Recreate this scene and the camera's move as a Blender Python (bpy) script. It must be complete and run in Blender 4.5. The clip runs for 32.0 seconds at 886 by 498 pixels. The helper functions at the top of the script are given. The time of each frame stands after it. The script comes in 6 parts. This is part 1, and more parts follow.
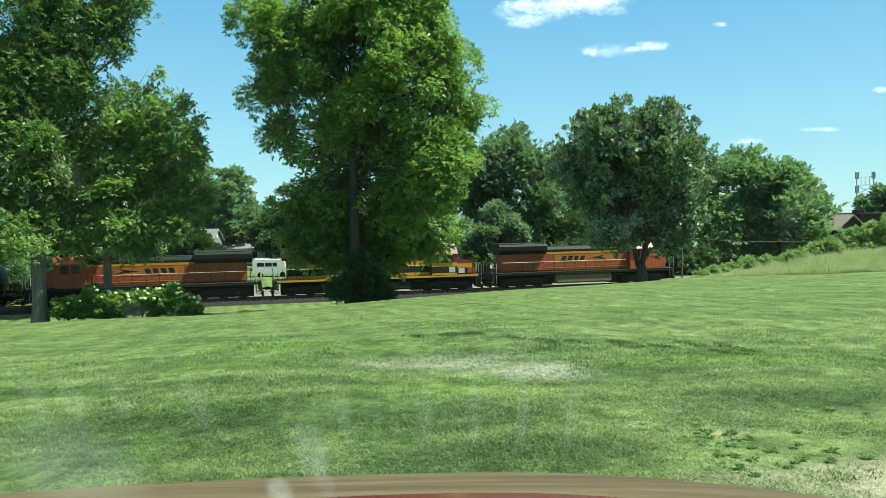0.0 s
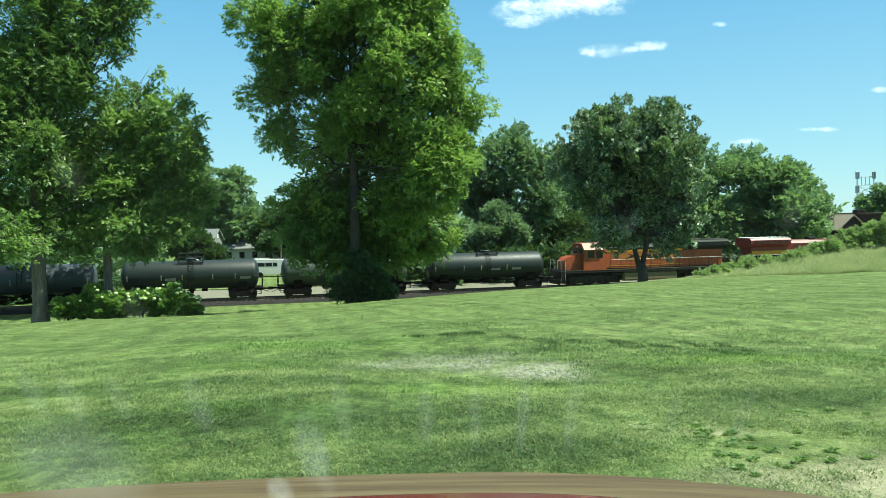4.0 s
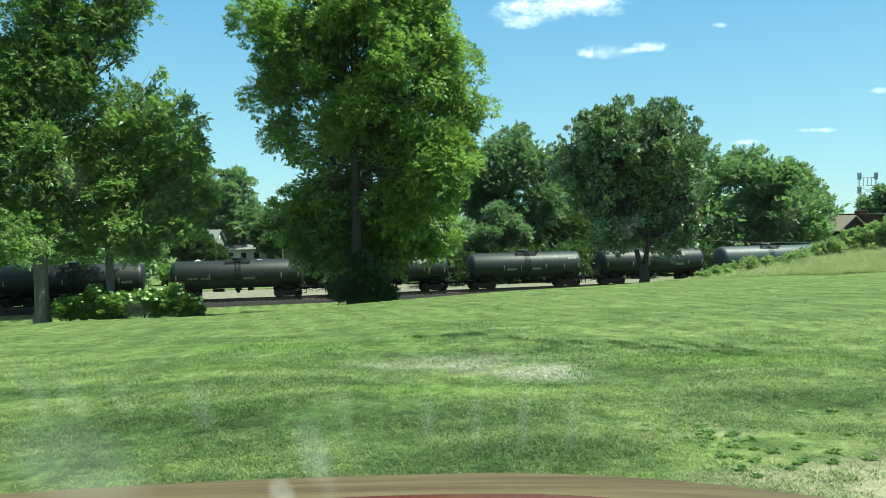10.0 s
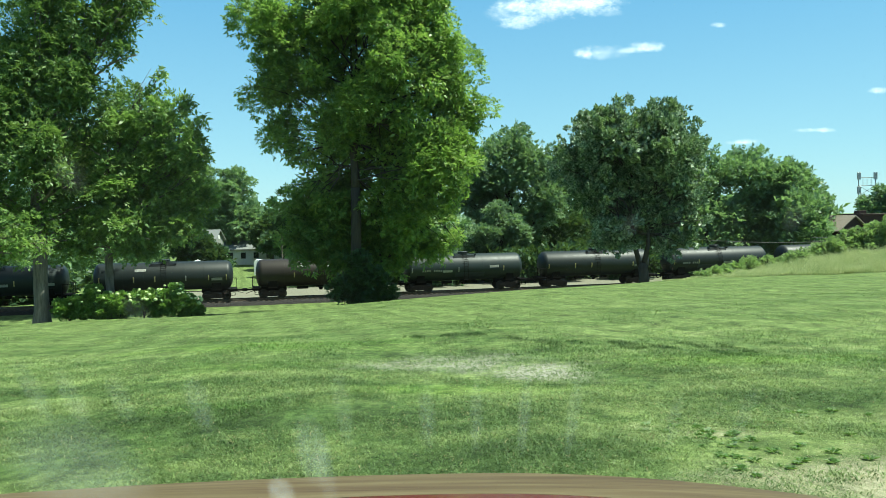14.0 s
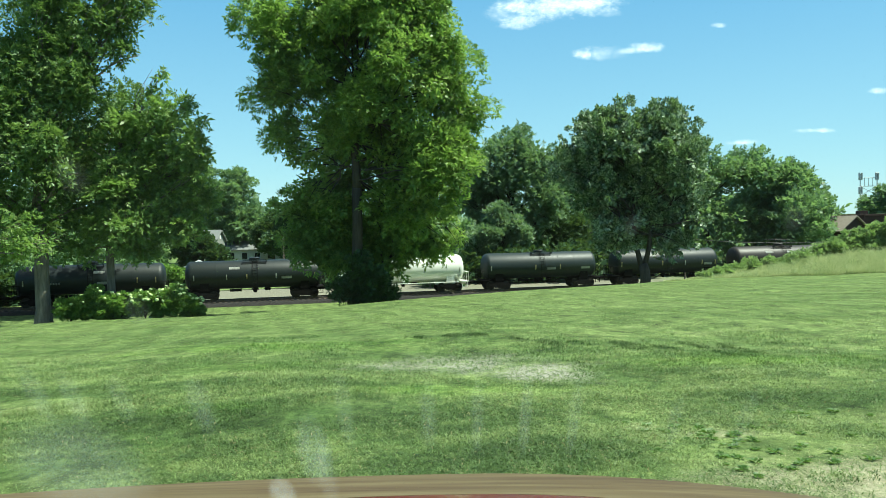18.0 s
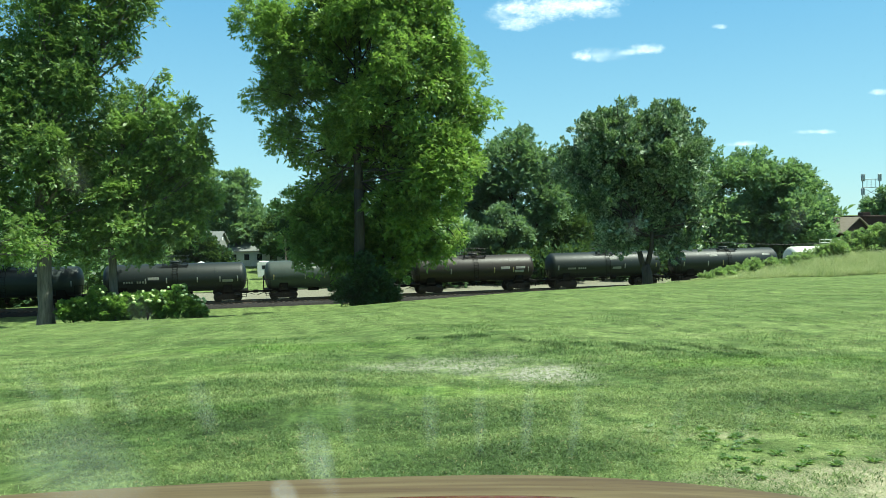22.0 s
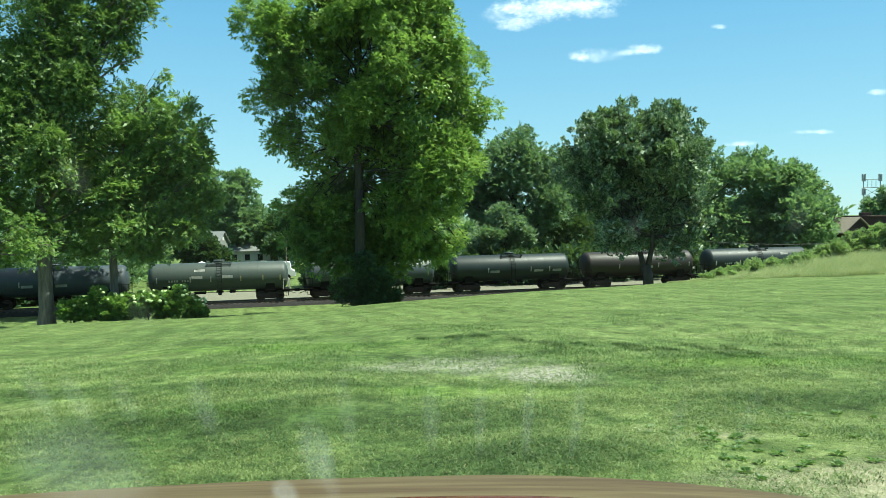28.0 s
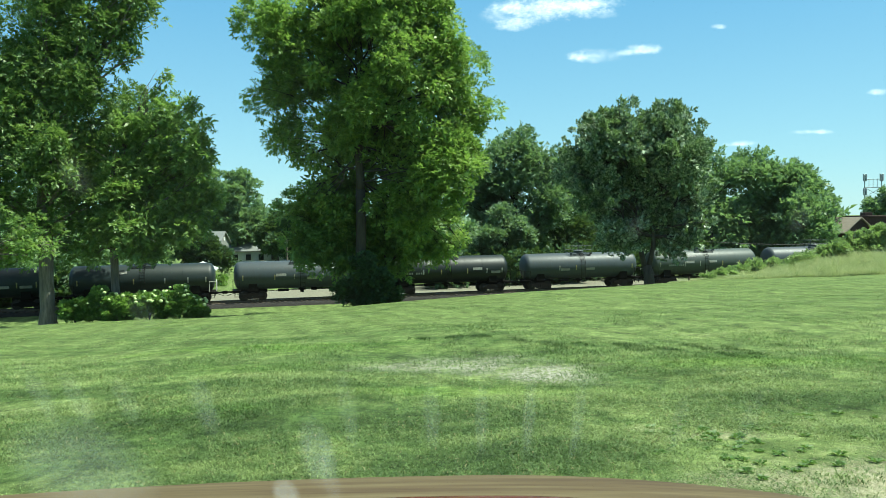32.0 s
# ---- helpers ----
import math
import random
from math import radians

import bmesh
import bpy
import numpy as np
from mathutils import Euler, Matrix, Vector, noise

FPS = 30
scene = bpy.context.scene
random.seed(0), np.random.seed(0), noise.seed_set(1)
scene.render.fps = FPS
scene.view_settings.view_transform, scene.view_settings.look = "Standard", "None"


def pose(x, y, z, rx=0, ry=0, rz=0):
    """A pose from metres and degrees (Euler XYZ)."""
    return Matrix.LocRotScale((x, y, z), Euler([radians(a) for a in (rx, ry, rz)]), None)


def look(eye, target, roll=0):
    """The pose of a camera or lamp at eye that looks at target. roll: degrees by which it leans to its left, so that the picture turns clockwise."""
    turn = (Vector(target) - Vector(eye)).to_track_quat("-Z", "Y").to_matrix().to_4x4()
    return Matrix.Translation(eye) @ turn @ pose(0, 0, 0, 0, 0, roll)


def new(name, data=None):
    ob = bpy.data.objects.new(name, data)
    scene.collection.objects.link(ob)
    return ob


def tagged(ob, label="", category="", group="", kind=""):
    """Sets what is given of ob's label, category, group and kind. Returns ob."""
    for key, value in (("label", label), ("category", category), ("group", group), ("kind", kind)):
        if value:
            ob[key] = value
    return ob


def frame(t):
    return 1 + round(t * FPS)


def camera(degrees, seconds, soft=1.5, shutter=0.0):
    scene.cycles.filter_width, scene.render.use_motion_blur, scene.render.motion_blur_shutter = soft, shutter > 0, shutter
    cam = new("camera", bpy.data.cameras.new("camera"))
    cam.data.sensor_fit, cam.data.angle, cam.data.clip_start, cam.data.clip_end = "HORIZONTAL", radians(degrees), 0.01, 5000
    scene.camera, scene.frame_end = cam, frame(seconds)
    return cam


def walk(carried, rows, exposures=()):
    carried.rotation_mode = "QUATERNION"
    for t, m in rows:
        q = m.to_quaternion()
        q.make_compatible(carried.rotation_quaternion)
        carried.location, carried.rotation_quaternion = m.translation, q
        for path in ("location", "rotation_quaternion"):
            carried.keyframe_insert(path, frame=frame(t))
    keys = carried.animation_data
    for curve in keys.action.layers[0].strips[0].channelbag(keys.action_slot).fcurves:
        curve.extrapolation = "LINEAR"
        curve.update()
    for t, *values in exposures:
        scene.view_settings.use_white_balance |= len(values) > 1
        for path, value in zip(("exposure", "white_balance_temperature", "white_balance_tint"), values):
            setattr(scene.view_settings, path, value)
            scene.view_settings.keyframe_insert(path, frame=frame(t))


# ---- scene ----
# ---------------------------------------------------------------- camera
CAM_Z = 7.5                                  # eye height above the rails, metres
cam = camera(57.0, 32.0, soft=0.8)
# seconds, small turns of the held camera: left and up, in thousandths of a radian
SWAY = [(0.0, 0.0, 0.0), (1.0, 0.0, 0.0), (2.0, -0.4, 0.0), (3.0, 0.4, 0.0), (3.5, 0.4, 0.0), (5.5, 0.0, 0.0),
        (6.0, 1.5, 0.9), (6.5, 0.6, 0.0), (8.0, 0.6, 0.0), (8.5, 0.5, -0.3), (9.0, -0.4, -1.0), (9.5, 0.6, -0.5),
        (10.0, 2.3, 1.0), (11.0, 2.8, 1.3), (11.5, 2.7, 1.0), (12.0, 1.7, 0.3), (12.5, 0.8, 0.0), (13.0, 1.7, 0.2),
        (13.5, 1.9, 0.9), (14.5, 1.8, 0.9), (16.5, 2.8, 1.1), (17.0, 2.7, 1.0), (17.5, 3.5, 1.7), (18.5, 3.2, 1.1),
        (19.0, 3.4, 1.3), (19.5, 3.8, 2.0), (20.0, 3.3, 1.4), (20.5, 4.3, 2.3), (21.0, 4.1, 2.2), (22.0, 5.8, 3.1),
        (23.0, 5.8, 3.0), (24.0, 5.8, 3.0), (25.0, 5.5, 2.9), (25.5, 3.8, 1.2), (27.5, 6.8, 3.4), (28.0, 6.5, 3.2),
        (29.0, 6.5, 3.2), (29.5, 7.0, 3.6), (30.0, 5.8, 2.1), (30.5, 7.1, 3.3), (31.0, 7.9, 3.3), (32.0, 7.7, 3.2)]
walk(cam, [(t, pose(0, 0, CAM_Z, 90 - 2.142 + 0.0573 * up, 0, 0.0573 * left) @ pose(0, 0, 0, 0, 0, -0.95)) for t, left, up in SWAY],
     exposures=[(0.0, 0.95, 6400, -6.0), (32.0, 0.95, 6400, -6.0)])

# ---------------------------------------------------------------- light
SUN_TO = Vector((0.48, -0.05, 0.87)).normalized()      # towards the sun
world = bpy.data.worlds.new("sky")
scene.world = world
world.use_nodes = True
wn = world.node_tree.nodes
sky = wn.new("ShaderNodeTexSky")
sky.sky_type = "NISHITA"
sky.sun_disc = False
sky.sun_elevation = math.asin(SUN_TO.z)
sky.sun_rotation = math.atan2(SUN_TO.x, SUN_TO.y)
sky.air_density, sky.dust_density, sky.ozone_density, sky.altitude = 1.0, 0.1, 3.0, 200
wn["Background"].inputs["Strength"].default_value = 0.085
# clear summer sky: the Nishita sky evened out with a plain blue gradient from horizon to zenith
wl = world.node_tree.links
geo = wn.new("ShaderNodeTexCoord")
split = wn.new("ShaderNodeSeparateXYZ")
wl.new(geo.outputs["Generated"], split.inputs[0])
grad = wn.new("ShaderNodeValToRGB")
for e, (p, c) in zip((grad.color_ramp.elements[0], grad.color_ramp.elements[1], grad.color_ramp.elements.new(0.28), grad.color_ramp.elements.new(0.5)),
                     ((0.0, (0.40, 0.70, 0.86)), (1.0, (0.020, 0.10, 0.30)), (0.28, (0.155, 0.45, 0.80)), (0.5, (0.06, 0.24, 0.55)))):
    e.position, e.color = p, (*c, 1)
wl.new(split.outputs[2], grad.inputs[0])
gain = wn.new("ShaderNodeVectorMath")
gain.operation = "SCALE"
gain.inputs[3].default_value = 7.0
wl.new(grad.outputs[0], gain.inputs[0])
even = wn.new("ShaderNodeMix")
even.data_type = "RGBA"
even.inputs[0].default_value = 0.72
wl.new(sky.outputs[0], even.inputs[6])
wl.new(gain.outputs[0], even.inputs[7])
wl.new(even.outputs[2], wn["Background"].inputs[0])
sun_data = bpy.data.lights.new("sun", "SUN")
sun_data.energy, sun_data.angle, sun_data.color = 5.0, radians(0.53), (1.0, 0.955, 0.87)
sun = new("sun", sun_data)
sun.matrix_world = look(SUN_TO * 100, (0, 0, 0))

# ---------------------------------------------------------------- mesh helpers
RNG = np.random.default_rng(7)


def mesh_from_arrays(name, verts, quads, mats=()):
    """A mesh from an (n, 3) array and an (m, 3) or (m, 4) index array."""
    me = bpy.data.meshes.new(name)
    n, k = len(quads), quads.shape[1]
    me.vertices.add(len(verts))
    me.vertices.foreach_set("co", np.asarray(verts, np.float32).ravel())
    me.loops.add(n * k)
    me.loops.foreach_set("vertex_index", quads.astype(np.int32).ravel())
    me.polygons.add(n)
    me.polygons.foreach_set("loop_start", np.arange(0, n * k, k, dtype=np.int32))
    me.polygons.foreach_set("loop_total", np.full(n, k, dtype=np.int32))
    me.update(calc_edges=True)
    for m in mats:
        me.materials.append(m)
    return me


def part(name, bm, material, parent, label=""):
    """Links a bmesh as one mesh object under a thing or under a part."""
    me = bpy.data.meshes.new(name)
    bm.to_mesh(me)
    bm.free()
    me.materials.append(material)
    ob = new(name, me)
    ob.parent = parent
    if label:
        tagged(ob, label)
    return ob


def smooth(ob, angle=40):
    """Smooth shading with sharp edges above the angle."""
    me = ob.data
    bm = bmesh.new()
    bm.from_mesh(me)
    for f in bm.faces:
        f.smooth = True
    for e in bm.edges:
        if len(e.link_faces) == 2 and e.calc_face_angle(0) > radians(angle):
            e.smooth = False
    bm.to_mesh(me)
    bm.free()
    return ob


def box(bm, x0, x1, y0, y1, z0, z1, bevel=0.0):
    r = bmesh.ops.create_cube(bm, size=1.0, matrix=Matrix.LocRotScale(
        ((x0 + x1) / 2, (y0 + y1) / 2, (z0 + z1) / 2), None, (x1 - x0, y1 - y0, z1 - z0)))
    if bevel:
        es = list({e for v in r["verts"] for e in v.link_edges})
        bmesh.ops.bevel(bm, geom=es, offset=bevel, segments=1, affect="EDGES", clamp_overlap=True)


def boxes(*dims, bevel=0.0):
    bm = bmesh.new()
    for d in dims:
        box(bm, *d, bevel=bevel)
    return bm


def rod(bm, a, b, r0, r1=None, seg=8):
    """A tapered bar from a to b."""
    a, b = Vector(a), Vector(b)
    d = b - a
    m = Matrix.Translation((a + b) / 2) @ d.to_track_quat("Z", "Y").to_matrix().to_4x4()
    bmesh.ops.create_cone(bm, cap_ends=True, segments=seg, radius1=r0, radius2=r0 if r1 is None else r1,
                          depth=d.length, matrix=m)


def tube(points, r, seg=5):
    """A bent bar through the points."""
    bm = bmesh.new()
    for a, b in zip(points, points[1:]):
        rod(bm, a, b, r, r, seg)
    return bm


def prism(bm, outline, y0, y1):
    """A solid with an outline in x, z, drawn from y0 to y1."""
    a = [bm.verts.new((x, y0, z)) for x, z in outline]
    b = [bm.verts.new((x, y1, z)) for x, z in outline]
    bm.faces.new(a)
    bm.faces.new(list(reversed(b)))
    n = len(outline)
    for i in range(n):
        bm.faces.new((a[i], b[i], b[(i + 1) % n], a[(i + 1) % n]))
    bmesh.ops.recalc_face_normals(bm, faces=bm.faces)


def section(bm, outline, x0, x1):
    """A solid with an outline in y, z, drawn from x0 to x1."""
    a = [bm.verts.new((x0, y, z)) for y, z in outline]
    b = [bm.verts.new((x1, y, z)) for y, z in outline]
    bm.faces.new(a)
    bm.faces.new(list(reversed(b)))
    n = len(outline)
    for i in range(n):
        bm.faces.new((a[i], b[i], b[(i + 1) % n], a[(i + 1) % n]))
    bmesh.ops.recalc_face_normals(bm, faces=bm.faces)


def empty(name, m=None):
    ob = new(name)
    ob.empty_display_size = 0.3
    if m is not None:
        ob.matrix_world = m
    return ob


# ---------------------------------------------------------------- materials
def node_material(name):
    m = bpy.data.materials.new(name)
    m.use_nodes = True
    nt = m.node_tree
    return m, nt, nt.nodes["Principled BSDF"]


def ramp(nt, fac, stops):
    r = nt.nodes.new("ShaderNodeValToRGB")
    els = r.color_ramp.elements
    while len(els) < len(stops):
        els.new(0.5)
    for e, (p, c) in zip(els, stops):
        e.position = p
        e.color = (*c, 1) if len(c) == 3 else c
    nt.links.new(fac, r.inputs[0])
    return r.outputs[0]


def noise_tex(nt, scale, detail=4, rough=0.6, coords=None, stretch=None, w=None):
    n = nt.nodes.new("ShaderNodeTexNoise")
    n.inputs["Scale"].default_value = scale
    n.inputs["Detail"].default_value = detail
    n.inputs["Roughness"].default_value = rough
    src = coords
    if src is None:
        src = nt.nodes.new("ShaderNodeTexCoord").outputs["Object"]
    if stretch:
        mp = nt.nodes.new("ShaderNodeMapping")
        mp.inputs["Scale"].default_value = stretch
        nt.links.new(src, mp.inputs[0])
        src = mp.outputs[0]
    nt.links.new(src, n.inputs["Vector"])
    return n.outputs["Fac"]


def mixc(nt, fac, a, b, how="MIX"):
    """Colour mix; fac, a, b: sockets or values."""
    n = nt.nodes.new("ShaderNodeMix")
    n.data_type, n.blend_type = "RGBA", how
    for sock, v in ((n.inputs[0], fac), (n.inputs[6], a), (n.inputs[7], b)):
        if isinstance(v, bpy.types.NodeSocket):
            nt.links.new(v, sock)
        elif isinstance(v, (int, float)):
            sock.default_value = v
        else:
            sock.default_value = (*v, 1)
    return n.outputs[2]


def calc(nt, op, a, b=0.0, c=None, clamp=False):
    n = nt.nodes.new("ShaderNodeMath")
    n.operation, n.use_clamp = op, clamp
    for sock, v in zip(n.inputs, (a, b, c)):
        if v is None:
            continue
        if isinstance(v, bpy.types.NodeSocket):
            nt.links.new(v, sock)
        else:
            sock.default_value = v
    return n.outputs[0]


def add_bump(nt, bsdf, height, strength, distance):
    b = nt.nodes.new("ShaderNodeBump")
    b.inputs["Strength"].default_value = strength
    b.inputs["Distance"].default_value = distance
    nt.links.new(height, b.inputs["Height"])
    nt.links.new(b.outputs[0], bsdf.inputs["Normal"])


def paint(name, col, rough=0.45, metal=0.0, dirt=0.25, scale=1.5, dirt_col=(0.09, 0.075, 0.06), bump=0.0, coat=0.0, streak=True, spec=0.4):
    """Weathered paint: fine and coarse variation, grime that runs down."""
    m, nt, b = node_material(name)
    n1 = noise_tex(nt, scale, 6, 0.65)
    n2 = noise_tex(nt, scale * 9, 3, 0.6, stretch=(1, 1, 0.18) if streak else None)
    f = calc(nt, "MULTIPLY", n1, n2)
    f = calc(nt, "MULTIPLY", ramp(nt, f, [(0.12, (0, 0, 0)), (0.5, (1, 1, 1))]), dirt * 2.0, clamp=True)
    shade = mixc(nt, calc(nt, "MULTIPLY", n1, 0.5), col, tuple(c * 0.72 for c in col))
    nt.links.new(mixc(nt, f, shade, dirt_col), b.inputs["Base Color"])
    r = calc(nt, "ADD", calc(nt, "MULTIPLY", n2, 0.25), rough - 0.1, clamp=True)
    nt.links.new(r, b.inputs["Roughness"])
    b.inputs["Metallic"].default_value = metal
    b.inputs["Specular IOR Level"].default_value = spec
    b.inputs["Coat Weight"].default_value = coat
    if bump:
        add_bump(nt, b, n2, bump, 0.01)
    return m


def leaf_material(name, dark, light, yellow, sheen=0.35, trans=0.35, vary=0.38):
    """Leaves: colour differs from leaf to leaf and from clump to clump, light passes through."""
    m, nt, b = node_material(name)
    geo = nt.nodes.new("ShaderNodeNewGeometry")
    rnd = geo.outputs["Random Per Island"]
    big = noise_tex(nt, 0.45, 2, 0.5)
    fac = calc(nt, "ADD", calc(nt, "MULTIPLY", rnd, vary), calc(nt, "ADD", 0.25 - vary / 2, calc(nt, "MULTIPLY", big, 0.60)))
    col = ramp(nt, fac, [(0.18, dark), (0.55, light), (0.88, yellow)])
    nt.links.new(col, b.inputs["Base Color"])
    b.inputs["Roughness"].default_value = 0.42
    b.inputs["Specular IOR Level"].default_value = sheen
    tr = nt.nodes.new("ShaderNodeBsdfTranslucent")
    nt.links.new(mixc(nt, 0.5, col, (0.28, 0.46, 0.065), "MIX"), tr.inputs[0])
    mx = nt.nodes.new("ShaderNodeMixShader")
    mx.inputs[0].default_value = trans
    nt.links.new(b.outputs[0], mx.inputs[1])
    nt.links.new(tr.outputs[0], mx.inputs[2])
    nt.links.new(mx.outputs[0], nt.nodes["Material Output"].inputs[0])
    return m


def bark_material(name, a, c):
    m, nt, b = node_material(name)
    n = noise_tex(nt, 5, 6, 0.7, stretch=(1, 1, 0.15))
    nt.links.new(ramp(nt, n, [(0.3, a), (0.7, c)]), b.inputs["Base Color"])
    b.inputs["Roughness"].default_value = 0.9
    add_bump(nt, b, n, 0.8, 0.06)
    return m


WALNUT = leaf_material("walnut_leaves", (0.048, 0.108, 0.032), (0.180, 0.295, 0.068), (0.390, 0.470, 0.120), sheen=0.4, trans=0.5)
# mixed first as walnut leaves with crown shade in their colour, later brightened
LAWN_LEAF = leaf_material("lawn_tree_leaves", (0.056, 0.118, 0.044), (0.180, 0.290, 0.088), (0.340, 0.430, 0.140), sheen=0.4, trans=0.5)
# wide share of pale leaves also stands for sunlit flecks on the crown
MAPLE = leaf_material("maple_leaves", (0.026, 0.060, 0.034), (0.118, 0.195, 0.104), (0.430, 0.510, 0.350), sheen=0.6, trans=0.26, vary=0.7)
# walnut leaves darkened: the tall left crown's shade is in their colour
SHADED_WALNUT = leaf_material("shaded_walnut_leaves", (0.036, 0.082, 0.030), (0.110, 0.190, 0.056), (0.240, 0.320, 0.098), sheen=0.3, trans=0.36)
# silvery leaves, with distance haze added to their pale blue-green
SILVER = leaf_material("silvery_hazed_leaves", (0.078, 0.130, 0.082), (0.150, 0.235, 0.140), (0.250, 0.335, 0.205), sheen=0.4, trans=0.38)
# far greens paled and blued: distance haze is in their colour
HAZED_LEAF = leaf_material("hazed_far_leaves", (0.084, 0.146, 0.090), (0.178, 0.276, 0.154), (0.290, 0.385, 0.225), sheen=0.3, trans=0.46)
# evergreen tone; on suckers and thickets it puts shade into the leaf colour
CONIFER_SHADE = leaf_material("dark_needles_and_shade", (0.024, 0.052, 0.028), (0.044, 0.088, 0.040), (0.075, 0.125, 0.050), sheen=0.2, trans=0.2)
BUSHLEAF = leaf_material("hydrangea_leaves", (0.070, 0.155, 0.036), (0.160, 0.290, 0.065), (0.300, 0.430, 0.100), trans=0.5)
WEEDLEAF = leaf_material("weed_leaves", (0.13, 0.20, 0.075), (0.27, 0.36, 0.155), (0.42, 0.48, 0.25), trans=0.5)
BARK = bark_material("walnut_bark", (0.018, 0.015, 0.012), (0.062, 0.052, 0.042))
BARK_PALE = bark_material("grey_bark", (0.065, 0.056, 0.045), (0.23, 0.20, 0.165))
# ---------------------------------------------------------------- the lie of the land
TRACK = Vector((7.5, 87.5, 0.0))             # a point of the track's centre line at rail height
TRACK_TURN = 14.5
TDIR = Vector((math.cos(radians(TRACK_TURN)), math.sin(radians(TRACK_TURN)), 0))
PITCH = 14.944                                # one tank car over its couplers


def sstep(a, b, v):
    u = np.clip((v - a) / (b - a), 0, 1)
    return u * u * (3 - 2 * u)


def track_y(x):
    return 87.5 + (x - 7.5) * 0.2586


def lawn_edge(x):
    """Where the mown slope ends: its y and its height."""
    at = [-39, -32.8, -27.4, -17.2, -8.1, -2.6, 5.1, 13.3, 16.3, 22.7, 30.7, 38.6, 46.9, 70]
    y = np.interp(x, at, [60, 60, 60, 58, 57, 57, 60, 65, 67, 72, 72, 71, 70, 66])
    z = np.interp(x, at, [-0.1, 0.12, 0.41, 0.81, 1.5, 1.92, 2.13, 2.03, 2.0, 1.93, 2.0, 2.23, 2.4, 3.0])
    return y, z


def ground_z(x, y):
    x, y = np.asarray(x, float), np.asarray(y, float)
    ye, ze = lawn_edge(x)
    u = y / ye
    lawn = 6.1 + (ze - 6.1) * u
    lawn = np.where(y < 0, 6.1 - 0.06 * np.maximum(y, -30), lawn)
    lawn = lawn + 0.05 * np.sin(x * 0.9 + y * 0.35) * sstep(4, 12, y) + 0.07 * np.sin(x * 0.23 - y * 0.31 + 1.0) * sstep(8, 20, y) * (1 - sstep(0.8, 0.95, u))
    d = (y - track_y(x)) * 0.9686             # distance from the track's line
    bed = -0.52
    right = sstep(21, 27, x)
    bank = right * 0.15 + 1.05 * sstep(27, 44, x)
    past = (y - ye) / np.maximum(track_y(x) - 4.2 - ye, 0.5)
    fall = sstep(0.38 * right, 0.5 + 0.5 * right, past)
    slope = (ze + bank * sstep(0.0, 0.3, past)) * (1 - fall) + bed * fall
    far = bed + 0.018 * np.clip(d - 6, 0, 70) + 0.05 * np.sin(x * 0.11) * sstep(12, 25, d) + sstep(28, 60, x) * sstep(8, 26, d) * 2.6
    z = np.where(y < ye, lawn, np.where(d < -4.0, slope, far))
    return np.where((d >= -4.4) & (d < 6), bed, z)


def gz(x, y):
    return float(ground_z(x, y))


# ---------------------------------------------------------------- ground
def blot(nt, X, Y, wob, cx, cy, rx, ry, edge, rough=2.2):
    """A ragged patch round (cx, cy): 1 within, 0 without."""
    ex = calc(nt, "DIVIDE", calc(nt, "SUBTRACT", X, cx), rx)
    ey = calc(nt, "DIVIDE", calc(nt, "SUBTRACT", Y, cy), ry)
    r = calc(nt, "SQRT", calc(nt, "ADD", calc(nt, "MULTIPLY", ex, ex), calc(nt, "MULTIPLY", ey, ey)))
    v = calc(nt, "SUBTRACT", calc(nt, "ADD", 1.0, calc(nt, "MULTIPLY", calc(nt, "SUBTRACT", wob, 0.5), rough)), r)
    return calc(nt, "MULTIPLY", v, edge, clamp=True)


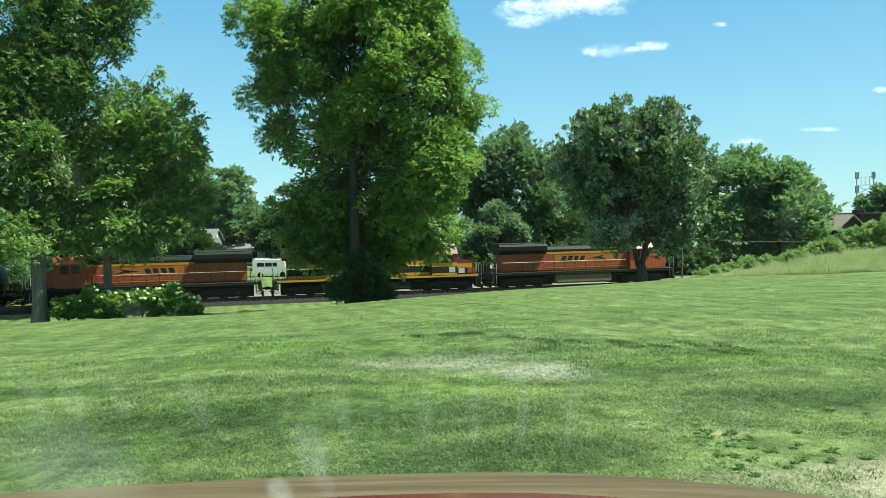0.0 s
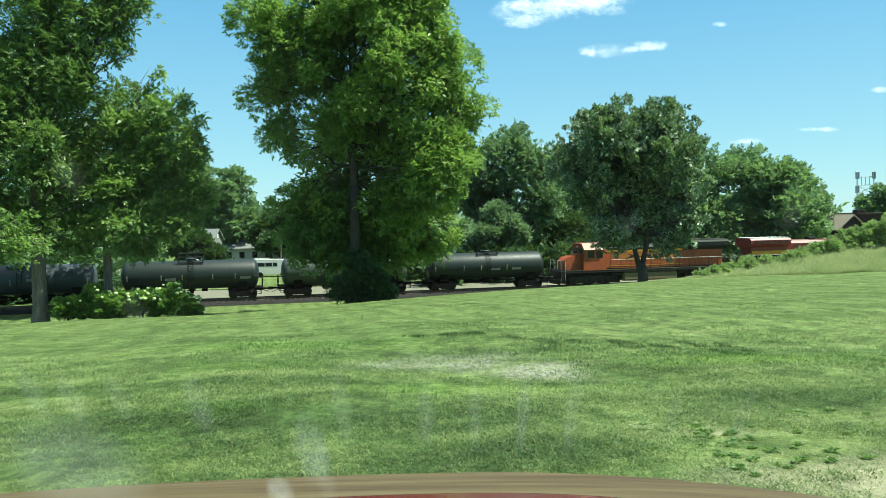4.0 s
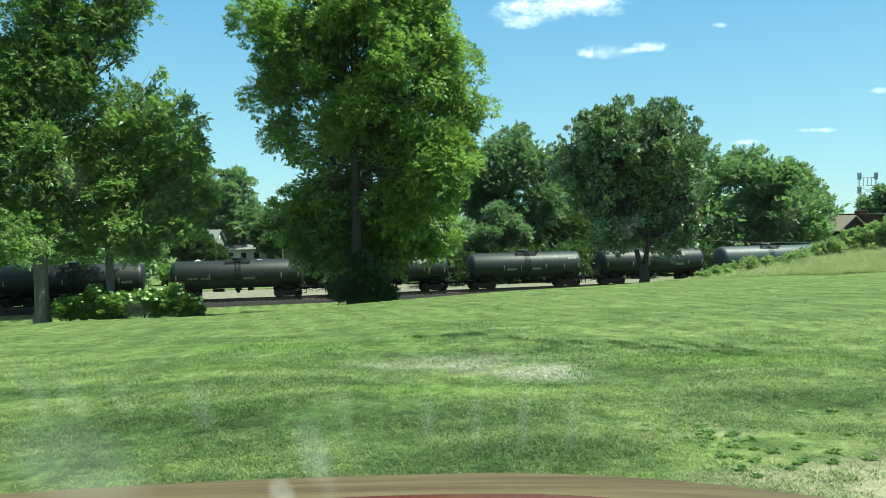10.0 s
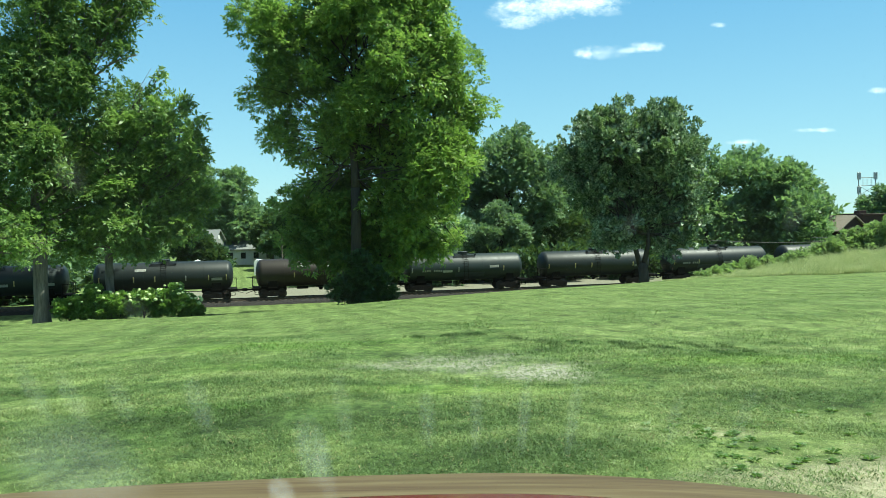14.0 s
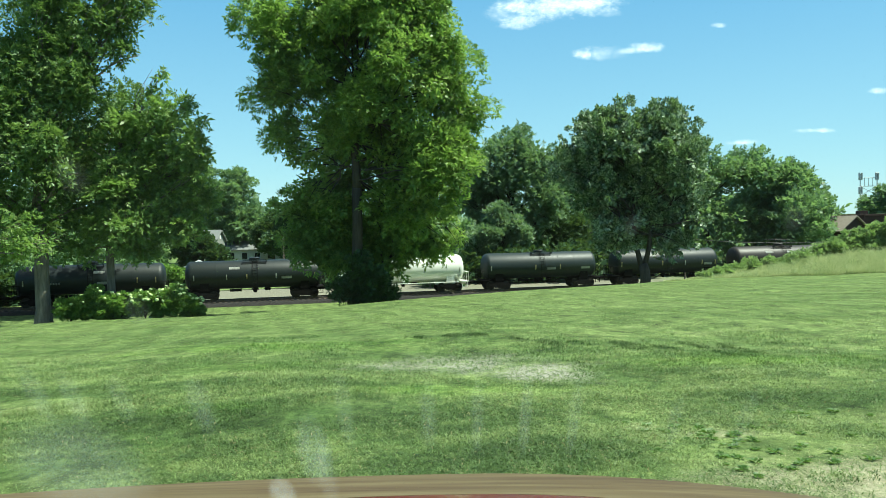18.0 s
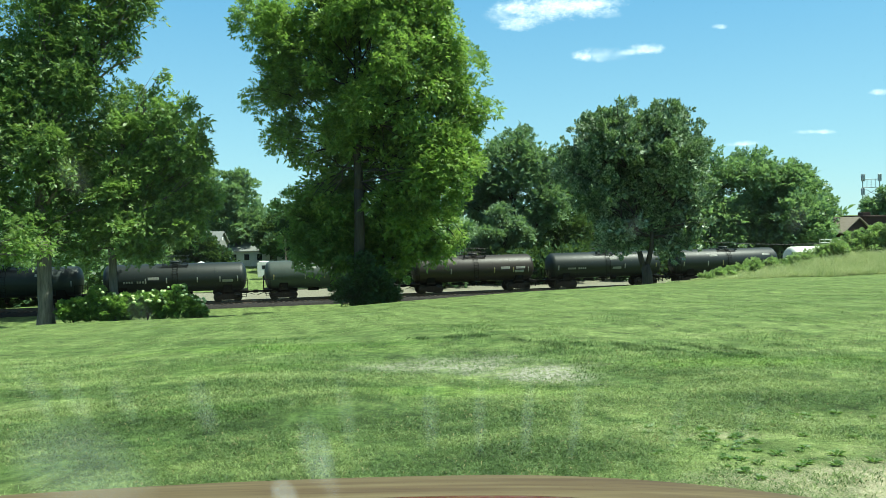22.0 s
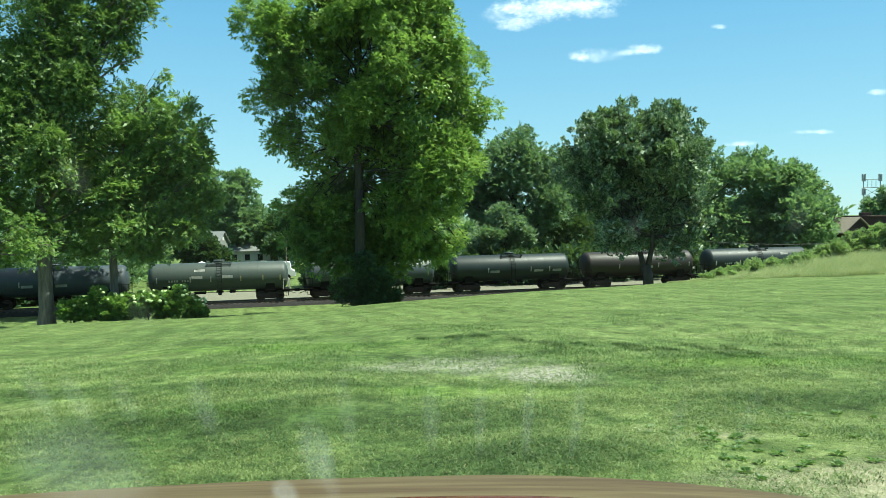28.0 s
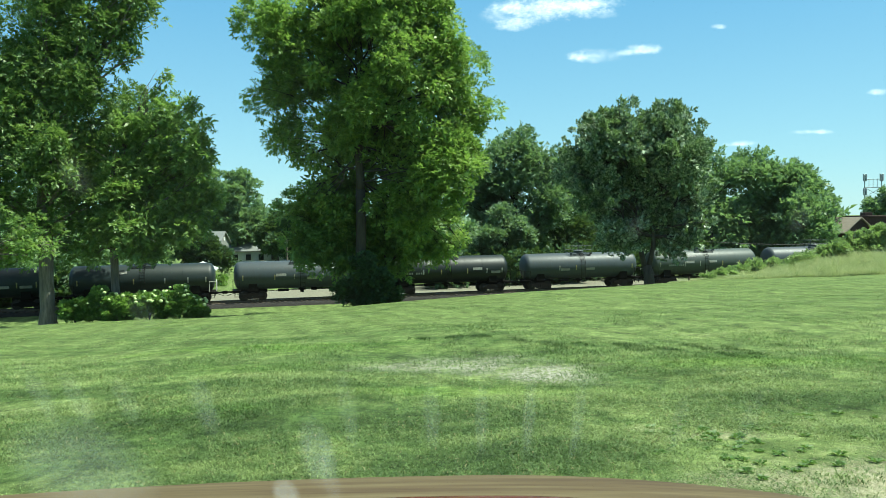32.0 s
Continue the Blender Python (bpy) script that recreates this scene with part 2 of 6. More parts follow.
def lawn_colour(nt):
    """The turf's colour by place: mown bands, dry, lush and deep green patches."""
    tc = nt.nodes.new("ShaderNodeTexCoord").outputs["Object"]
    sp = nt.nodes.new("ShaderNodeSeparateXYZ")
    nt.links.new(tc, sp.inputs[0])
    X, Y = sp.outputs[0], sp.outputs[1]
    f = 0.508
    for scale, detail, stretch, gain in ((0.16, 4, (0.7, 1, 1), 0.20), (0.9, 5, (0.75, 1.0, 1), 0.30), (0.30, 3, (0.22, 1.3, 0), 0.22), (3.6, 4, (1, 0.9, 1), 0.34)):
        n = noise_tex(nt, scale, detail, 0.62, coords=tc, stretch=stretch)
        f = calc(nt, "ADD", f, calc(nt, "MULTIPLY", calc(nt, "SUBTRACT", n, 0.5), gain))
    wob = calc(nt, "ADD", calc(nt, "MULTIPLY", noise_tex(nt, 0.8, 5, 0.65, coords=tc), 0.75), calc(nt, "MULTIPLY", noise_tex(nt, 5.0, 3, 0.7, coords=tc), 0.25))

    def patches(rows):
        m = 0.0
        for cx, cy, rx, ry, k in rows:
            m = calc(nt, "MAXIMUM", m, calc(nt, "MULTIPLY", blot(nt, X, Y, wob, cx, cy, rx, ry, 1.3, 3.0), k))
        return m
    # deep green turf uphill and on the shoulder
    deep = patches([(-1.3, 8.1, 2.9, 1.7, 1.0), (-5.0, 11.3, 3.0, 1.0, 0.7), (4.0, 8.6, 1.7, 0.8, 0.8), (0.4, 6.3, 1.7, 0.8, 0.7), (-2.9, 6.4, 0.9, 0.5, 0.6)])
    f = calc(nt, "SUBTRACT", f, calc(nt, "MULTIPLY", deep, 0.120))
    pale = patches([(-2.7, 5.4, 0.9, 0.7, 0.8), (1.7, 7.4, 0.5, 0.3, 1.0), (2.6, 7.0, 0.6, 0.25, 1.0), (2.0, 6.0, 0.9, 0.5, 0.8), (-6.5, 14.0, 2.5, 0.9, 0.5), (6.9, 10.6, 1.1, 0.35, 1.0), (4.5, 17.5, 4.0, 1.6, 0.35), (-11, 32, 9, 5, 0.5)])
    f = calc(nt, "ADD", f, calc(nt, "MULTIPLY", pale, 0.075))
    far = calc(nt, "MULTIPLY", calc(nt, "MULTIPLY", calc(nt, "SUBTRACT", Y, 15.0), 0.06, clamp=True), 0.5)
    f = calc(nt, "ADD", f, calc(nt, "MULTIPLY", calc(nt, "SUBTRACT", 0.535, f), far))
    col = ramp(nt, f, [(0.34, (0.041, 0.071, 0.018)), (0.46, (0.085, 0.132, 0.037)), (0.56, (0.170, 0.220, 0.071)), (0.68, (0.280, 0.312, 0.135))])
    # a belt of fresh bright grass below the worn patch and across the slope
    fresh = patches([(-3.6, 17.2, 4.2, 1.9, 1.0), (5.2, 12.4, 3.6, 1.5, 1.0), (0.4, 10.1, 2.0, 0.7, 0.9), (-3.2, 13.0, 1.8, 1.0, 0.7), (-2.6, 8.8, 0.8, 0.4, 0.7)])
    col = mixc(nt, calc(nt, "MULTIPLY", fresh, 0.6), col, mixc(nt, 1.0, col, (0.92, 1.12, 0.62), "MULTIPLY"))
    # a low ridge of taller dark grass
    ridge = calc(nt, "ABSOLUTE", calc(nt, "SUBTRACT", calc(nt, "ADD", Y, calc(nt, "MULTIPLY", calc(nt, "SUBTRACT", wob, 0.5), 3.0)), calc(nt, "SUBTRACT", 18.3, X)))
    ridge = calc(nt, "SUBTRACT", 1.0, calc(nt, "MULTIPLY", ridge, 2.2), clamp=True)
    ridge = calc(nt, "MULTIPLY", ridge, calc(nt, "MULTIPLY", calc(nt, "ADD", X, 1.0), calc(nt, "SUBTRACT", 5.6, X), clamp=True))
    ridge = calc(nt, "MAXIMUM", ridge, patches([(-6.0, 17.8, 1.6, 0.5, 0.8), (-1.4, 9.6, 1.2, 0.25, 0.5), (-3.4, 10.4, 1.0, 0.3, 0.8), (5.0, 13.9, 0.25, 0.25, 1.0)]))
    col = mixc(nt, calc(nt, "MULTIPLY", ridge, 0.5), col, (0.030, 0.066, 0.014))
    return tc, col


def ground_material():
    m, nt, b = node_material("mown_grass_slope")
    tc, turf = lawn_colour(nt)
    # upright tufts and mower stripes
    tuft = noise_tex(nt, 1.0, 5, 0.7, coords=tc, stretch=(2.6, 1.2, 1))
    wave = nt.nodes.new("ShaderNodeTexWave")
    wave.inputs["Scale"].default_value = 0.22
    wave.inputs["Distortion"].default_value = 2.2
    wave.inputs["Detail"].default_value = 2.0
    wave.inputs["Detail Scale"].default_value = 0.35
    turned = nt.nodes.new("ShaderNodeMapping")
    turned.inputs["Rotation"].default_value = (0, 0, radians(-14))
    nt.links.new(tc, turned.inputs[0])
    nt.links.new(turned.outputs[0], wave.inputs["Vector"])
    light = calc(nt, "ADD", calc(nt, "MULTIPLY", tuft, 2.6), calc(nt, "MULTIPLY", wave.outputs["Fac"], 0.24))
    light = calc(nt, "SUBTRACT", light, 0.92)
    comb = nt.nodes.new("ShaderNodeCombineColor")
    for k in range(3):
        nt.links.new(calc(nt, "ADD", calc(nt, "MULTIPLY", light, 0.85), 0.40), comb.inputs[k])
    turf = mixc(nt, 1.0, turf, comb.outputs[0], "MULTIPLY")
    sep = nt.nodes.new("ShaderNodeSeparateXYZ")
    nt.links.new(tc, sep.inputs[0])
    X, Y = sep.outputs[0], sep.outputs[1]
    fine = noise_tex(nt, 10, 7, 0.8, coords=tc, stretch=(1.0, 0.7, 1))
    grain = noise_tex(nt, 70, 3, 0.7, coords=tc)
    turf = mixc(nt, ramp(nt, fine, [(0.36, (0, 0, 0)), (0.66, (1, 1, 1))]), mixc(nt, 1.0, turf, (1.4, 1.38, 1.42), "MULTIPLY"), mixc(nt, 1.0, turf, (0.36, 0.44, 0.40), "MULTIPLY"))
    gravel = ramp(nt, noise_tex(nt, 17, 6, 0.85, coords=tc, stretch=(1.2, 0.3, 1)), [(0.3, (0.15, 0.135, 0.085)), (0.5, (0.33, 0.31, 0.20)), (0.75, (0.54, 0.51, 0.36))])
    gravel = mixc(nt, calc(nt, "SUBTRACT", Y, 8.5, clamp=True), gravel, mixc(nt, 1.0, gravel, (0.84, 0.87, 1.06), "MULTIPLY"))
    wob = calc(nt, "ADD", noise_tex(nt, 0.7, 4, 0.6, coords=tc), calc(nt, "MULTIPLY", calc(nt, "SUBTRACT", grain, 0.5), 0.9))

    worn = calc(nt, "MULTIPLY", blot(nt, X, Y, wob, 0.2, 13.2, 2.0, 1.7, 1.3), 0.75)
    worn = calc(nt, "MAXIMUM", worn, calc(nt, "MULTIPLY", blot(nt, X, Y, wob, 1.35, 12.0, 0.95, 1.6, 1.5), 0.85))
    worn = calc(nt, "MAXIMUM", worn, calc(nt, "MULTIPLY", blot(nt, X, Y, wob, -1.0, 13.2, 1.1, 0.8, 1.0), 0.5))
    specks = ramp(nt, noise_tex(nt, 9, 4, 0.75, coords=tc, stretch=(1.7, 0.35, 1)), [(0.44, (0, 0, 0)), (0.54, (1, 1, 1))])
    worn = calc(nt, "MULTIPLY", worn, calc(nt, "ADD", 0.25, calc(nt, "MULTIPLY", specks, 0.9)), clamp=True)
    worn = calc(nt, "MAXIMUM", worn, blot(nt, X, Y, wob, 3.6, 5.1, 1.8, 1.3, 1.6))
    worn = calc(nt, "MAXIMUM", worn, calc(nt, "MULTIPLY", blot(nt, X, Y, wob, 2.3, 7.0, 0.5, 0.3, 1.2), 0.7))
    # beyond the track: a pale gravel road, then grass again
    dist = calc(nt, "SUBTRACT", calc(nt, "SUBTRACT", Y, 85.56), calc(nt, "MULTIPLY", X, 0.2586))
    road = calc(nt, "MULTIPLY", calc(nt, "SUBTRACT", calc(nt, "ADD", dist, calc(nt, "MULTIPLY", wob, 1.2)), 5.6), 1.2, clamp=True)
    road = calc(nt, "MULTIPLY", road, calc(nt, "MULTIPLY", calc(nt, "SUBTRACT", 17.0, dist), 0.8, clamp=True))
    road = calc(nt, "MULTIPLY", road, calc(nt, "MULTIPLY", calc(nt, "SUBTRACT", 34.0, X), 0.1, clamp=True))
    road = calc(nt, "MULTIPLY", road, calc(nt, "MULTIPLY", calc(nt, "ADD", X, 34.0), 0.25, clamp=True))
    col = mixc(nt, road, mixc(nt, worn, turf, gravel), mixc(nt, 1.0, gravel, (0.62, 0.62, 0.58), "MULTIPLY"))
    nt.links.new(col, b.inputs["Base Color"])
    b.inputs["Roughness"].default_value = 0.95
    b.inputs["Specular IOR Level"].default_value = 0.15
    add_bump(nt, b, calc(nt, "ADD", fine, calc(nt, "MULTIPLY", grain, 0.5)), 0.7, 0.04)
    return m


def grid_axis(lo, hi, step, grow, reach0, reach1):
    a = list(np.arange(lo, hi + 1e-6, step))
    v, s = hi, step
    while v < reach1:
        s *= grow
        v += s
        a.append(min(v, reach1))
    v, s = lo, step
    while v > reach0:
        s *= grow
        v -= s
        a.insert(0, max(v, reach0))
    return np.array(a)


def build_ground():
    xs = grid_axis(-62, 74, 0.8, 1.25, -2500, 2500)
    ys = grid_axis(-4, 112, 0.5, 1.22, -600, 4200)
    X, Y = np.meshgrid(xs, ys)
    Z = ground_z(X, Y)
    v = np.stack([X.ravel(), Y.ravel(), Z.ravel()], 1)
    nx, ny = len(xs), len(ys)
    i = (np.arange(ny - 1)[:, None] * nx + np.arange(nx - 1)[None, :]).ravel()
    me = mesh_from_arrays("ground", v, np.stack([i, i + 1, i + nx + 1, i + nx], 1), [ground_material()])
    me.polygons.foreach_set("use_smooth", np.ones(len(me.polygons), bool))
    tagged(new("ground", me), "mown green grass slope falling to a railway, worn gravelly patches", "ground", kind="structure")


build_ground()


# ---------------------------------------------------------------- grass blades
def grass_material(name, gain, dry):
    m, nt, b = node_material(name)
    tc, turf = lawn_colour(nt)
    geo = nt.nodes.new("ShaderNodeNewGeometry")
    r = geo.outputs["Random Per Island"]
    # the lighter, bluer share of blades stands for their whitish sheen
    col = mixc(nt, r, mixc(nt, 1.0, turf, tuple(gain * c for c in (0.62, 0.67, 0.62)), "MULTIPLY"), mixc(nt, 1.0, turf, tuple(gain * c for c in (1.50, 1.52, 1.72)), "MULTIPLY"))
    col = mixc(nt, calc(nt, "MULTIPLY", calc(nt, "GREATER_THAN", calc(nt, "FRACT", calc(nt, "MULTIPLY", r, 37.0)), 1.0 - dry), 0.85), col, (0.30, 0.27, 0.13))
    nt.links.new(col, b.inputs["Base Color"])
    b.inputs["Roughness"].default_value = 0.5
    b.inputs["Specular IOR Level"].default_value = 0.3
    tr = nt.nodes.new("ShaderNodeBsdfTranslucent")
    nt.links.new(col, tr.inputs[0])
    mx = nt.nodes.new("ShaderNodeMixShader")
    mx.inputs[0].default_value = 0.42
    nt.links.new(b.outputs[0], mx.inputs[1])
    nt.links.new(tr.outputs[0], mx.inputs[2])
    nt.links.new(mx.outputs[0], nt.nodes["Material Output"].inputs[0])
    return m


def blades(px, py, h, w, lean, rng):
    """Bent two-piece blades standing at px, py: vertices and faces."""
    n = len(px)
    z = ground_z(px, py) - 0.004
    a = rng.uniform(0, 2 * np.pi, n)
    la = rng.uniform(0, 2 * np.pi, n)
    l = lean * h * rng.uniform(0.3, 1.0, n)
    dx, dy = np.cos(a) * w / 2, np.sin(a) * w / 2
    lx, ly = np.cos(la) * l, np.sin(la) * l
    base = np.stack([px, py, z], 1)
    mid = base + np.stack([lx * 0.35, ly * 0.35, h * 0.5], 1)
    tip = base + np.stack([lx, ly, h * (1 - 0.35 * lean)], 1)
    off = np.stack([dx, dy, np.zeros(n)], 1)
    v = np.stack([base, mid + off, tip, mid - off], 1).reshape(-1, 3)
    return v, np.arange(n)[:, None] * 4 + np.array([[0, 1, 2, 3]])


def spikes(px, py, h, w, lean, rng):
    """Thin single-piece blades for turf farther off: vertices and faces."""
    n = len(px)
    z = ground_z(px, py) - 0.004
    a = rng.uniform(0, 2 * np.pi, n)
    la = rng.uniform(0, 2 * np.pi, n)
    l = lean * h * rng.uniform(0.1, 1.0, n)
    base = np.stack([px, py, z], 1)
    off = np.stack([np.cos(a) * w / 2, np.sin(a) * w / 2, np.zeros(n)], 1)
    tip = base + np.stack([np.cos(la) * l, np.sin(la) * l, h], 1)
    return np.stack([base - off, base + off, tip], 1).reshape(-1, 3), np.arange(n)[:, None] * 3 + np.array([[0, 1, 2]])


def is_bare(x, y, rng):
    """Where the turf is thin: a straw-pale corner and a worn patch."""
    n = len(x)
    corner = ((x - 3.6) / 1.75) ** 2 + ((y - 5.1) / 1.2) ** 2
    wave = 0.28 * np.sin(x * 5.1 + 2 * np.sin(y * 4.0)) + 0.2 * np.sin(y * 7.3 + x * 2.2)
    bare = (corner + wave < rng.uniform(0.35, 1.25, n)) & (rng.uniform(0, 1, n) < 0.965)
    worn = (((x - 0.8) / 2.0) ** 2 + ((y - 12.5) / 1.8) ** 2 < rng.uniform(0.2, 1.2, n)) & (rng.uniform(0, 1, n) < 0.8)
    return bare, worn


def build_grass():
    rng = np.random.default_rng(21)
    # near turf: tufts of blades, thinning with distance so that they stay about evenly spread over the view
    k = 98000
    u = rng.uniform(0, 1, k)
    ty = 4.5 * (15.0 / 4.5) ** (u ** 0.95)
    tx = rng.uniform(-0.60, 0.60, k) * (ty + 0.5)
    lush = np.sin(tx * 2.3 + 1.3 * np.sin(ty * 1.7)) + np.sin(ty * 2.9 + 1.7 * np.sin(tx * 1.9)) + 0.9 * np.sin(tx * 1.1 - ty * 0.8)
    tall = np.clip(0.75 + 0.22 * lush + rng.normal(size=k) * 0.28, 0.25, 1.9)
    per = 6
    x = np.repeat(tx, per) + rng.normal(size=k * per) * 0.018 * (1 + 0.10 * np.repeat(ty, per))
    y = np.repeat(ty, per) + rng.normal(size=k * per) * 0.022 * (1 + 0.10 * np.repeat(ty, per))
    h = np.repeat(tall, per) * rng.uniform(0.020, 0.066, k * per)
    bare, worn = is_bare(x, y, rng)
    keep = ~bare & ~worn & (rng.uniform(0, 1, len(x)) < 0.62 + 0.18 * np.repeat(lush, per)) & (rng.uniform(0, 1, len(x)) < 1.1 - sstep(10, 15, y))
    x, y, h = x[keep], y[keep], h[keep]
    v, f = blades(x, y, h, (0.0033 + 0.0009 * y) * rng.uniform(0.6, 1.3, len(x)), 1.5, rng)
    me = mesh_from_arrays("grass", v, f, [grass_material("grass_blades", 1.2, 0.03)])
    tagged(new("grass", me), "short mown green grass blades on the slope", "grass", kind="stuff")
    # the turf farther down the slope
    n = 230000
    y = 9.0 * (64.0 / 9.0) ** rng.uniform(0, 1, n)
    x = rng.uniform(-0.60, 0.60, n) * (y + 0.5)
    lush = np.sin(x * 1.3 + 1.3 * np.sin(y * 0.35)) + np.sin(y * 0.9 + 1.7 * np.sin(x * 0.8)) + 0.9 * np.sin(x * 2.9 - y * 0.3) + rng.normal(size=n) * 0.9
    bare, worn = is_bare(x, y, rng)
    keep = (y < lawn_edge(x)[0] - 0.3) & ~worn & (rng.uniform(-2.5, 2.0, n) < lush) & (rng.uniform(0, 1, n) < sstep(8, 14, y))
    x, y, lush = x[keep], y[keep], lush[keep]
    h = np.clip(0.026 + 0.007 * lush, 0.010, 0.06) * (1 - 0.006 * y) * rng.uniform(0.6, 1.3, len(x))
    v, f = spikes(x, y, h, (0.004 + 0.0011 * y) * rng.uniform(0.7, 1.3, len(x)), 1.4, rng)
    me = mesh_from_arrays("grass_far", v, f, [grass_material("turf_blades", 1.4, 0.03)])
    tagged(new("grass", me), "mown green turf lower on the slope", "grass", kind="stuff")
    # taller tufts along a low ridge and in clover patches below it
    n = 5000
    x = rng.uniform(-1.0, 5.0, n)
    y = 18.3 - x + 0.5 * np.sin(x * 2.3) + rng.normal(size=n) * 0.22
    cx, cy = rng.uniform(2.0, 6.5, 60), rng.uniform(11.5, 16.0, 60)
    k = rng.integers(0, 60, 5000)
    x, y = np.concatenate([x, cx[k] + rng.normal(size=5000) * 0.14]), np.concatenate([y, cy[k] + rng.normal(size=5000) * 0.14])
    lump = np.sin(x * 4.1) + np.sin(x * 9.7 + 1.0) + rng.normal(size=len(x)) * 0.6
    x, y = x[lump > 0.3], y[lump > 0.3]
    v, f = spikes(x, y, rng.uniform(0.02, 0.055, len(x)), rng.uniform(0.012, 0.03, len(x)), 1.0, rng)
    me = mesh_from_arrays("grass_tufts", v, f, [grass_material("tuft_blades", 0.9, 0.0)])
    tagged(new("grass", me), "taller dark green tufts along a low ridge", "grass", kind="stuff")
    # dry straw on the bare corner
    n = 17000
    x, y = rng.uniform(1.6, 4.8, n), rng.uniform(4.3, 6.7, n)
    keep = ((x - 3.6) / 1.85) ** 2 + ((y - 5.15) / 1.35) ** 2 < rng.uniform(0.3, 1.2, n)
    x, y = x[keep], y[keep]
    v, f = spikes(x, y, rng.uniform(0.004, 0.015, len(x)), rng.uniform(0.003, 0.008, len(x)), 3.5, rng)
    m, nt, b = node_material("dry_straw")
    r = nt.nodes.new("ShaderNodeNewGeometry").outputs["Random Per Island"]
    nt.links.new(ramp(nt, r, [(0.0, (0.20, 0.19, 0.08)), (0.5, (0.44, 0.40, 0.22)), (1.0, (0.62, 0.58, 0.38))]), b.inputs["Base Color"])
    b.inputs["Roughness"].default_value = 0.8
    tagged(new("dry_straw", mesh_from_arrays("dry_straw", v, f, [m])), "dry pale straw on bare ground", "straw", kind="stuff")


build_grass()
# ---------------------------------------------------------------- trees
def unit(v):
    return v / (np.linalg.norm(v, axis=1)[:, None] + 1e-9)


def leaf_cloud(lobes, count, size, ratio, rng, clump=0.8, droop=0.0, depth=1.0, hollow=0.5, gap=1.25, flat=0.62, spike=0.0, per=7, reach=1.25, core=0.10, void=-1.0):
    """Leaves set on sprays, the sprays gathered in clumps on the shells of the lobes (x, y, z, r), with gaps between
    and a thin dark heart: vertices and faces."""
    lob = np.array(lobes, float)
    area = lob[:, 3] ** 2
    nc = int(4.2 * np.pi * area.sum() / (gap * clump * 1.5) ** 2) + 8
    which = rng.choice(len(lob), nc, p=area / area.sum())
    d = unit(rng.normal(size=(nc, 3)))
    rad = np.where(rng.uniform(0, 1, nc) < 0.14, rng.uniform(0.1, hollow, nc), hollow + (1.0 - hollow) * rng.uniform(0, 1, nc) ** 0.5)
    rad = np.where(rng.uniform(0, 1, nc) < 0.15, rad * 1.1, rad)
    cr = clump * rng.uniform(0.5, 1.4, nc) * np.clip(lob[which, 3] / 2.4, 0.45, 1.15)
    cen = lob[which, :3] + d * (np.maximum(1.04 * rad * lob[which, 3] - cr * 0.45, 0.1))[:, None] * np.array([1, depth, 1])
    # clumps buried inside a neighbouring lobe are left out, and hollows open between boughs
    dist = np.linalg.norm(cen[:, None, :] - lob[None, :, :3], axis=2) / lob[None, :, 3]
    dist[np.arange(nc), which] = 9
    q = cen / max(clump * 1.5, 0.3)
    field = np.sin(q[:, 0] * 1.3 + 1.7 * np.sin(q[:, 2])) + np.sin(q[:, 1] * 1.2 + q[:, 2] * 0.7) + np.sin(q[:, 2] * 1.5 - q[:, 0] * 0.6)
    keep = ((dist.min(1) > 0.5) | (rng.uniform(0, 1, nc) < 0.2)) & (field > void)
    cen, d, cr = cen[keep], d[keep], cr[keep]
    nc = len(cen)
    heart = int(count * core)
    ns = (count - heart) // per
    cl = rng.choice(nc, ns, p=cr ** 2 / (cr ** 2).sum())
    j = unit(rng.normal(size=(ns, 3)))
    j[:, 2] = np.where(rng.uniform(0, 1, ns) < 0.65, np.abs(j[:, 2]), j[:, 2])
    facing = j.copy()
    out = unit(j * 0.8 + d[cl] * 0.5 + rng.normal(size=(ns, 3)) * 0.22 + np.array([0, 0, 0.12 - droop * 0.5]))
    j = j * (rng.uniform(0.25, 1.0, ns) ** 0.35 * cr[cl])[:, None]
    j[:, 2] = j[:, 2] * flat - droop * 0.45 * (j[:, 0] ** 2 + j[:, 1] ** 2) / cr[cl]
    if spike:
        # sprays that reach out and up from the crown
        e = unit(d[cl] + np.array([0, 0, 0.75]) + rng.normal(size=(nc, 3))[cl] * 0.35)
        run = rng.uniform(-0.6, 1.25, ns)
        j = j * (0.66 - 0.36 * np.clip(run, 0, 1.2))[:, None] + e * (run * spike * cr[cl])[:, None]
        out = unit(out * 0.7 + e)
    pos = cen[cl] + j
    # leaves along each spray, in its plane
    lean = unit(rng.normal(size=(ns, 3)) * 0.30 + np.array([0, 0, 0.45]) + facing + d[cl] * 0.3)
    across = unit(np.cross(out, lean))
    flatn = np.cross(across, out)
    k = np.repeat(np.arange(ns), per)
    n = len(k)
    u = np.tile((np.arange(per) + 0.5) / per, ns) + rng.uniform(-0.06, 0.06, n)
    sgn = np.tile(np.where(np.arange(per) % 2, 1.0, -1.0), ns)
    L = (size * rng.uniform(0.7, 1.25, n) * (1.1 - 0.35 * u))[:, None]
    start = pos[k] + out[k] * (u * size * reach * rng.uniform(0.7, 1.2, ns)[k])[:, None] + np.array([0, 0, -1.0]) * (droop * 0.35 * size * reach * u ** 2)[:, None]
    ax = unit(out[k] * (0.35 + 0.9 * u ** 2)[:, None] + across[k] * (sgn * (0.95 - 0.6 * u))[:, None] + rng.normal(size=(n, 3)) * 0.20 + np.array([0, 0, -droop * 0.35]))
    nrm = flatn[k] + rng.normal(size=(n, 3)) * 0.30
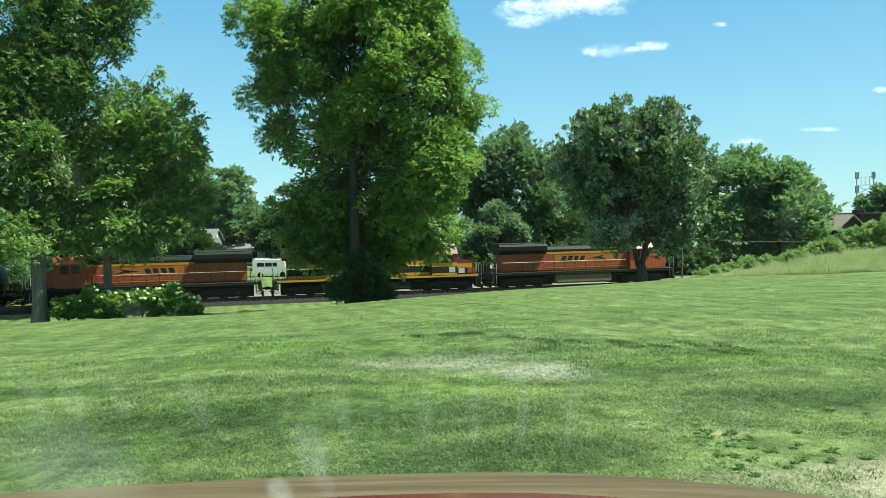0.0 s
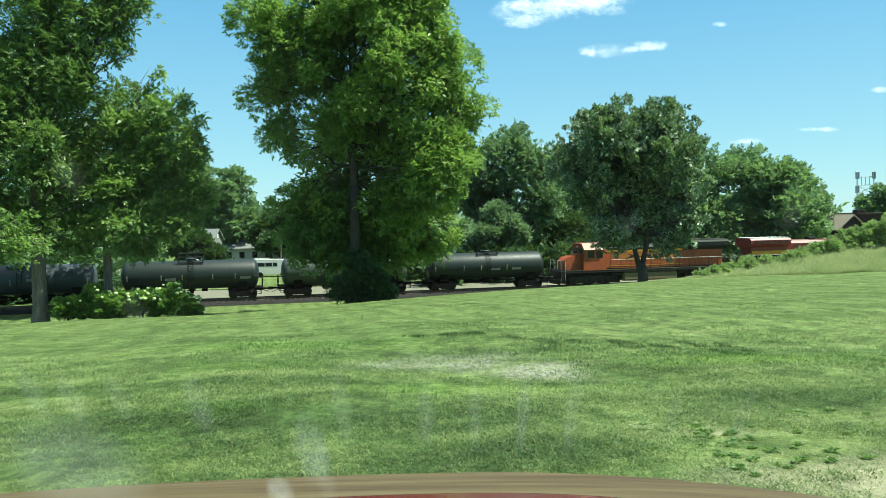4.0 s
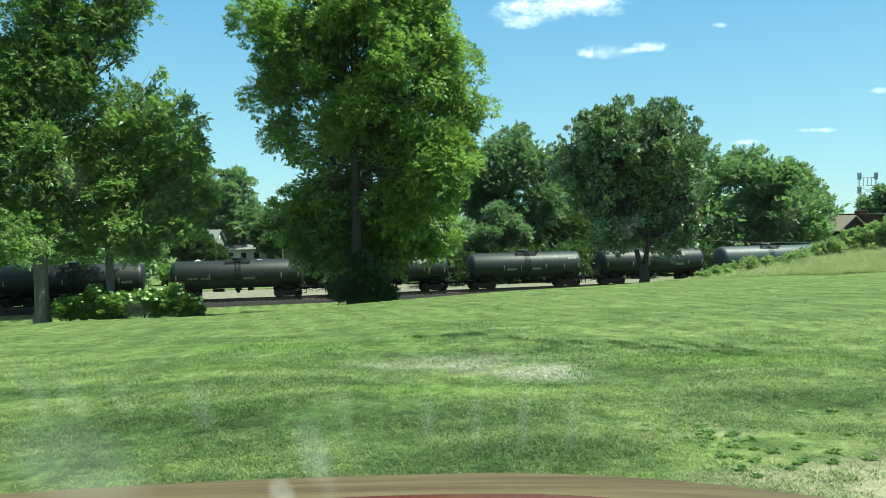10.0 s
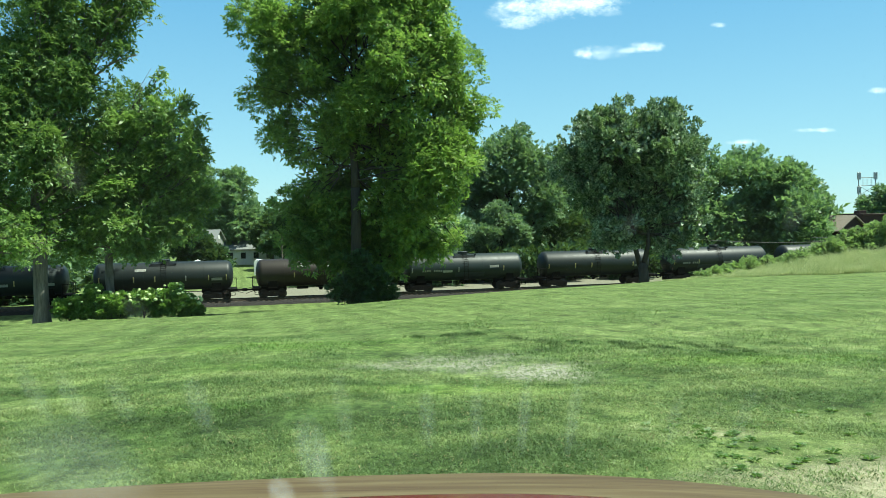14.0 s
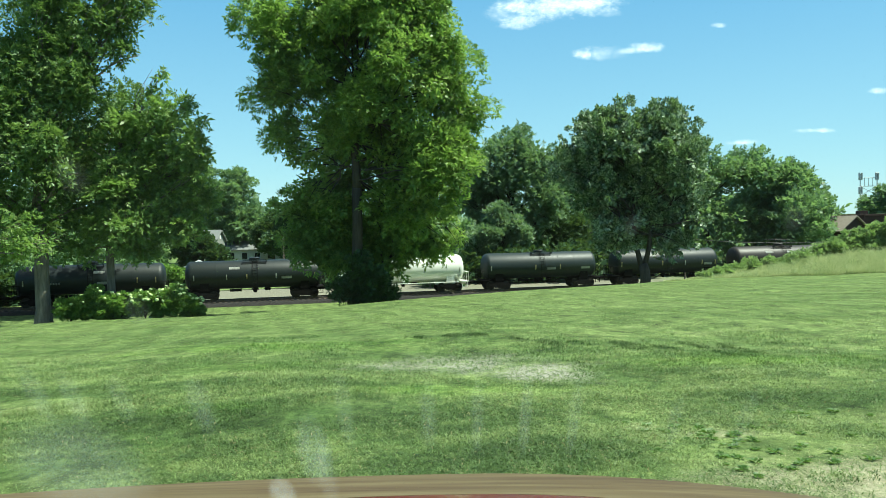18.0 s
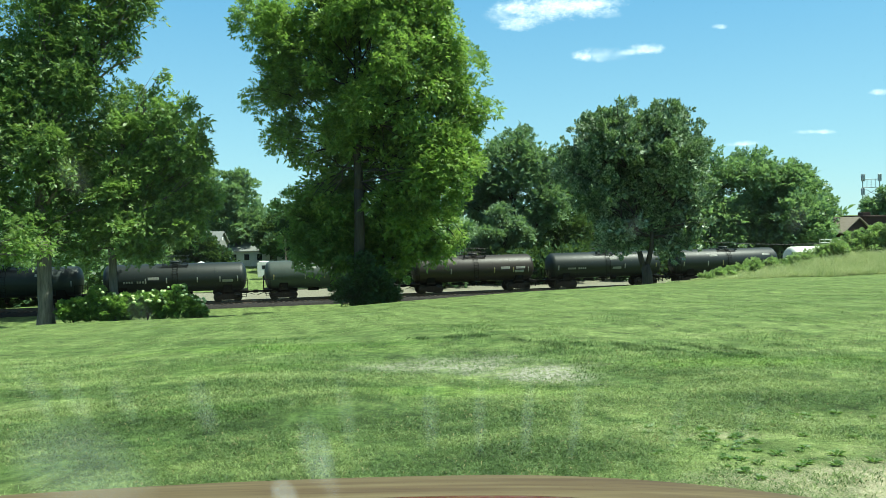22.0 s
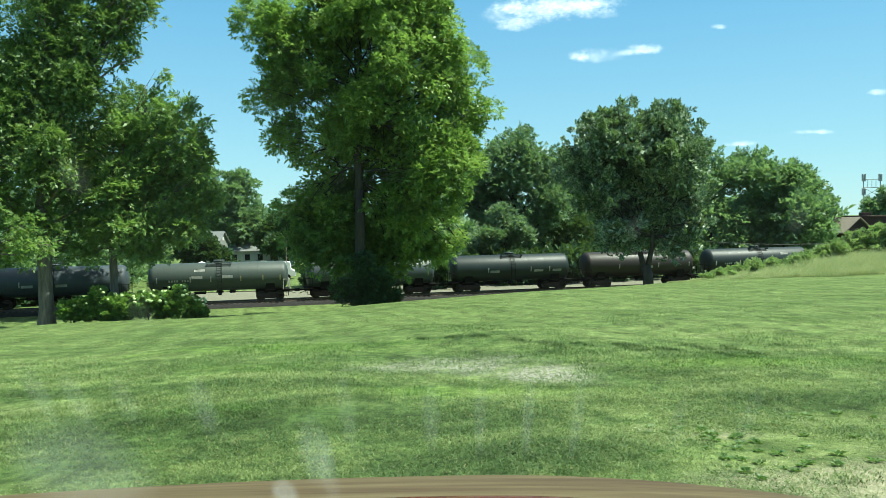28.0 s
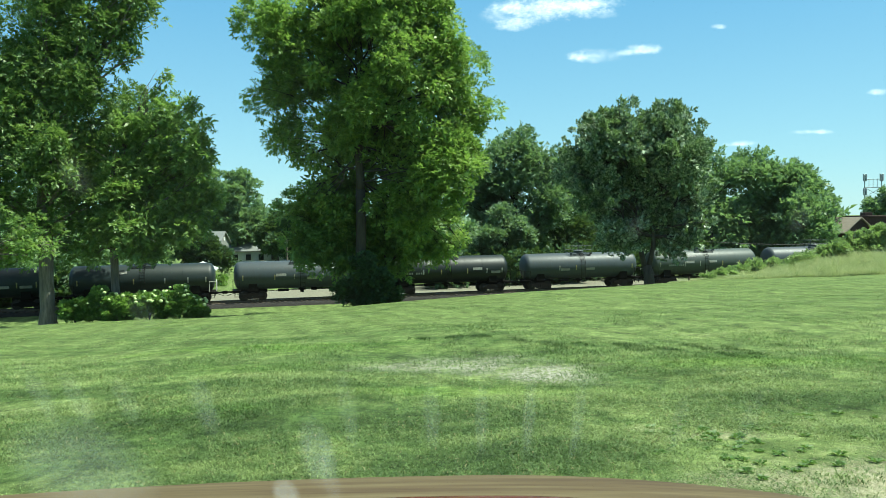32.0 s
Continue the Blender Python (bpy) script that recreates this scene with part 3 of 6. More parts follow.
    # the heart: scattered larger leaves within the lobes
    hl = rng.choice(len(lob), heart, p=lob[:, 3] ** 3 / (lob[:, 3] ** 3).sum())
    hp = lob[hl, :3] + unit(rng.normal(size=(heart, 3))) * (lob[hl, 3] * 0.6 * rng.uniform(0, 1, heart) ** 0.4)[:, None] * np.array([1, depth, 1])
    start = np.concatenate([start, hp])
    ax = np.concatenate([ax, unit(rng.normal(size=(heart, 3)))])
    nrm = np.concatenate([nrm, rng.normal(size=(heart, 3)) + np.array([0, 0, 0.8])])
    L = np.concatenate([L, size * rng.uniform(1.1, 1.9, (heart, 1))])
    side = unit(np.cross(ax, nrm))
    nrm = np.cross(side, ax)
    W = L * ratio
    v = np.stack([start, start + ax * L * 0.45 + side * W * 0.5 + nrm * W * 0.15, start + ax * L - nrm * L * 0.10, start + ax * L * 0.45 - side * W * 0.5 + nrm * W * 0.15], 1).reshape(-1, 3)
    f = np.arange(len(start))[:, None] * 4 + np.array([[0, 1, 2, 3]])
    return v, f


def limb(bm, points, r0, r1, seg=9, radii=None):
    """A bent tapered limb: rings joined into one skin. radii: the thickness at each point, where it does not taper evenly."""
    rings = []
    n = len(points)
    run = (Vector(points[-1]) - Vector(points[0])).normalized()
    ref = Vector((0, 1, 0)) if abs(run.y) < 0.7 else Vector((1, 0, 0))
    for i, p in enumerate(points):
        p = Vector(p)
        d = (Vector(points[min(i + 1, n - 1)]) - Vector(points[max(i - 1, 0)])).normalized()
        u = (ref - d * ref.dot(d)).normalized()
        w = d.cross(u)
        r = radii[i] if radii else r0 + (r1 - r0) * i / (n - 1)
        rings.append([bm.verts.new(p + (u * math.cos(2 * math.pi * k / seg) + w * math.sin(2 * math.pi * k / seg)) * r) for k in range(seg)])
    for a, b in zip(rings, rings[1:]):
        for k in range(seg):
            f = bm.faces.new((a[k], a[(k + 1) % seg], b[(k + 1) % seg], b[k]))
            f.smooth = True
    bm.faces.new(rings[-1])
    bm.faces.new(list(reversed(rings[0])))


def bend(a, b, rng, n=5, sag=0.08):
    a, b = Vector(a), Vector(b)
    L = (b - a).length
    pts = []
    for i in range(n + 1):
        t = i / n
        p = a.lerp(b, t)
        w = math.sin(math.pi * t) * sag * L
        pts.append(p + Vector((rng.uniform(-w, w), rng.uniform(-w, w), w * 0.8 + rng.uniform(-w, w) * 0.3)))
    return pts


def tree(name, label, base, lobes, trunk_r, fork, count, size, leaf, bark, seed, ratio=0.42, droop=0.25, clump=0.8,
         depth=0.9, flare=1.15, category="tree", group="", spread=0.55, trunks=None, hollow=0.5, twigs=0, foot=None, clear=None, gap=1.25, flat=0.62, spike=0.0, bare=None, limb_r=0.36, core=0.10, void=-1.0):
    """A tapered trunk, limbs to every lobe of the crown and a crown of single leaves. lobes: x, z and radius from the base."""
    rng = np.random.default_rng(seed)
    prng = random.Random(seed)
    ob = empty(name, Matrix.Translation((base[0], base[1], gz(base[0], base[1]) - 0.03)))
    full = []
    lift = 0.0 if foot is None else foot - gz(base[0], base[1])      # the crown's heights count from foot
    for x, z, r, *y in lobes:
        z += lift
        y = y[0] if y else prng.uniform(-1, 1) * spread * max(r, 2.0)
        if clear and clear[0] < x < clear[1] and z < clear[2]:
            y = r * 0.9 + 0.9                 # foliage behind the bare trunk
        full.append((x, y, z, r))
    bm = bmesh.new()
    top = max(l[2] for l in full)
    stem = [(0, 0, -0.25), (0, 0, 0.25), (0.02, 0, 1.2)] + [(prng.uniform(-.12, .12), prng.uniform(-.12, .12), 1.2 + (fork - 1.2) * t) for t in (0.33, 0.66, 1.0)]
    foot_pts = [(0, 0, -0.25), (0, 0, 0.05), (0, 0, 0.3), (0.01, 0, 0.65)]
    wide = [2.2 * flare - 1.2, 1.4 * flare - 0.4, flare, 0.3 + 0.7 * flare, 1.0, 0.95, 0.9, 0.84]
    limb(bm, foot_pts + stem[2:], 0, 0, 14, [trunk_r * k for k in wide])
    for x1 in (trunks or [0.0]):
        k = 0.62 if trunks else 1.0
        tip = (x1 * 2.2 + prng.uniform(-0.6, 0.6), 0, fork + (top - fork) * 0.75)
        foot_of = (stem[-1][0] + x1 * 0.25, stem[-1][1], fork - 0.3 if trunks else fork)
        lead = [foot_of, (foot_of[0] + x1 * 0.55, 0, fork + 0.9)] if trunks else [foot_of]
        limb(bm, lead + bend((lead[-1][0] + x1 * 0.4, 0, lead[-1][2] + 0.9), tip, prng, 6, 0.03), trunk_r * 0.84 * k, trunk_r * 0.13 * k, 10)
    part("trunk", bm, bark, ob)
    for x, y, z, r in full:
        bm = bmesh.new()
        x1 = prng.choice(trunks or [0.0])
        z0 = max(fork * 0.85 if bare is None else bare, min(top * 0.6, z - abs(x) * 0.75 - 1.0))
        z0 += prng.uniform(0.0, 4.5) if bare is not None and fork > 6 else 0.0
        mid = bend((x1, 0, z0), (x, y, z), prng, 5, 0.07)
        limb(bm, mid, trunk_r * (limb_r if abs(y) < 6 else 0.10), trunk_r * (0.10 if abs(y) < 6 else 0.05), 6)
        for _ in range(4 + twigs if abs(y) < 6 else 0):
            e = Vector((x, y, z)) + Vector((prng.uniform(-1, 1), prng.uniform(-1, 1), prng.uniform(-0.6, 1))).normalized() * r * 0.85
            limb(bm, bend(mid[prng.choice((2, 3, 4))], e, prng, 3, 0.06), trunk_r * 0.11, trunk_r * 0.03, 5)
        part("limb", bm, bark, ob)
    v, f = leaf_cloud(full, count, size, ratio, rng, clump, droop, depth, hollow, gap, flat, spike, core=core, void=void)
    crown = new("crown", mesh_from_arrays("crown", v, f, [leaf]))
    crown.parent = ob
    return tagged(ob, label, category, group)


tree("walnut_tree", "tall broad walnut tree with a dark furrowed trunk on the lawn", (-7.2, 66),
     [(-5.8, 21.9, 3.5), (-6.3, 17.9, 2.7), (-5.5, 14.2, 2.5), (-2.7, 19.2, 3.7), (-0.8, 23.2, 4.1), (3.3, 23.6, 4.6), (6.1, 21.5, 3.2), (1.1, 25.4, 3.0),
      (5.4, 25.0, 3.0), (-2.8, 25.0, 2.4), (1.8, 17.7, 4.6), (6.9, 17.7, 4.0), (9.2, 15.8, 2.9), (-1.0, 14.2, 3.4), (3.5, 12.7, 4.1), (7.2, 11.3, 3.1),
      (-2.9, 11.5, 2.2), (-0.1, 10.1, 2.5), (4.4, 7.7, 3.2), (7.3, 7.7, 2.2), (6.4, 4.9, 1.7, 2.5), (1.1, 5.9, 2.2), (5.2, 5.6, 1.9, 2.5), (8.0, 5.4, 1.5, 2.0),
      (3.6, 5.0, 1.4, 2.5), (-4.3, 12.3, 2.2), (-4.0, 9.6, 1.9), (-2.4, 8.4, 1.9), (5.6, 9.6, 2.6), (8.2, 9.6, 2.0), (8.6, 12.6, 2.2), (1.9, 13.8, 2.7, 3.2), (-2.0, 13.4, 2.3, 2.8), (3.0, 10.6, 2.4, 2.0), (0.6, 16.4, 2.8, -3.2), (4.6, 14.6, 2.6, -3.0), (6.6, 13.4, 2.3, -2.4), (3.8, 18.6, 2.2, -4.4), (6.4, 16.8, 1.9, -3.4), (2.4, 21.6, 2.3, -4.2), (6.0, 20.4, 1.9, -3.2), (-2.6, 18.2, 1.9, -3.8), (5.2, 9.8, 1.8, -2.8), (7.2, 10.6, 1.6, -1.8), (-0.8, 22.2, 2.0, -3.8)],
     0.46, 10.5, 190000, 0.32, WALNUT, BARK, 3, foot=0.61, droop=0.35, clump=1.2, gap=1.5, flat=0.9, core=0.2, clear=(-1.9, 2.3, 12.5), bare=11.0, limb_r=0.17)
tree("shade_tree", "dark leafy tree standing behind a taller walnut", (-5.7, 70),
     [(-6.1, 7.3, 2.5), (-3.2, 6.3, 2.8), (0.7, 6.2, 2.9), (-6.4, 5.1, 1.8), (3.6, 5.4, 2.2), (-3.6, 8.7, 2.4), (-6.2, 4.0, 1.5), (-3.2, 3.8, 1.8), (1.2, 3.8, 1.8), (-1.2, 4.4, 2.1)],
     0.5, 5.0, 36000, 0.44, LAWN_LEAF, BARK, 4, foot=0.74, droop=0.3, clump=0.9, gap=1.0, flat=0.9)
tree("maple_tree", "round-crowned silver maple with a forked trunk by the track", (18.5, 76),
     [(-2.6, 15.1, 2.4), (1.8, 14.3, 2.5), (2.9, 13.6, 2.3), (-4.9, 12.6, 2.7), (-6.0, 10.6, 2.2), (-1.2, 11.0, 4.5), (2.6, 9.9, 3.0), (-4.4, 7.9, 2.7),
      (-0.7, 6.8, 3.8), (3.1, 6.3, 2.5), (4.3, 8.2, 1.8), (4.2, 5.6, 1.6), (3.8, 4.0, 1.5), (-2.6, 5.0, 2.2), (2.4, 4.1, 1.8), (0.9, 15.3, 1.2), (3.2, 14.9, 1.2), (-3.2, 15.8, 1.2), (0.0, 12.8, 2.8), (1.6, 13.6, 2.2), (2.4, 12.2, 2.6, -2.0), (-3.4, 13.0, 2.4, -1.5), (0.2, 4.2, 1.7, 1.4), (-1.6, 3.9, 1.5, 1.2), (2.6, 3.0, 1.3, 1.0), (4.4, 12.4, 1.7), (4.6, 10.4, 1.7)],
     0.5, 3.4, 130000, 0.29, MAPLE, BARK, 5, foot=1.29, ratio=0.58, droop=-0.15, clump=0.85, hollow=0.6, flat=1.0, trunks=[-0.55, 0.5], gap=1.2, spike=0.9, bare=6.2, limb_r=0.2, core=0.18, void=-1.3)
# last three lobes, unseen behind the crown, are added to cast shade
tree("walnut_tree", "tall walnut tree with a thick grey trunk beside flowering bushes", (-30.8, 62),
     [(0.2, 20.8, 4.7), (5.4, 22.4, 3.4), (8.0, 23.6, 1.9), (3.1, 17.8, 3.7), (-1.2, 15.7, 3.0), (3.8, 14.1, 2.7), (6.8, 20.2, 1.5), (-5.4, 17.9, 5.2),
      (-4.8, 11.5, 4.3), (1.1, 10.1, 2.6), (-0.3, 7.2, 2.4), (-2.4, 6.1, 2.1), (1.4, 5.4, 1.5), (-2.9, 5.0, 1.4), (1.2, 25.2, 3.4), (5.7, 24.7, 2.6), (1.6, 13.0, 3.0), (-1.8, 12.6, 2.6), (2.4, 13.4, 2.0, -3.0), (0.6, 11.4, 2.0, -3.2), (2.8, 11.0, 1.8, -2.5), (-2.2, 9.4, 1.9, -3.0), (2.2, 7.9, 2.0), (0.0, 12.0, 4.0, 9.5), (4.0, 15.0, 4.0, 10.0), (-4.0, 15.0, 4.5, 10.0)],
     0.55, 9.0, 126000, 0.32, SHADED_WALNUT, BARK_PALE, 6, flare=1.22, void=-1.25, core=0.22, foot=0.30, droop=0.35, clump=1.2, gap=1.5, flat=0.9, limb_r=0.22)
# separate tree, trunk out of view, so the bright branch takes lighter leaves
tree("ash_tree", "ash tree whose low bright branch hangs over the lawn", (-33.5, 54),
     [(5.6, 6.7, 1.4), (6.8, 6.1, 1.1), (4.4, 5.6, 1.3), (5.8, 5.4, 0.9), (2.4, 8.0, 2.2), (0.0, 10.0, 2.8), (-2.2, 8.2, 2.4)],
     0.3, 5.0, 26000, 0.26, LAWN_LEAF, BARK_PALE, 12, foot=0.3, droop=0.5, clump=0.6, flat=0.9)
# two rearmost lobes are hidden extras that throw shade towards the track
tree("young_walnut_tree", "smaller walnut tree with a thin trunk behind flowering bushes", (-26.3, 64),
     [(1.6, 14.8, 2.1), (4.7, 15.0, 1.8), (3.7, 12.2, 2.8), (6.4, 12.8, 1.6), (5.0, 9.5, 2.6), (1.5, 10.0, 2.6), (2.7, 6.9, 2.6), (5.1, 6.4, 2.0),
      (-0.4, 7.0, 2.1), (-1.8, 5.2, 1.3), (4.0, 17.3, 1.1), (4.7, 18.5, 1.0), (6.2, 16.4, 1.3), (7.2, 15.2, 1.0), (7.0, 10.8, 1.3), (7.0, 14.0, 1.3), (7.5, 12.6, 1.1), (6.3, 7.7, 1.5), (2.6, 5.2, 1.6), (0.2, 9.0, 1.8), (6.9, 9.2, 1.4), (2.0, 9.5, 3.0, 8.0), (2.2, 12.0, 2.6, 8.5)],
     0.33, 7.0, 74000, 0.33, LAWN_LEAF, BARK_PALE, 7, foot=0.42, droop=0.3, clump=0.75, flat=0.9, core=0.16)
tree("broadleaf_tree", "full green broadleaf tree beyond the railway", (9.0, 112),
     [(0.2, 13.2, 4.7), (-2.2, 9.3, 3.9), (3.3, 13.9, 3.3), (0.6, 16.6, 2.5), (3.6, 10.0, 3.6), (-1.5, 4.7, 3.5), (2.4, 4.6, 3.1), (-3.7, 12.8, 3.1), (-4.8, 8.5, 3.2), (5.4, 7.2, 3.0), (-5.4, 12.2, 2.8), (-6.6, 9.8, 2.8), (5.2, 11.6, 2.8)],
     0.45, 5.0, 46000, 0.42, SILVER, BARK, 8, foot=0.91, ratio=0.55, droop=0.05, clump=0.9, flat=0.9, gap=1.0)
tree("broadleaf_tree", "small silvery-green tree close beyond the railway", (7.0, 102),
     [(-2.2, 4.3, 1.9), (1.0, 4.6, 2.2), (-0.4, 6.4, 1.9), (3.2, 3.6, 1.5), (2.0, 6.0, 1.5), (-3.4, 3.0, 1.3)], 0.2, 2.4, 18000, 0.36, SILVER, BARK, 14, foot=1.2, ratio=0.4, droop=0.2, clump=0.7, flat=0.9)
tree("conifer_tree", "dark dense evergreen beyond the railway", (16.4, 118),
     [(0.1, 5.7, 3.7), (2.5, 4.0, 3.3), (-2.0, 4.1, 3.3), (0.5, 10.6, 3.3), (0.2, 14.7, 2.3)],
     0.4, 3.0, 20000, 0.55, CONIFER_SHADE, BARK, 9, foot=0.44, ratio=0.3, droop=0.2)
for i, (bx, by, lob) in enumerate((
        (36.5, 114, [(0.0, 12.3, 3.5), (3.3, 12.6, 2.6), (-2.6, 8.3, 4.6), (2.2, 7.3, 4.6), (0.6, 15.6, 1.7), (-1.0, 4.0, 3.6), (3.0, 3.5, 3.0)]),
        (43.0, 117, [(0.0, 13.3, 3.7), (2.6, 8.3, 4.0), (-2.0, 7.0, 4.2), (0.5, 3.6, 3.6)]),
        (47.3, 115, [(0.2, 11.5, 3.6), (1.6, 12.9, 1.5), (1.5, 6.2, 4.0), (-1.8, 4.5, 3.2)]),
        (51.4, 118, [(0.2, 10.6, 3.3), (2.6, 7.9, 2.5), (0.3, 5.0, 3.3), (2.5, 3.6, 2.4)]),
        (29.5, 116, [(0.0, 6.5, 4.6), (2.6, 4.0, 3.6), (-3.0, 4.2, 3.8), (0.5, 11.0, 3.2)]))):
    tree("broadleaf_tree", "green broadleaf tree in a row beyond the railway", (bx, by), lob, 0.35, 3.5, 23000, 0.48, HAZED_LEAF, BARK, 20 + i, foot=0.1, ratio=0.55, droop=0.05, gap=1.0, clump=0.95, flat=0.95, group="trees beyond the railway")
tree("broadleaf_tree", "pale green broadleaf tree behind the houses", (-37.3, 140),
     [(-0.7, 10.2, 4.1), (2.2, 11.6, 2.9), (-3.6, 8.8, 3.9), (4.0, 5.3, 2.9), (1.1, 5.8, 3.9)], 0.4, 4.0, 40000, 0.5, HAZED_LEAF, BARK, 31, foot=2.0, ratio=0.55, droop=0.0)
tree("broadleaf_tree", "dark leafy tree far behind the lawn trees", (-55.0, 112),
     [(0.0, 10.5, 4.2), (-3.6, 7.6, 3.6), (3.6, 8.4, 3.4), (-1.5, 4.0, 3.6), (3.0, 3.8, 3.0), (-6.0, 10.0, 3.0)], 0.4, 4.0, 20000, 0.5, HAZED_LEAF, BARK, 35, ratio=0.55, droop=0.0, gap=1.0)
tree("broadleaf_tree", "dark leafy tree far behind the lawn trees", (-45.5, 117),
     [(0.0, 9.5, 3.6), (-3.0, 7.0, 3.2), (2.6, 6.6, 2.8), (-0.5, 3.6, 3.2), (3.0, 3.2, 2.4)], 0.35, 3.5, 15000, 0.5, HAZED_LEAF, BARK, 36, ratio=0.55, droop=0.0, gap=1.0)
tree("broadleaf_tree", "dark green tree beside a white house", (-28.6, 135),
     [(0.1, 4.2, 2.8), (2.0, 7.0, 1.9), (-1.9, 2.0, 1.7), (2.4, 2.8, 2.6)], 0.3, 2.5, 14000, 0.52, CONIFER_SHADE, BARK, 32, foot=2.1, ratio=0.5)


def bush(name, label, lobes, count, size, leaf, seed, ratio=0.5, group="", flowers=0):
    """A low shrub: stems, leaves and, where it blooms, pale flower heads. lobes: x, y, height and radius in the place."""
    rng = np.random.default_rng(seed)
    prng = random.Random(seed)
    bx, by = lobes[0][0], lobes[0][1]
    ob = empty(name, Matrix.Translation((bx, by, gz(bx, by) - 0.02)))
    z0 = gz(bx, by) - 0.02
    full = [(x - bx, y - by, gz(x, y) - z0 + z, r) for x, y, z, r in lobes]
    for x, y, z, r in full:
        bm = bmesh.new()
        for _ in range(5):
            e = Vector((x, y, z)) + Vector((prng.uniform(-1, 1), prng.uniform(-1, 1), prng.uniform(0, 1))) * r * 0.6
            limb(bm, bend((x * 0.9, y * 0.9, gz(x * 0.9 + bx, y * 0.9 + by) - z0 - 0.05), e, prng, 3, 0.08), 0.03, 0.012, 5)
        part("stem", bm, BARK, ob)
    v, f = leaf_cloud(full, count, size, ratio, rng, 0.36, 0.1, 1.0, 0.5, 0.95, 0.9, reach=0.8, per=5)
    fol = new("foliage", mesh_from_arrays("foliage", v, f, [leaf]))
    fol.parent = ob
    for _ in range(flowers):
        x, y, z, r = prng.choice(full)
        d = Vector((prng.uniform(-1, 1), prng.uniform(-1, 0.1), prng.uniform(0.15, 1))).normalized()
        bm = bmesh.new()
        bmesh.ops.create_icosphere(bm, subdivisions=2, radius=1.0)
        for q in bm.verts:
            q.co *= 1 + 0.22 * noise.noise(q.co * 3 + d * 9)
        h = part("flower_head", bm, BLOOM, ob)
        s = prng.uniform(0.07, 0.13)
        h.matrix_basis = Matrix.Translation(Vector((x, y, z)) + d * (r * 1.05 + 0.06)) @ Matrix.Diagonal((s * 1.25, s * 1.25, s, 1))
    return tagged(ob, label, "bush", group)


BLOOM = paint("pale_bloom", (0.44, 0.54, 0.24), 0.8, dirt=0.1, scale=20)
bush("hydrangea_bush", "leafy hydrangea bush with pale green flower heads", [(-20.9, 62.5, 1.35, 1.25), (-22.4, 62.3, 1.15, 1.1), (-19.6, 62.7, 0.9, 0.95), (-23.3, 62.1, 1.3, 0.9)], 26000, 0.19, BUSHLEAF, 41, flowers=64, group="bushes by the trees")
bush("hydrangea_bush", "darker leafy bush with few flower heads", [(-26.2, 61.8, 1.2, 1.1), (-27.6, 61.7, 1.1, 1.05), (-24.8, 62.0, 1.05, 1.05), (-28.8, 61.6, 0.9, 0.9), (-26.6, 61.8, 2.0, 0.65)], 26000, 0.19, BUSHLEAF, 42, flowers=12, group="bushes by the trees")
# suckers take the dark leaves in place of the walnut's shade
bush("sapling_thicket", "thicket of suckers round a walnut trunk, the tree's shade in its leaf colour", [(-6.6, 65.2, 3.0, 1.5), (-8.1, 65.3, 2.1, 1.2), (-5.3, 65.4, 2.3, 1.2), (-6.9, 65.2, 4.2, 1.0), (-4.7, 65.6, 1.6, 0.8), (-6.6, 65.3, 1.4, 1.5)], 22000, 0.30, CONIFER_SHADE, 43, ratio=0.42)
tree("broadleaf_tree", "dark leafy tree before a gabled house", (-35.0, 118), [(-0.4, 3.4, 2.3), (1.4, 2.6, 1.6), (-2.2, 3.0, 2.2), (-1.2, 5.4, 1.5), (-2.6, 5.6, 1.7), (2.6, 1.6, 1.2)], 0.25, 2.0, 16000, 0.5, CONIFER_SHADE, BARK, 33, ratio=0.5, droop=0.0, clump=0.6)
tree("broadleaf_tree", "dark tree beyond the railway next to houses", (-24.5, 124), [(0.0, 5.0, 2.6), (2.4, 4.4, 2.4), (-2.2, 4.4, 1.9), (1.0, 7.4, 2.2)], 0.25, 2.0, 16000, 0.52, CONIFER_SHADE, BARK, 34, ratio=0.5, droop=0.0, clump=0.6)
# ---------------------------------------------------------------- track
STEEL = paint("worn_steel", (0.16, 0.13, 0.11), 0.45, 0.6, dirt=0.4, dirt_col=(0.09, 0.05, 0.03))
RAIL_TOP = paint("polished_rail", (0.45, 0.43, 0.41), 0.25, 0.9, dirt=0.1)
TIE = paint("creosoted_wood", (0.075, 0.058, 0.044), 0.85, dirt=0.4, dirt_col=(0.13, 0.115, 0.095), scale=3, streak=False)


def ballast_material():
    m, nt, b = node_material("shaded_crushed_stone")
    v = nt.nodes.new("ShaderNodeTexVoronoi")
    v.inputs["Scale"].default_value = 11
    nt.links.new(nt.nodes.new("ShaderNodeTexCoord").outputs["Object"], v.inputs["Vector"])
    # stone painted near black: the shade beside the train is in its colour
    shade_mix = noise_tex(nt, 0.4, 4, 0.6)
    base = ramp(nt, v.outputs["Color"], [(0.1, (0.007, 0.006, 0.006)), (0.6, (0.015, 0.013, 0.012)), (0.95, (0.036, 0.033, 0.030))])
    nt.links.new(mixc(nt, calc(nt, "MULTIPLY", shade_mix, 0.8), base, (0.012, 0.010, 0.009)), b.inputs["Base Color"])
    b.inputs["Roughness"].default_value = 0.95
    add_bump(nt, b, v.outputs["Distance"], 1.0, 0.05)
    return m


def along(s, across=0.0, z=0.0):
    """A place s metres along the track from its middle point."""
    p = TRACK + TDIR * s + Vector((-TDIR.y, TDIR.x, 0)) * across
    return Vector((p.x, p.y, z))


TURN = Matrix.Rotation(radians(TRACK_TURN), 4, "Z")


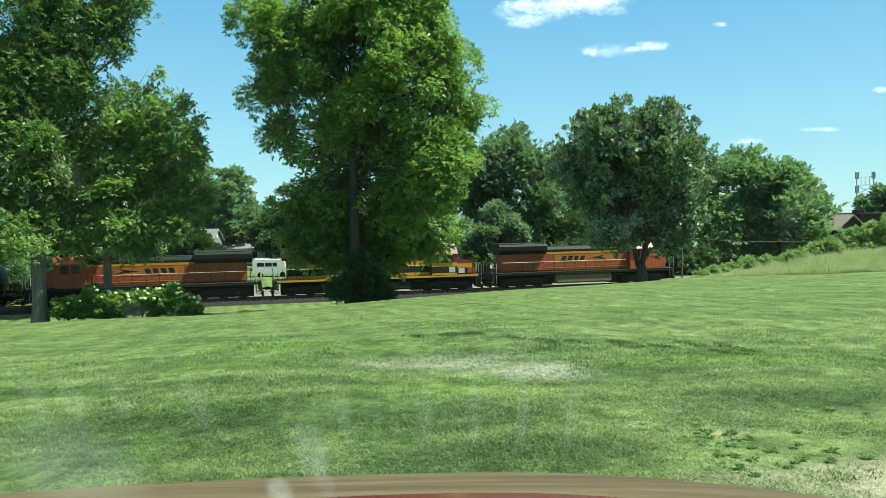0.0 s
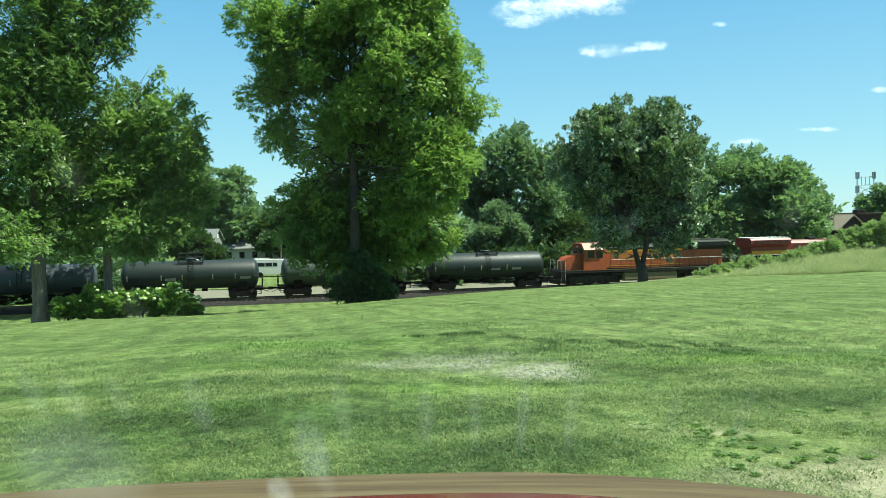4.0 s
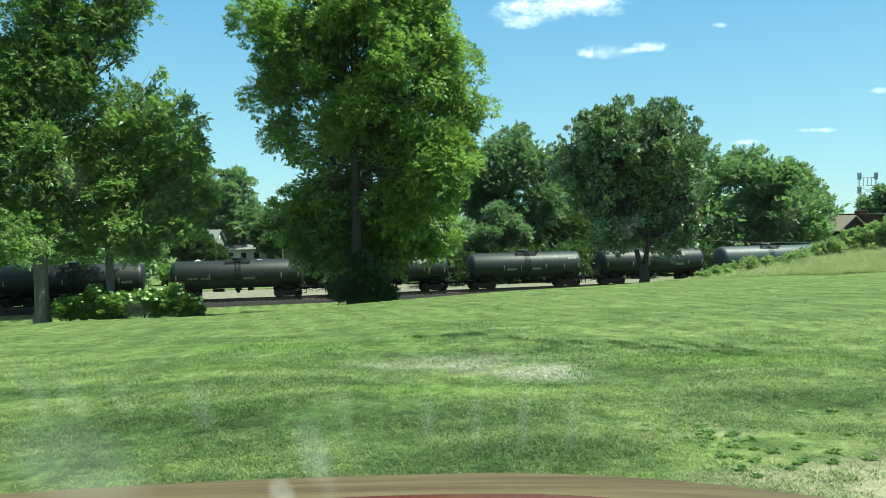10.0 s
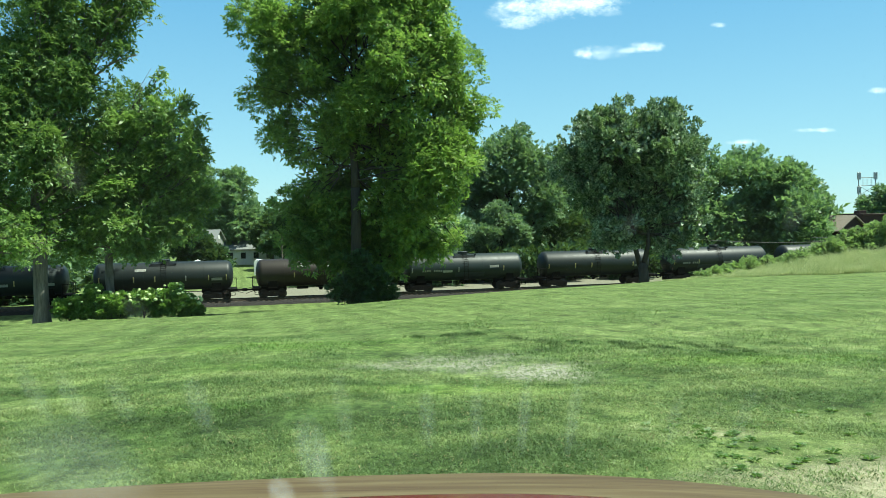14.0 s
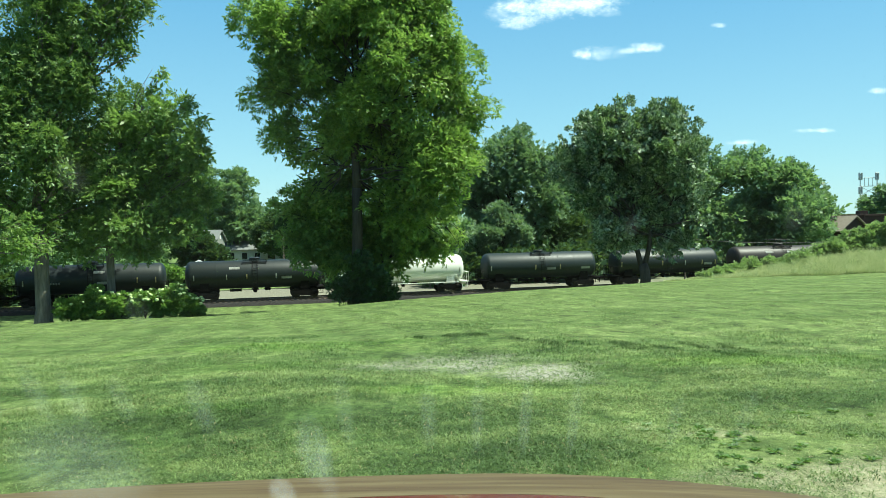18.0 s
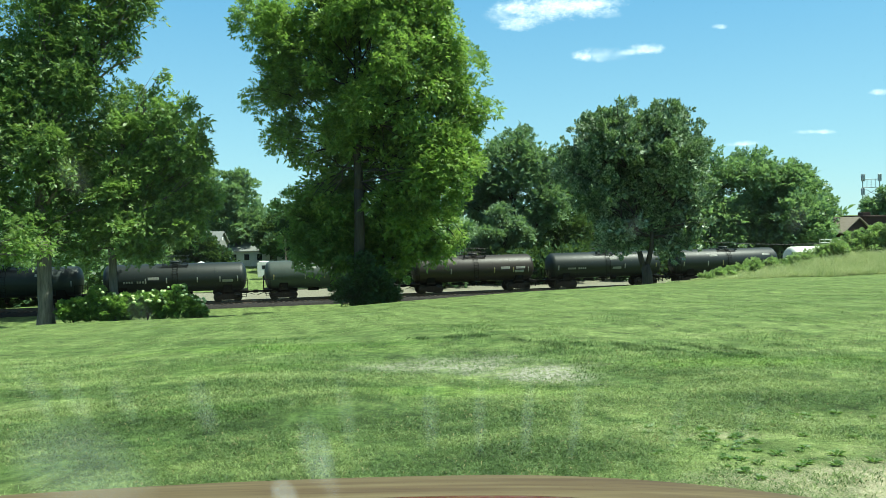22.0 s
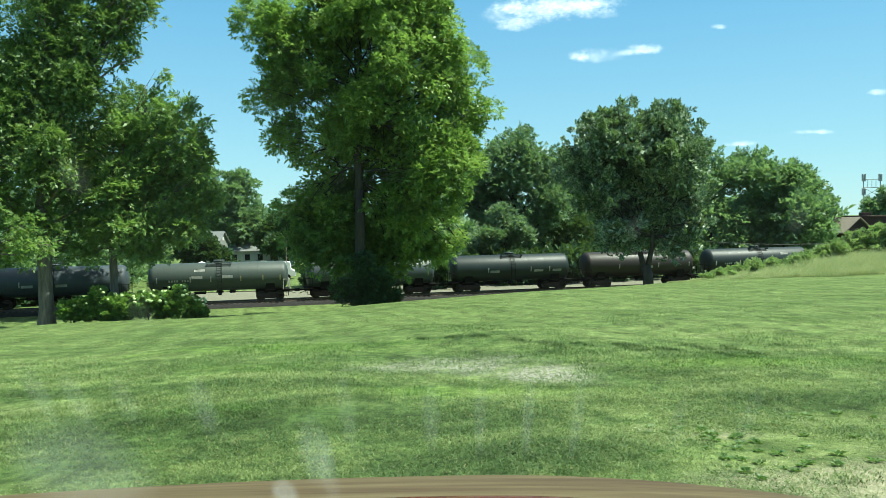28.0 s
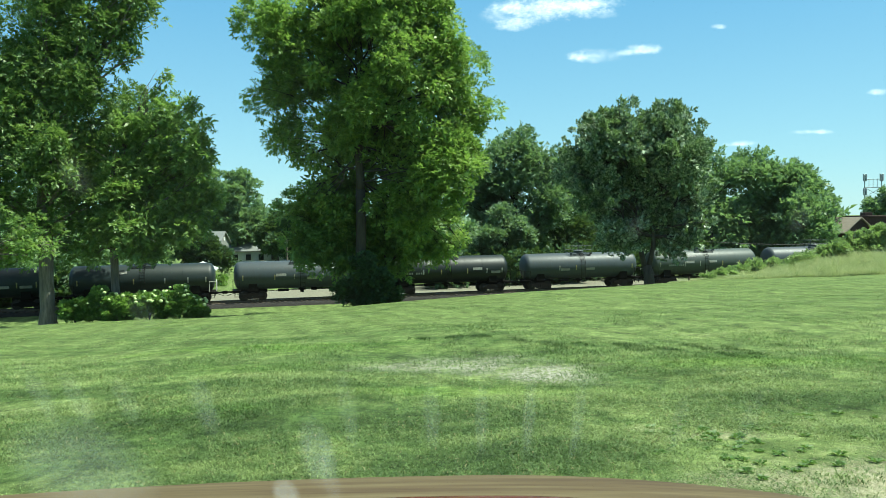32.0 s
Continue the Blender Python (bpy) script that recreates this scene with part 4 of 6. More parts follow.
def build_track():
    rng = np.random.default_rng(5)
    ob = empty("railway_track", Matrix.Translation(TRACK) @ TURN)
    s = np.arange(-150, 190, 0.35)
    prof = np.array([(-2.4, -0.62), (-2.2, -0.48), (-2.0, -0.34), (-1.8, -0.25), (-0.9, -0.22), (0, -0.23), (0.9, -0.22), (1.9, -0.24), (2.5, -0.36), (3.0, -0.50), (3.4, -0.62)])
    S, A = np.meshgrid(s, prof[:, 0])
    Z = np.repeat(prof[:, 1][:, None], len(s), 1) + rng.uniform(-0.035, 0.035, S.shape)
    A = A + rng.uniform(-0.08, 0.08, S.shape)
    v = np.stack([S.ravel(), A.ravel(), Z.ravel()], 1)
    i = (np.arange(len(prof) - 1)[:, None] * len(s) + np.arange(len(s) - 1)[None, :]).ravel()
    bed = new("ballast", mesh_from_arrays("ballast", v, np.stack([i, i + 1, i + len(s) + 1, i + len(s)], 1), [ballast_material()]))
    bed.parent = ob
    tagged(bed, "crushed-stone ballast, near black with the train's shade in its colour")
    outline = [(-0.075, -0.17), (0.075, -0.17), (0.075, -0.15), (0.012, -0.12), (0.012, -0.04), (0.036, -0.03), (0.036, 0), (-0.036, 0), (-0.036, -0.03), (-0.012, -0.04), (-0.012, -0.12), (-0.075, -0.15)]
    for side in (-0.755, 0.755):
        bm = bmesh.new()
        section(bm, [(y + side, z) for y, z in outline], -150, 190)
        part("rail", bm, STEEL, ob)
        part("rail_head", boxes((-150, 190, side - 0.03, side + 0.03, 0.0005, 0.004)), RAIL_TOP, ob)
    tie = bpy.data.meshes.new("tie")
    bm = boxes((-0.115, 0.115, -1.38, 1.38, -0.33, -0.165), bevel=0.012)
    bm.to_mesh(tie)
    bm.free()
    tie.materials.append(TIE)
    prng = random.Random(3)
    for k in range(290):
        o = new("tie", tie)
        o.parent = ob
        o.matrix_basis = pose(-72 + k * 0.53, prng.uniform(-0.06, 0.06), prng.uniform(-0.012, 0.008), 0, 0, prng.uniform(-0.8, 0.8))
    tagged(ob, "single railway track with wooden ties on grey ballast", "railway track")


build_track()

# ---------------------------------------------------------------- rolling stock
CACHE = {}


def shared(name, key, build, material, parent, m=None, label=""):
    """A part whose mesh is shared by all alike parts; the material sits on the object."""
    if key not in CACHE:
        me = bpy.data.meshes.new(name)
        bm = build()
        bm.to_mesh(me)
        bm.free()
        me.materials.append(material)
        CACHE[key] = me
    ob = new(name, CACHE[key])
    ob.parent = parent
    if m is not None:
        ob.matrix_basis = m
    ob.material_slots[0].link = "OBJECT"
    ob.material_slots[0].material = material
    if label:
        tagged(ob, label)
    return ob


def soft_shade(bm, angle=35):
    for f in bm.faces:
        f.smooth = True
    for e in bm.edges:
        if len(e.link_faces) == 2 and e.calc_face_angle(0) > radians(angle):
            e.smooth = False
    return bm


def tank_bm(half=6.2, r=1.38, zc=2.44, seg=40):
    """A lying tank with dished heads and weld seams."""
    bm = bmesh.new()
    prof = [(-half, 0.0), (-half + 0.03, r * 0.35), (-half + 0.12, r * 0.65), (-half + 0.27, r * 0.87), (-half + 0.45, r * 0.97), (-half + 0.62, r)]
    prof += [(-x, q) for x, q in reversed(prof[:6])]
    rings = []
    for x, q in prof:
        if q == 0.0:
            rings.append([bm.verts.new((x, 0, zc))])
        else:
            rings.append([bm.verts.new((x, math.sin(2 * math.pi * k / seg) * q, zc + math.cos(2 * math.pi * k / seg) * q)) for k in range(seg)])
    for a, b in zip(rings, rings[1:]):
        for k in range(seg):
            if len(a) == 1:
                bm.faces.new((a[0], b[k], b[(k + 1) % seg]))
            elif len(b) == 1:
                bm.faces.new((a[k], b[0], a[(k + 1) % seg]))
            else:
                bm.faces.new((a[k], b[k], b[(k + 1) % seg], a[(k + 1) % seg]))
    bmesh.ops.recalc_face_normals(bm, faces=bm.faces)
    return soft_shade(bm, 30)


def ring_bm(r, w, zc=2.44, seg=40):
    """A thin band round the tank."""
    bm = bmesh.new()
    rows = [[bm.verts.new((x, math.sin(2 * math.pi * k / seg) * q, zc + math.cos(2 * math.pi * k / seg) * q)) for k in range(seg)]
            for x, q in ((-w, r - 0.012), (-w * 0.6, r + 0.004), (w * 0.6, r + 0.004), (w, r - 0.012))]
    for a, b in zip(rows, rows[1:]):
        for k in range(seg):
            bm.faces.new((a[k], b[k], b[(k + 1) % seg], a[(k + 1) % seg]))
    bmesh.ops.recalc_face_normals(bm, faces=bm.faces)
    return soft_shade(bm, 15)


def wheel_bm(r=0.45):
    bm = bmesh.new()
    for s in (-1, 1):
        rod(bm, (0, s * 0.70, 0), (0, s * 0.83, 0), r, r, 24)
        rod(bm, (0, s * 0.66, 0), (0, s * 0.70, 0), r + 0.03, r + 0.03, 24)
        rod(bm, (0, s * 0.83, 0), (0, s * 0.87, 0), r * 0.72, r * 0.3, 20)
    rod(bm, (0, -1.05, 0), (0, 1.05, 0), 0.075, 0.075, 10)
    return soft_shade(bm)


def side_frame_bm(reach=0.89):
    """A cast truck side frame with its spring opening and two journal ends."""
    bm = bmesh.new()
    for y in (-1.04, 1.04):
        prism(bm, [(-reach - 0.28, 0.40), (-reach + 0.25, 0.36), (-0.42, 0.20), (0.42, 0.20), (reach - 0.25, 0.36), (reach + 0.28, 0.40), (reach + 0.25, 0.60), (reach - 0.2, 0.66), (0.5, 0.80), (-0.5, 0.80), (-reach + 0.2, 0.66), (-reach - 0.25, 0.60)], y - 0.07, y + 0.07)
        for x in (-0.2, 0.0, 0.2):
            rod(bm, (x, y, 0.30), (x, y, 0.58), 0.085, 0.085, 8)
        for x in (-reach, reach):
            rod(bm, (x, y - 0.12, 0.46), (x, y + 0.14, 0.46), 0.13, 0.10, 10)
    box(bm, -0.22, 0.22, -1.1, 1.1, 0.52, 0.78, 0.03)
    return bm


def truck(parent, x, mat):
    t = empty("truck")
    t.parent = parent
    t.matrix_basis = pose(x, 0, 0)
    shared("side_frames", "sideframe", side_frame_bm, mat, t)
    for dx in (-0.89, 0.89):
        shared("wheelset", "wheelset", wheel_bm, WHEEL, t, pose(dx, 0, 0.45))
    return t


def coupler_bm():
    bm = bmesh.new()
    box(bm, 0.0, 0.55, -0.09, 0.09, 0.78, 0.95, 0.02)
    box(bm, 0.50, 0.78, -0.20, 0.16, 0.72, 1.02, 0.04)
    rod(bm, (-0.05, 0.25, 0.75), (0.62, 0.27, 0.52), 0.03, 0.03, 6)
    rod(bm, (-0.05, -0.5, 1.05), (0.35, 0.1, 1.05), 0.015, 0.015, 5)
    return bm


def stub_sill_bm():
    """The sill, saddle and end platform at one end of the car; x outwards."""
    bm = bmesh.new()
    box(bm, 3.4, 6.75, -0.22, 0.22, 0.72, 1.08, 0.02)
    prism(bm, [(4.35, 1.0), (5.25, 1.0), (5.2, 1.75), (4.4, 1.75)], -1.15, 1.15)
    box(bm, 5.95, 6.75, -1.35, 1.35, 1.02, 1.08)
    for y in (-1.33, 1.33):
        box(bm, 6.0, 6.06, y - 0.03, y + 0.03, 0.45, 1.05)
        box(bm, 6.5, 6.56, y - 0.03, y + 0.03, 0.45, 1.05)
        box(bm, 6.0, 6.56, y - 0.02, y + 0.02, 0.45, 0.49)
    return bm


def end_rail_bm():
    bm = bmesh.new()
    for y in (-1.3, -0.45, 0.45, 1.3):
        rod(bm, (6.70, y, 1.08), (6.70, y, 2.05), 0.022, 0.022, 6)
    rod(bm, (6.70, -1.3, 2.05), (6.70, 1.3, 2.05), 0.022, 0.022, 6)
    for y in (-1.3, 1.3):
        rod(bm, (6.70, y, 2.05), (6.05, y * 1.04, 2.05), 0.022, 0.022, 6)
        rod(bm, (6.05, y * 1.04, 2.05), (6.05, y * 1.04, 1.05), 0.022, 0.022, 6)
    return bm


def ladder_bm():
    bm = bmesh.new()
    for y in (-1, 1):
        pts = [(math.sin(a) * 1.50 * y, 2.44 + math.cos(a) * 1.50) for a in [radians(v) for v in (18, 35, 52, 70, 90, 112)]]
        pts.append((1.40 * y, 1.05))
        for x in (-0.22, 0.22):
            for (y0, z0), (y1, z1) in zip(pts, pts[1:]):
                rod(bm, (x, y0, z0), (x, y1, z1), 0.02, 0.02, 5)
        for (y0, z0), (y1, z1) in zip(pts, pts[1:]):
            for q in (0.25, 0.75):
                rod(bm, (-0.22, y0 + (y1 - y0) * q, z0 + (z1 - z0) * q), (0.22, y0 + (y1 - y0) * q, z0 + (z1 - z0) * q), 0.014, 0.014, 5)
    return bm


def platform_bm(w=1.15):
    bm = bmesh.new()
    for y in (-0.78, 0.78):
        for k in range(4):
            box(bm, -w, w, y - 0.22 + k * 0.12, y - 0.14 + k * 0.12, 3.80, 3.84)
        box(bm, -w, -w + 0.05, y - 0.25, y + 0.25, 3.66, 3.80)
        box(bm, w - 0.05, w, y - 0.25, y + 0.25, 3.66, 3.80)
    return bm


def manway_bm():
    bm = bmesh.new()
    rod(bm, (0, 0, 3.74), (0, 0, 4.02), 0.52, 0.52, 22)
    rod(bm, (0, 0, 4.02), (0, 0, 4.07), 0.56, 0.50, 22)
    rod(bm, (0.25, 0.1, 4.05), (0.25, 0.1, 4.16), 0.07, 0.07, 8)
    return soft_shade(bm)


def crow_rail_bm(w=1.15):
    """The rail round the top platform."""
    bm = bmesh.new()
    for x in (-w, -w / 3, w / 3, w):
        for y in (-1.0, 1.0):
            rod(bm, (x, y, 3.72), (x, y, 4.55), 0.02, 0.02, 5)
    for z in (4.15, 4.55):
        for y in (-1.0, 1.0):
            rod(bm, (-w, y, z), (w, y, z), 0.02, 0.02, 5)
        for x in (-w, w):
            rod(bm, (x, -1.0, z), (x, 1.0, z), 0.02, 0.02, 5)
    return bm


def outlet_bm():
    bm = bmesh.new()
    rod(bm, (0, 0, 0.62), (0, 0, 1.1), 0.16, 0.28, 12)
    box(bm, -0.35, 0.35, -0.30, 0.30, 0.86, 1.0, 0.03)
    box(bm, 0.9, 1.5, -0.20, 0.20, 0.80, 1.05, 0.05)
    rod(bm, (1.5, 0, 0.9), (3.6, 0, 0.86), 0.03, 0.03, 6)
    rod(bm, (-3.6, 0.1, 0.86), (0.9, 0.1, 0.9), 0.025, 0.025, 6)
    rod(bm, (-2.4, -0.3, 0.92), (-1.3, -0.3, 0.92), 0.14, 0.14, 10)
    return bm


def side_plate(x0, x1, ang, h, key):
    """A thin plate lying on the tank's side: x range, angle from the top, height along the skin."""
    def build():
        bm = bmesh.new()
        r, n = 1.386, 3
        rows = []
        for i in range(n + 1):
            a = radians(ang) + (i / n - 0.5) * h / r
            rows.append([bm.verts.new((x, -math.sin(a) * r, 2.44 + math.cos(a) * r)) for x in (x0, x1)])
        fs = [bm.faces.new((a[0], a[1], b[1], b[0])) for a, b in zip(rows, rows[1:])]
        bmesh.ops.solidify(bm, geom=fs, thickness=0.008)
        bmesh.ops.recalc_face_normals(bm, faces=bm.faces)
        return bm
    return build


WHEEL = paint("wheel_steel", (0.035, 0.028, 0.024), 0.7, 0.2, dirt=0.5, dirt_col=(0.025, 0.018, 0.013))
RUNNING = paint("running_gear_black", (0.007, 0.007, 0.007), 0.9, dirt=0.4, dirt_col=(0.014, 0.012, 0.010), spec=0.1)
MARK_WHITE = paint("stencil_white", (0.62, 0.62, 0.58), 0.7, dirt=0.3)
MARK_YELLOW = paint("reflective_yellow", (0.60, 0.52, 0.24), 0.5, dirt=0.2)
TANKS = {
    "black": paint("tank_black", (0.008, 0.014, 0.014), 0.48, dirt=0.25, scale=0.6, dirt_col=(0.014, 0.019, 0.019), spec=0.38),
    "dark": paint("tank_charcoal", (0.013, 0.023, 0.023), 0.48, dirt=0.30, scale=0.6, dirt_col=(0.020, 0.026, 0.025), spec=0.38),
    "grey": paint("tank_dusty_grey", (0.050, 0.068, 0.080), 0.48, dirt=0.30, scale=0.6, dirt_col=(0.042, 0.040, 0.036), spec=0.38),
    "green": paint("tank_green_grey", (0.058, 0.078, 0.070), 0.48, dirt=0.30, scale=0.6, dirt_col=(0.042, 0.044, 0.036), spec=0.38),
    "brown": paint("tank_rusty_brown", (0.022, 0.017, 0.014), 0.48, dirt=0.40, scale=0.7, dirt_col=(0.020, 0.015, 0.011), spec=0.38),
    "white": paint("tank_white", (0.70, 0.71, 0.64), 0.50, dirt=0.10, scale=0.6, dirt_col=(0.40, 0.38, 0.31), spec=0.3),
}


def tank_car(kind, seed, label, half=6.4):
    """A tank car, its middle at the origin, along x; the near side is -y."""
    rng = random.Random(seed)
    car = empty("tank_car")
    tank = TANKS[kind]
    gear = RUNNING
    shared("tank", "tank%.2f" % half, lambda: tank_bm(half), tank, car)
    for k in range(5):
        shared("weld_band", "weld", lambda: ring_bm(1.381, 0.035), tank, car, pose(-3.65 + 1.825 * k, 0, 0))
    for turn in (0, 180):
        r = pose(0, 0, 0, 0, 0, turn)
        shared("stub_sill", "sill", stub_sill_bm, tank if kind == "white" else gear, car, r)
        shared("coupler", "coupler", coupler_bm, gear, car, r @ pose(6.72, 0, 0))
        shared("end_rail", "endrail", end_rail_bm, tank if kind == "white" else MARK_WHITE if rng.random() < 0.08 else gear, car, r)
    for x in (-4.8, 4.8):
        truck(car, x, gear)
    shared("ladder", "ladder", ladder_bm, tank if kind == "white" else gear, car)
    shared("platform", "platform", platform_bm, tank, car)
    shared("manway", "manway", manway_bm, tank, car)
    shared("outlet", "outlet", outlet_bm, gear, car)
    if kind in ("white", "brown") or rng.random() < 0.35:
        shared("crow_rail", "crow", crow_rail_bm, tank, car)
    if kind == "white":
        for y in (-1.42, 1.42):
            shared("running_board", "runboard", lambda: boxes((-5.6, 5.6, -0.16, 0.16, 1.0, 1.05)), tank, car, pose(0, y, 0))
            shared("hand_rail", "runrail", lambda: tube([(-5.5, 0, 1.05), (-5.5, 0, 1.75), (-4.9, 0, 1.75), (-4.9, 0, 1.05)], 0.03), tank, car, pose(0, y, 0))
            shared("hand_rail", "runrail", None, tank, car, pose(10.4, y, 0))
    # reflective tabs along the side
    for x in (-5.75, -2.7, -0.8, 2.0, 4.1, 5.75):
        if rng.random() < 0.72:
            shared("reflector", "tab", side_plate(-0.05, 0.05, 97, 0.52, "tab"), MARK_YELLOW if rng.random() < 0.5 else MARK_WHITE, car, pose(x, 0, 0))
    # stencilled marks, as plain bars
    ink = MARK_WHITE if kind != "white" else RUNNING
    if kind != "white" and rng.random() < 0.3:
        for k in range(9):
            if k != 4:
                shared("stencil_bar", "letter", side_plate(-0.075, 0.075, 101, 0.20, "letter"), ink, car, pose(-4.6 + k * 0.24, 0, 0))
    for _ in range(0 if kind == "white" else rng.choice((1, 2, 2, 3))):
        a = rng.choice((88, 104, 104, 60))
        shared("data_panel", "panel%d" % a, side_plate(-0.5, 0.5, a, 0.26, "panel"), ink if a != 60 else MARK_WHITE, car, pose(rng.choice((-2.0, 0.9, 3.0, 4.9)) + rng.uniform(-0.2, 0.2), 0, 0))
    if kind != "white" and rng.random() < 0.3:
        shared("sill_shield", "shield", side_plate(-1.6, 1.6, 122, 0.55, "shield"), MARK_YELLOW if rng.random() < 0.3 else TANKS["grey"], car, pose(rng.choice((-1.2, 0.4)), 0, 0))
    return tagged(car, label, "tank car", "tank cars of the train")


# from the engines backwards
CAR_KINDS = ["dark", "green", "dark", "grey", "black", "dark", "black", "black", "black", "dark", "brown", "black", "dark", "white", "black",
             "black", "brown", "green", "black", "dark", "brown", "dark", "grey", "green", "grey", "black", "grey", "dark", "dark", "black"]
CAR_WORDS = {"black": "weathered black tank car on the railway", "dark": "dusty charcoal-grey tank car on the railway", "grey": "faded grey tank car on the railway",
             "green": "pale green-grey tank car on the railway", "brown": "rusty dark-brown tank car on the railway", "white": "clean white tank car with side running boards"}
TRAIN = []                                    # thing, place in the train in car lengths, turned round
for k, kind in enumerate(CAR_KINDS):
    TRAIN.append((tank_car(kind, 100 + k, CAR_WORDS[kind], 6.62 if k > 13 else 6.4), -3.5 - k, False))

# ---------------------------------------------------------------- locomotives
ORANGE = paint("engine_orange", (0.44, 0.088, 0.030), 0.45, dirt=0.55, scale=0.8, dirt_col=(0.13, 0.055, 0.03), coat=0.1)
ENGINE_BLACK = paint("engine_black", (0.011, 0.012, 0.011), 0.6, dirt=0.35, dirt_col=(0.030, 0.026, 0.022), spec=0.3)
ENGINE_GREEN = paint("engine_roof_green", (0.010, 0.016, 0.013), 0.6, dirt=0.3, dirt_col=(0.024, 0.022, 0.019), spec=0.18)
YELLOW = paint("engine_yellow", (0.60, 0.31, 0.024), 0.42, dirt=0.2, dirt_col=(0.2, 0.12, 0.04))
OCHRE = paint("engine_ochre", (0.46, 0.165, 0.030), 0.5, dirt=0.5, scale=0.9, dirt_col=(0.16, 0.07, 0.03))
RED = paint("engine_red", (0.20, 0.018, 0.017), 0.40, dirt=0.25, dirt_col=(0.10, 0.03, 0.025), coat=0.2)
FUEL = paint("dusty_fuel_tank", (0.20, 0.16, 0.085), 0.7, dirt=0.5, dirt_col=(0.10, 0.085, 0.06))
RAILWHITE = paint("handrail_white", (0.60, 0.58, 0.52), 0.5, dirt=0.25)
GLASS_DARK = paint("cab_glass", (0.02, 0.024, 0.026), 0.08, dirt=0.05)
LETTER_GREY = paint("lettering_grey", (0.16, 0.15, 0.13), 0.5, dirt=0.3)
PALE = paint("pale_roof", (0.55, 0.60, 0.56), 0.5, dirt=0.2)


def hood_bm(z0=1.75, z1=4.25, w=0.92):
    bm = bmesh.new()
    section(bm, [(-w, z0), (w, z0), (w, z1 - 0.30), (w - 0.28, z1), (-w + 0.28, z1), (-w, z1 - 0.30)], -9.3, 5.3)
    return bm


def wing_bm():
    """The overhanging radiator cab at the rear."""
    bm = bmesh.new()
    section(bm, [(-0.94, 3.55), (0.94, 3.55), (1.5, 3.95), (1.5, 4.40), (1.30, 4.62), (-1.30, 4.62), (-1.5, 4.40), (-1.5, 3.95)], -9.75, -4.4)
    return bm


def cab_bm():
    bm = bmesh.new()
    section(bm, [(-1.5, 1.6), (1.5, 1.6), (1.5, 3.95), (1.05, 4.46), (-1.05, 4.46), (-1.5, 3.95)], 5.3, 8.0)
    return bm


def nose_bm():
    bm = bmesh.new()
    prism(bm, [(8.0, 1.6), (9.85, 1.6), (10.05, 2.6), (9.7, 3.05), (8.0, 3.42)], -0.98, 0.98)
    bmesh.ops.bevel(bm, geom=list(bm.edges), offset=0.10, segments=2, affect="EDGES", clamp_overlap=True)
    return soft_shade(bm, 40)


def engine_truck_bm():
    bm = bmesh.new()
    for y in (-1.12, 1.12):
        prism(bm, [(-2.6, 0.55), (-2.3, 0.42), (-0.4, 0.36), (0.4, 0.36), (2.3, 0.42), (2.6, 0.55), (2.6, 0.85), (1.2, 1.0), (-1.2, 1.0), (-2.6, 0.85)], y - 0.08, y + 0.08)
        for x in (-1.9, 0, 1.9):
            box(bm, x - 0.22, x + 0.22, y - 0.16, y + 0.16, 0.35, 0.78, 0.04)
        for x in (-0.95, 0.95):
            rod(bm, (x, y, 0.45), (x, y, 1.1), 0.12, 0.12, 10)
            rod(bm, (x - 0.3, y, 0.98), (x + 0.3, y, 0.98), 0.11, 0.11, 8)
    return bm


def steps_bm():
    """Side steps at one corner; x outwards, y to the side."""
    bm = bmesh.new()
    for k in range(4):
        box(bm, 10.15, 10.55, 1.05, 1.48, 0.42 + k * 0.36, 0.46 + k * 0.36)
    for x in (10.15, 10.55):
        box(bm, x - 0.02, x + 0.02, 1.05, 1.48, 0.40, 1.75)
    return bm


def corner_rail_bm():
    bm = bmesh.new()
    for x in (10.12, 10.62):
        rod(bm, (x, 1.46, 0.6), (x, 1.46, 2.75), 0.022, 0.022, 6)
    rod(bm, (10.62, 1.46, 2.75), (10.62, 0.5, 2.75), 0.022, 0.022, 6)
    rod(bm, (10.62, 0.5, 2.75), (10.62, 0.5, 1.75), 0.022, 0.022, 6)
    return bm


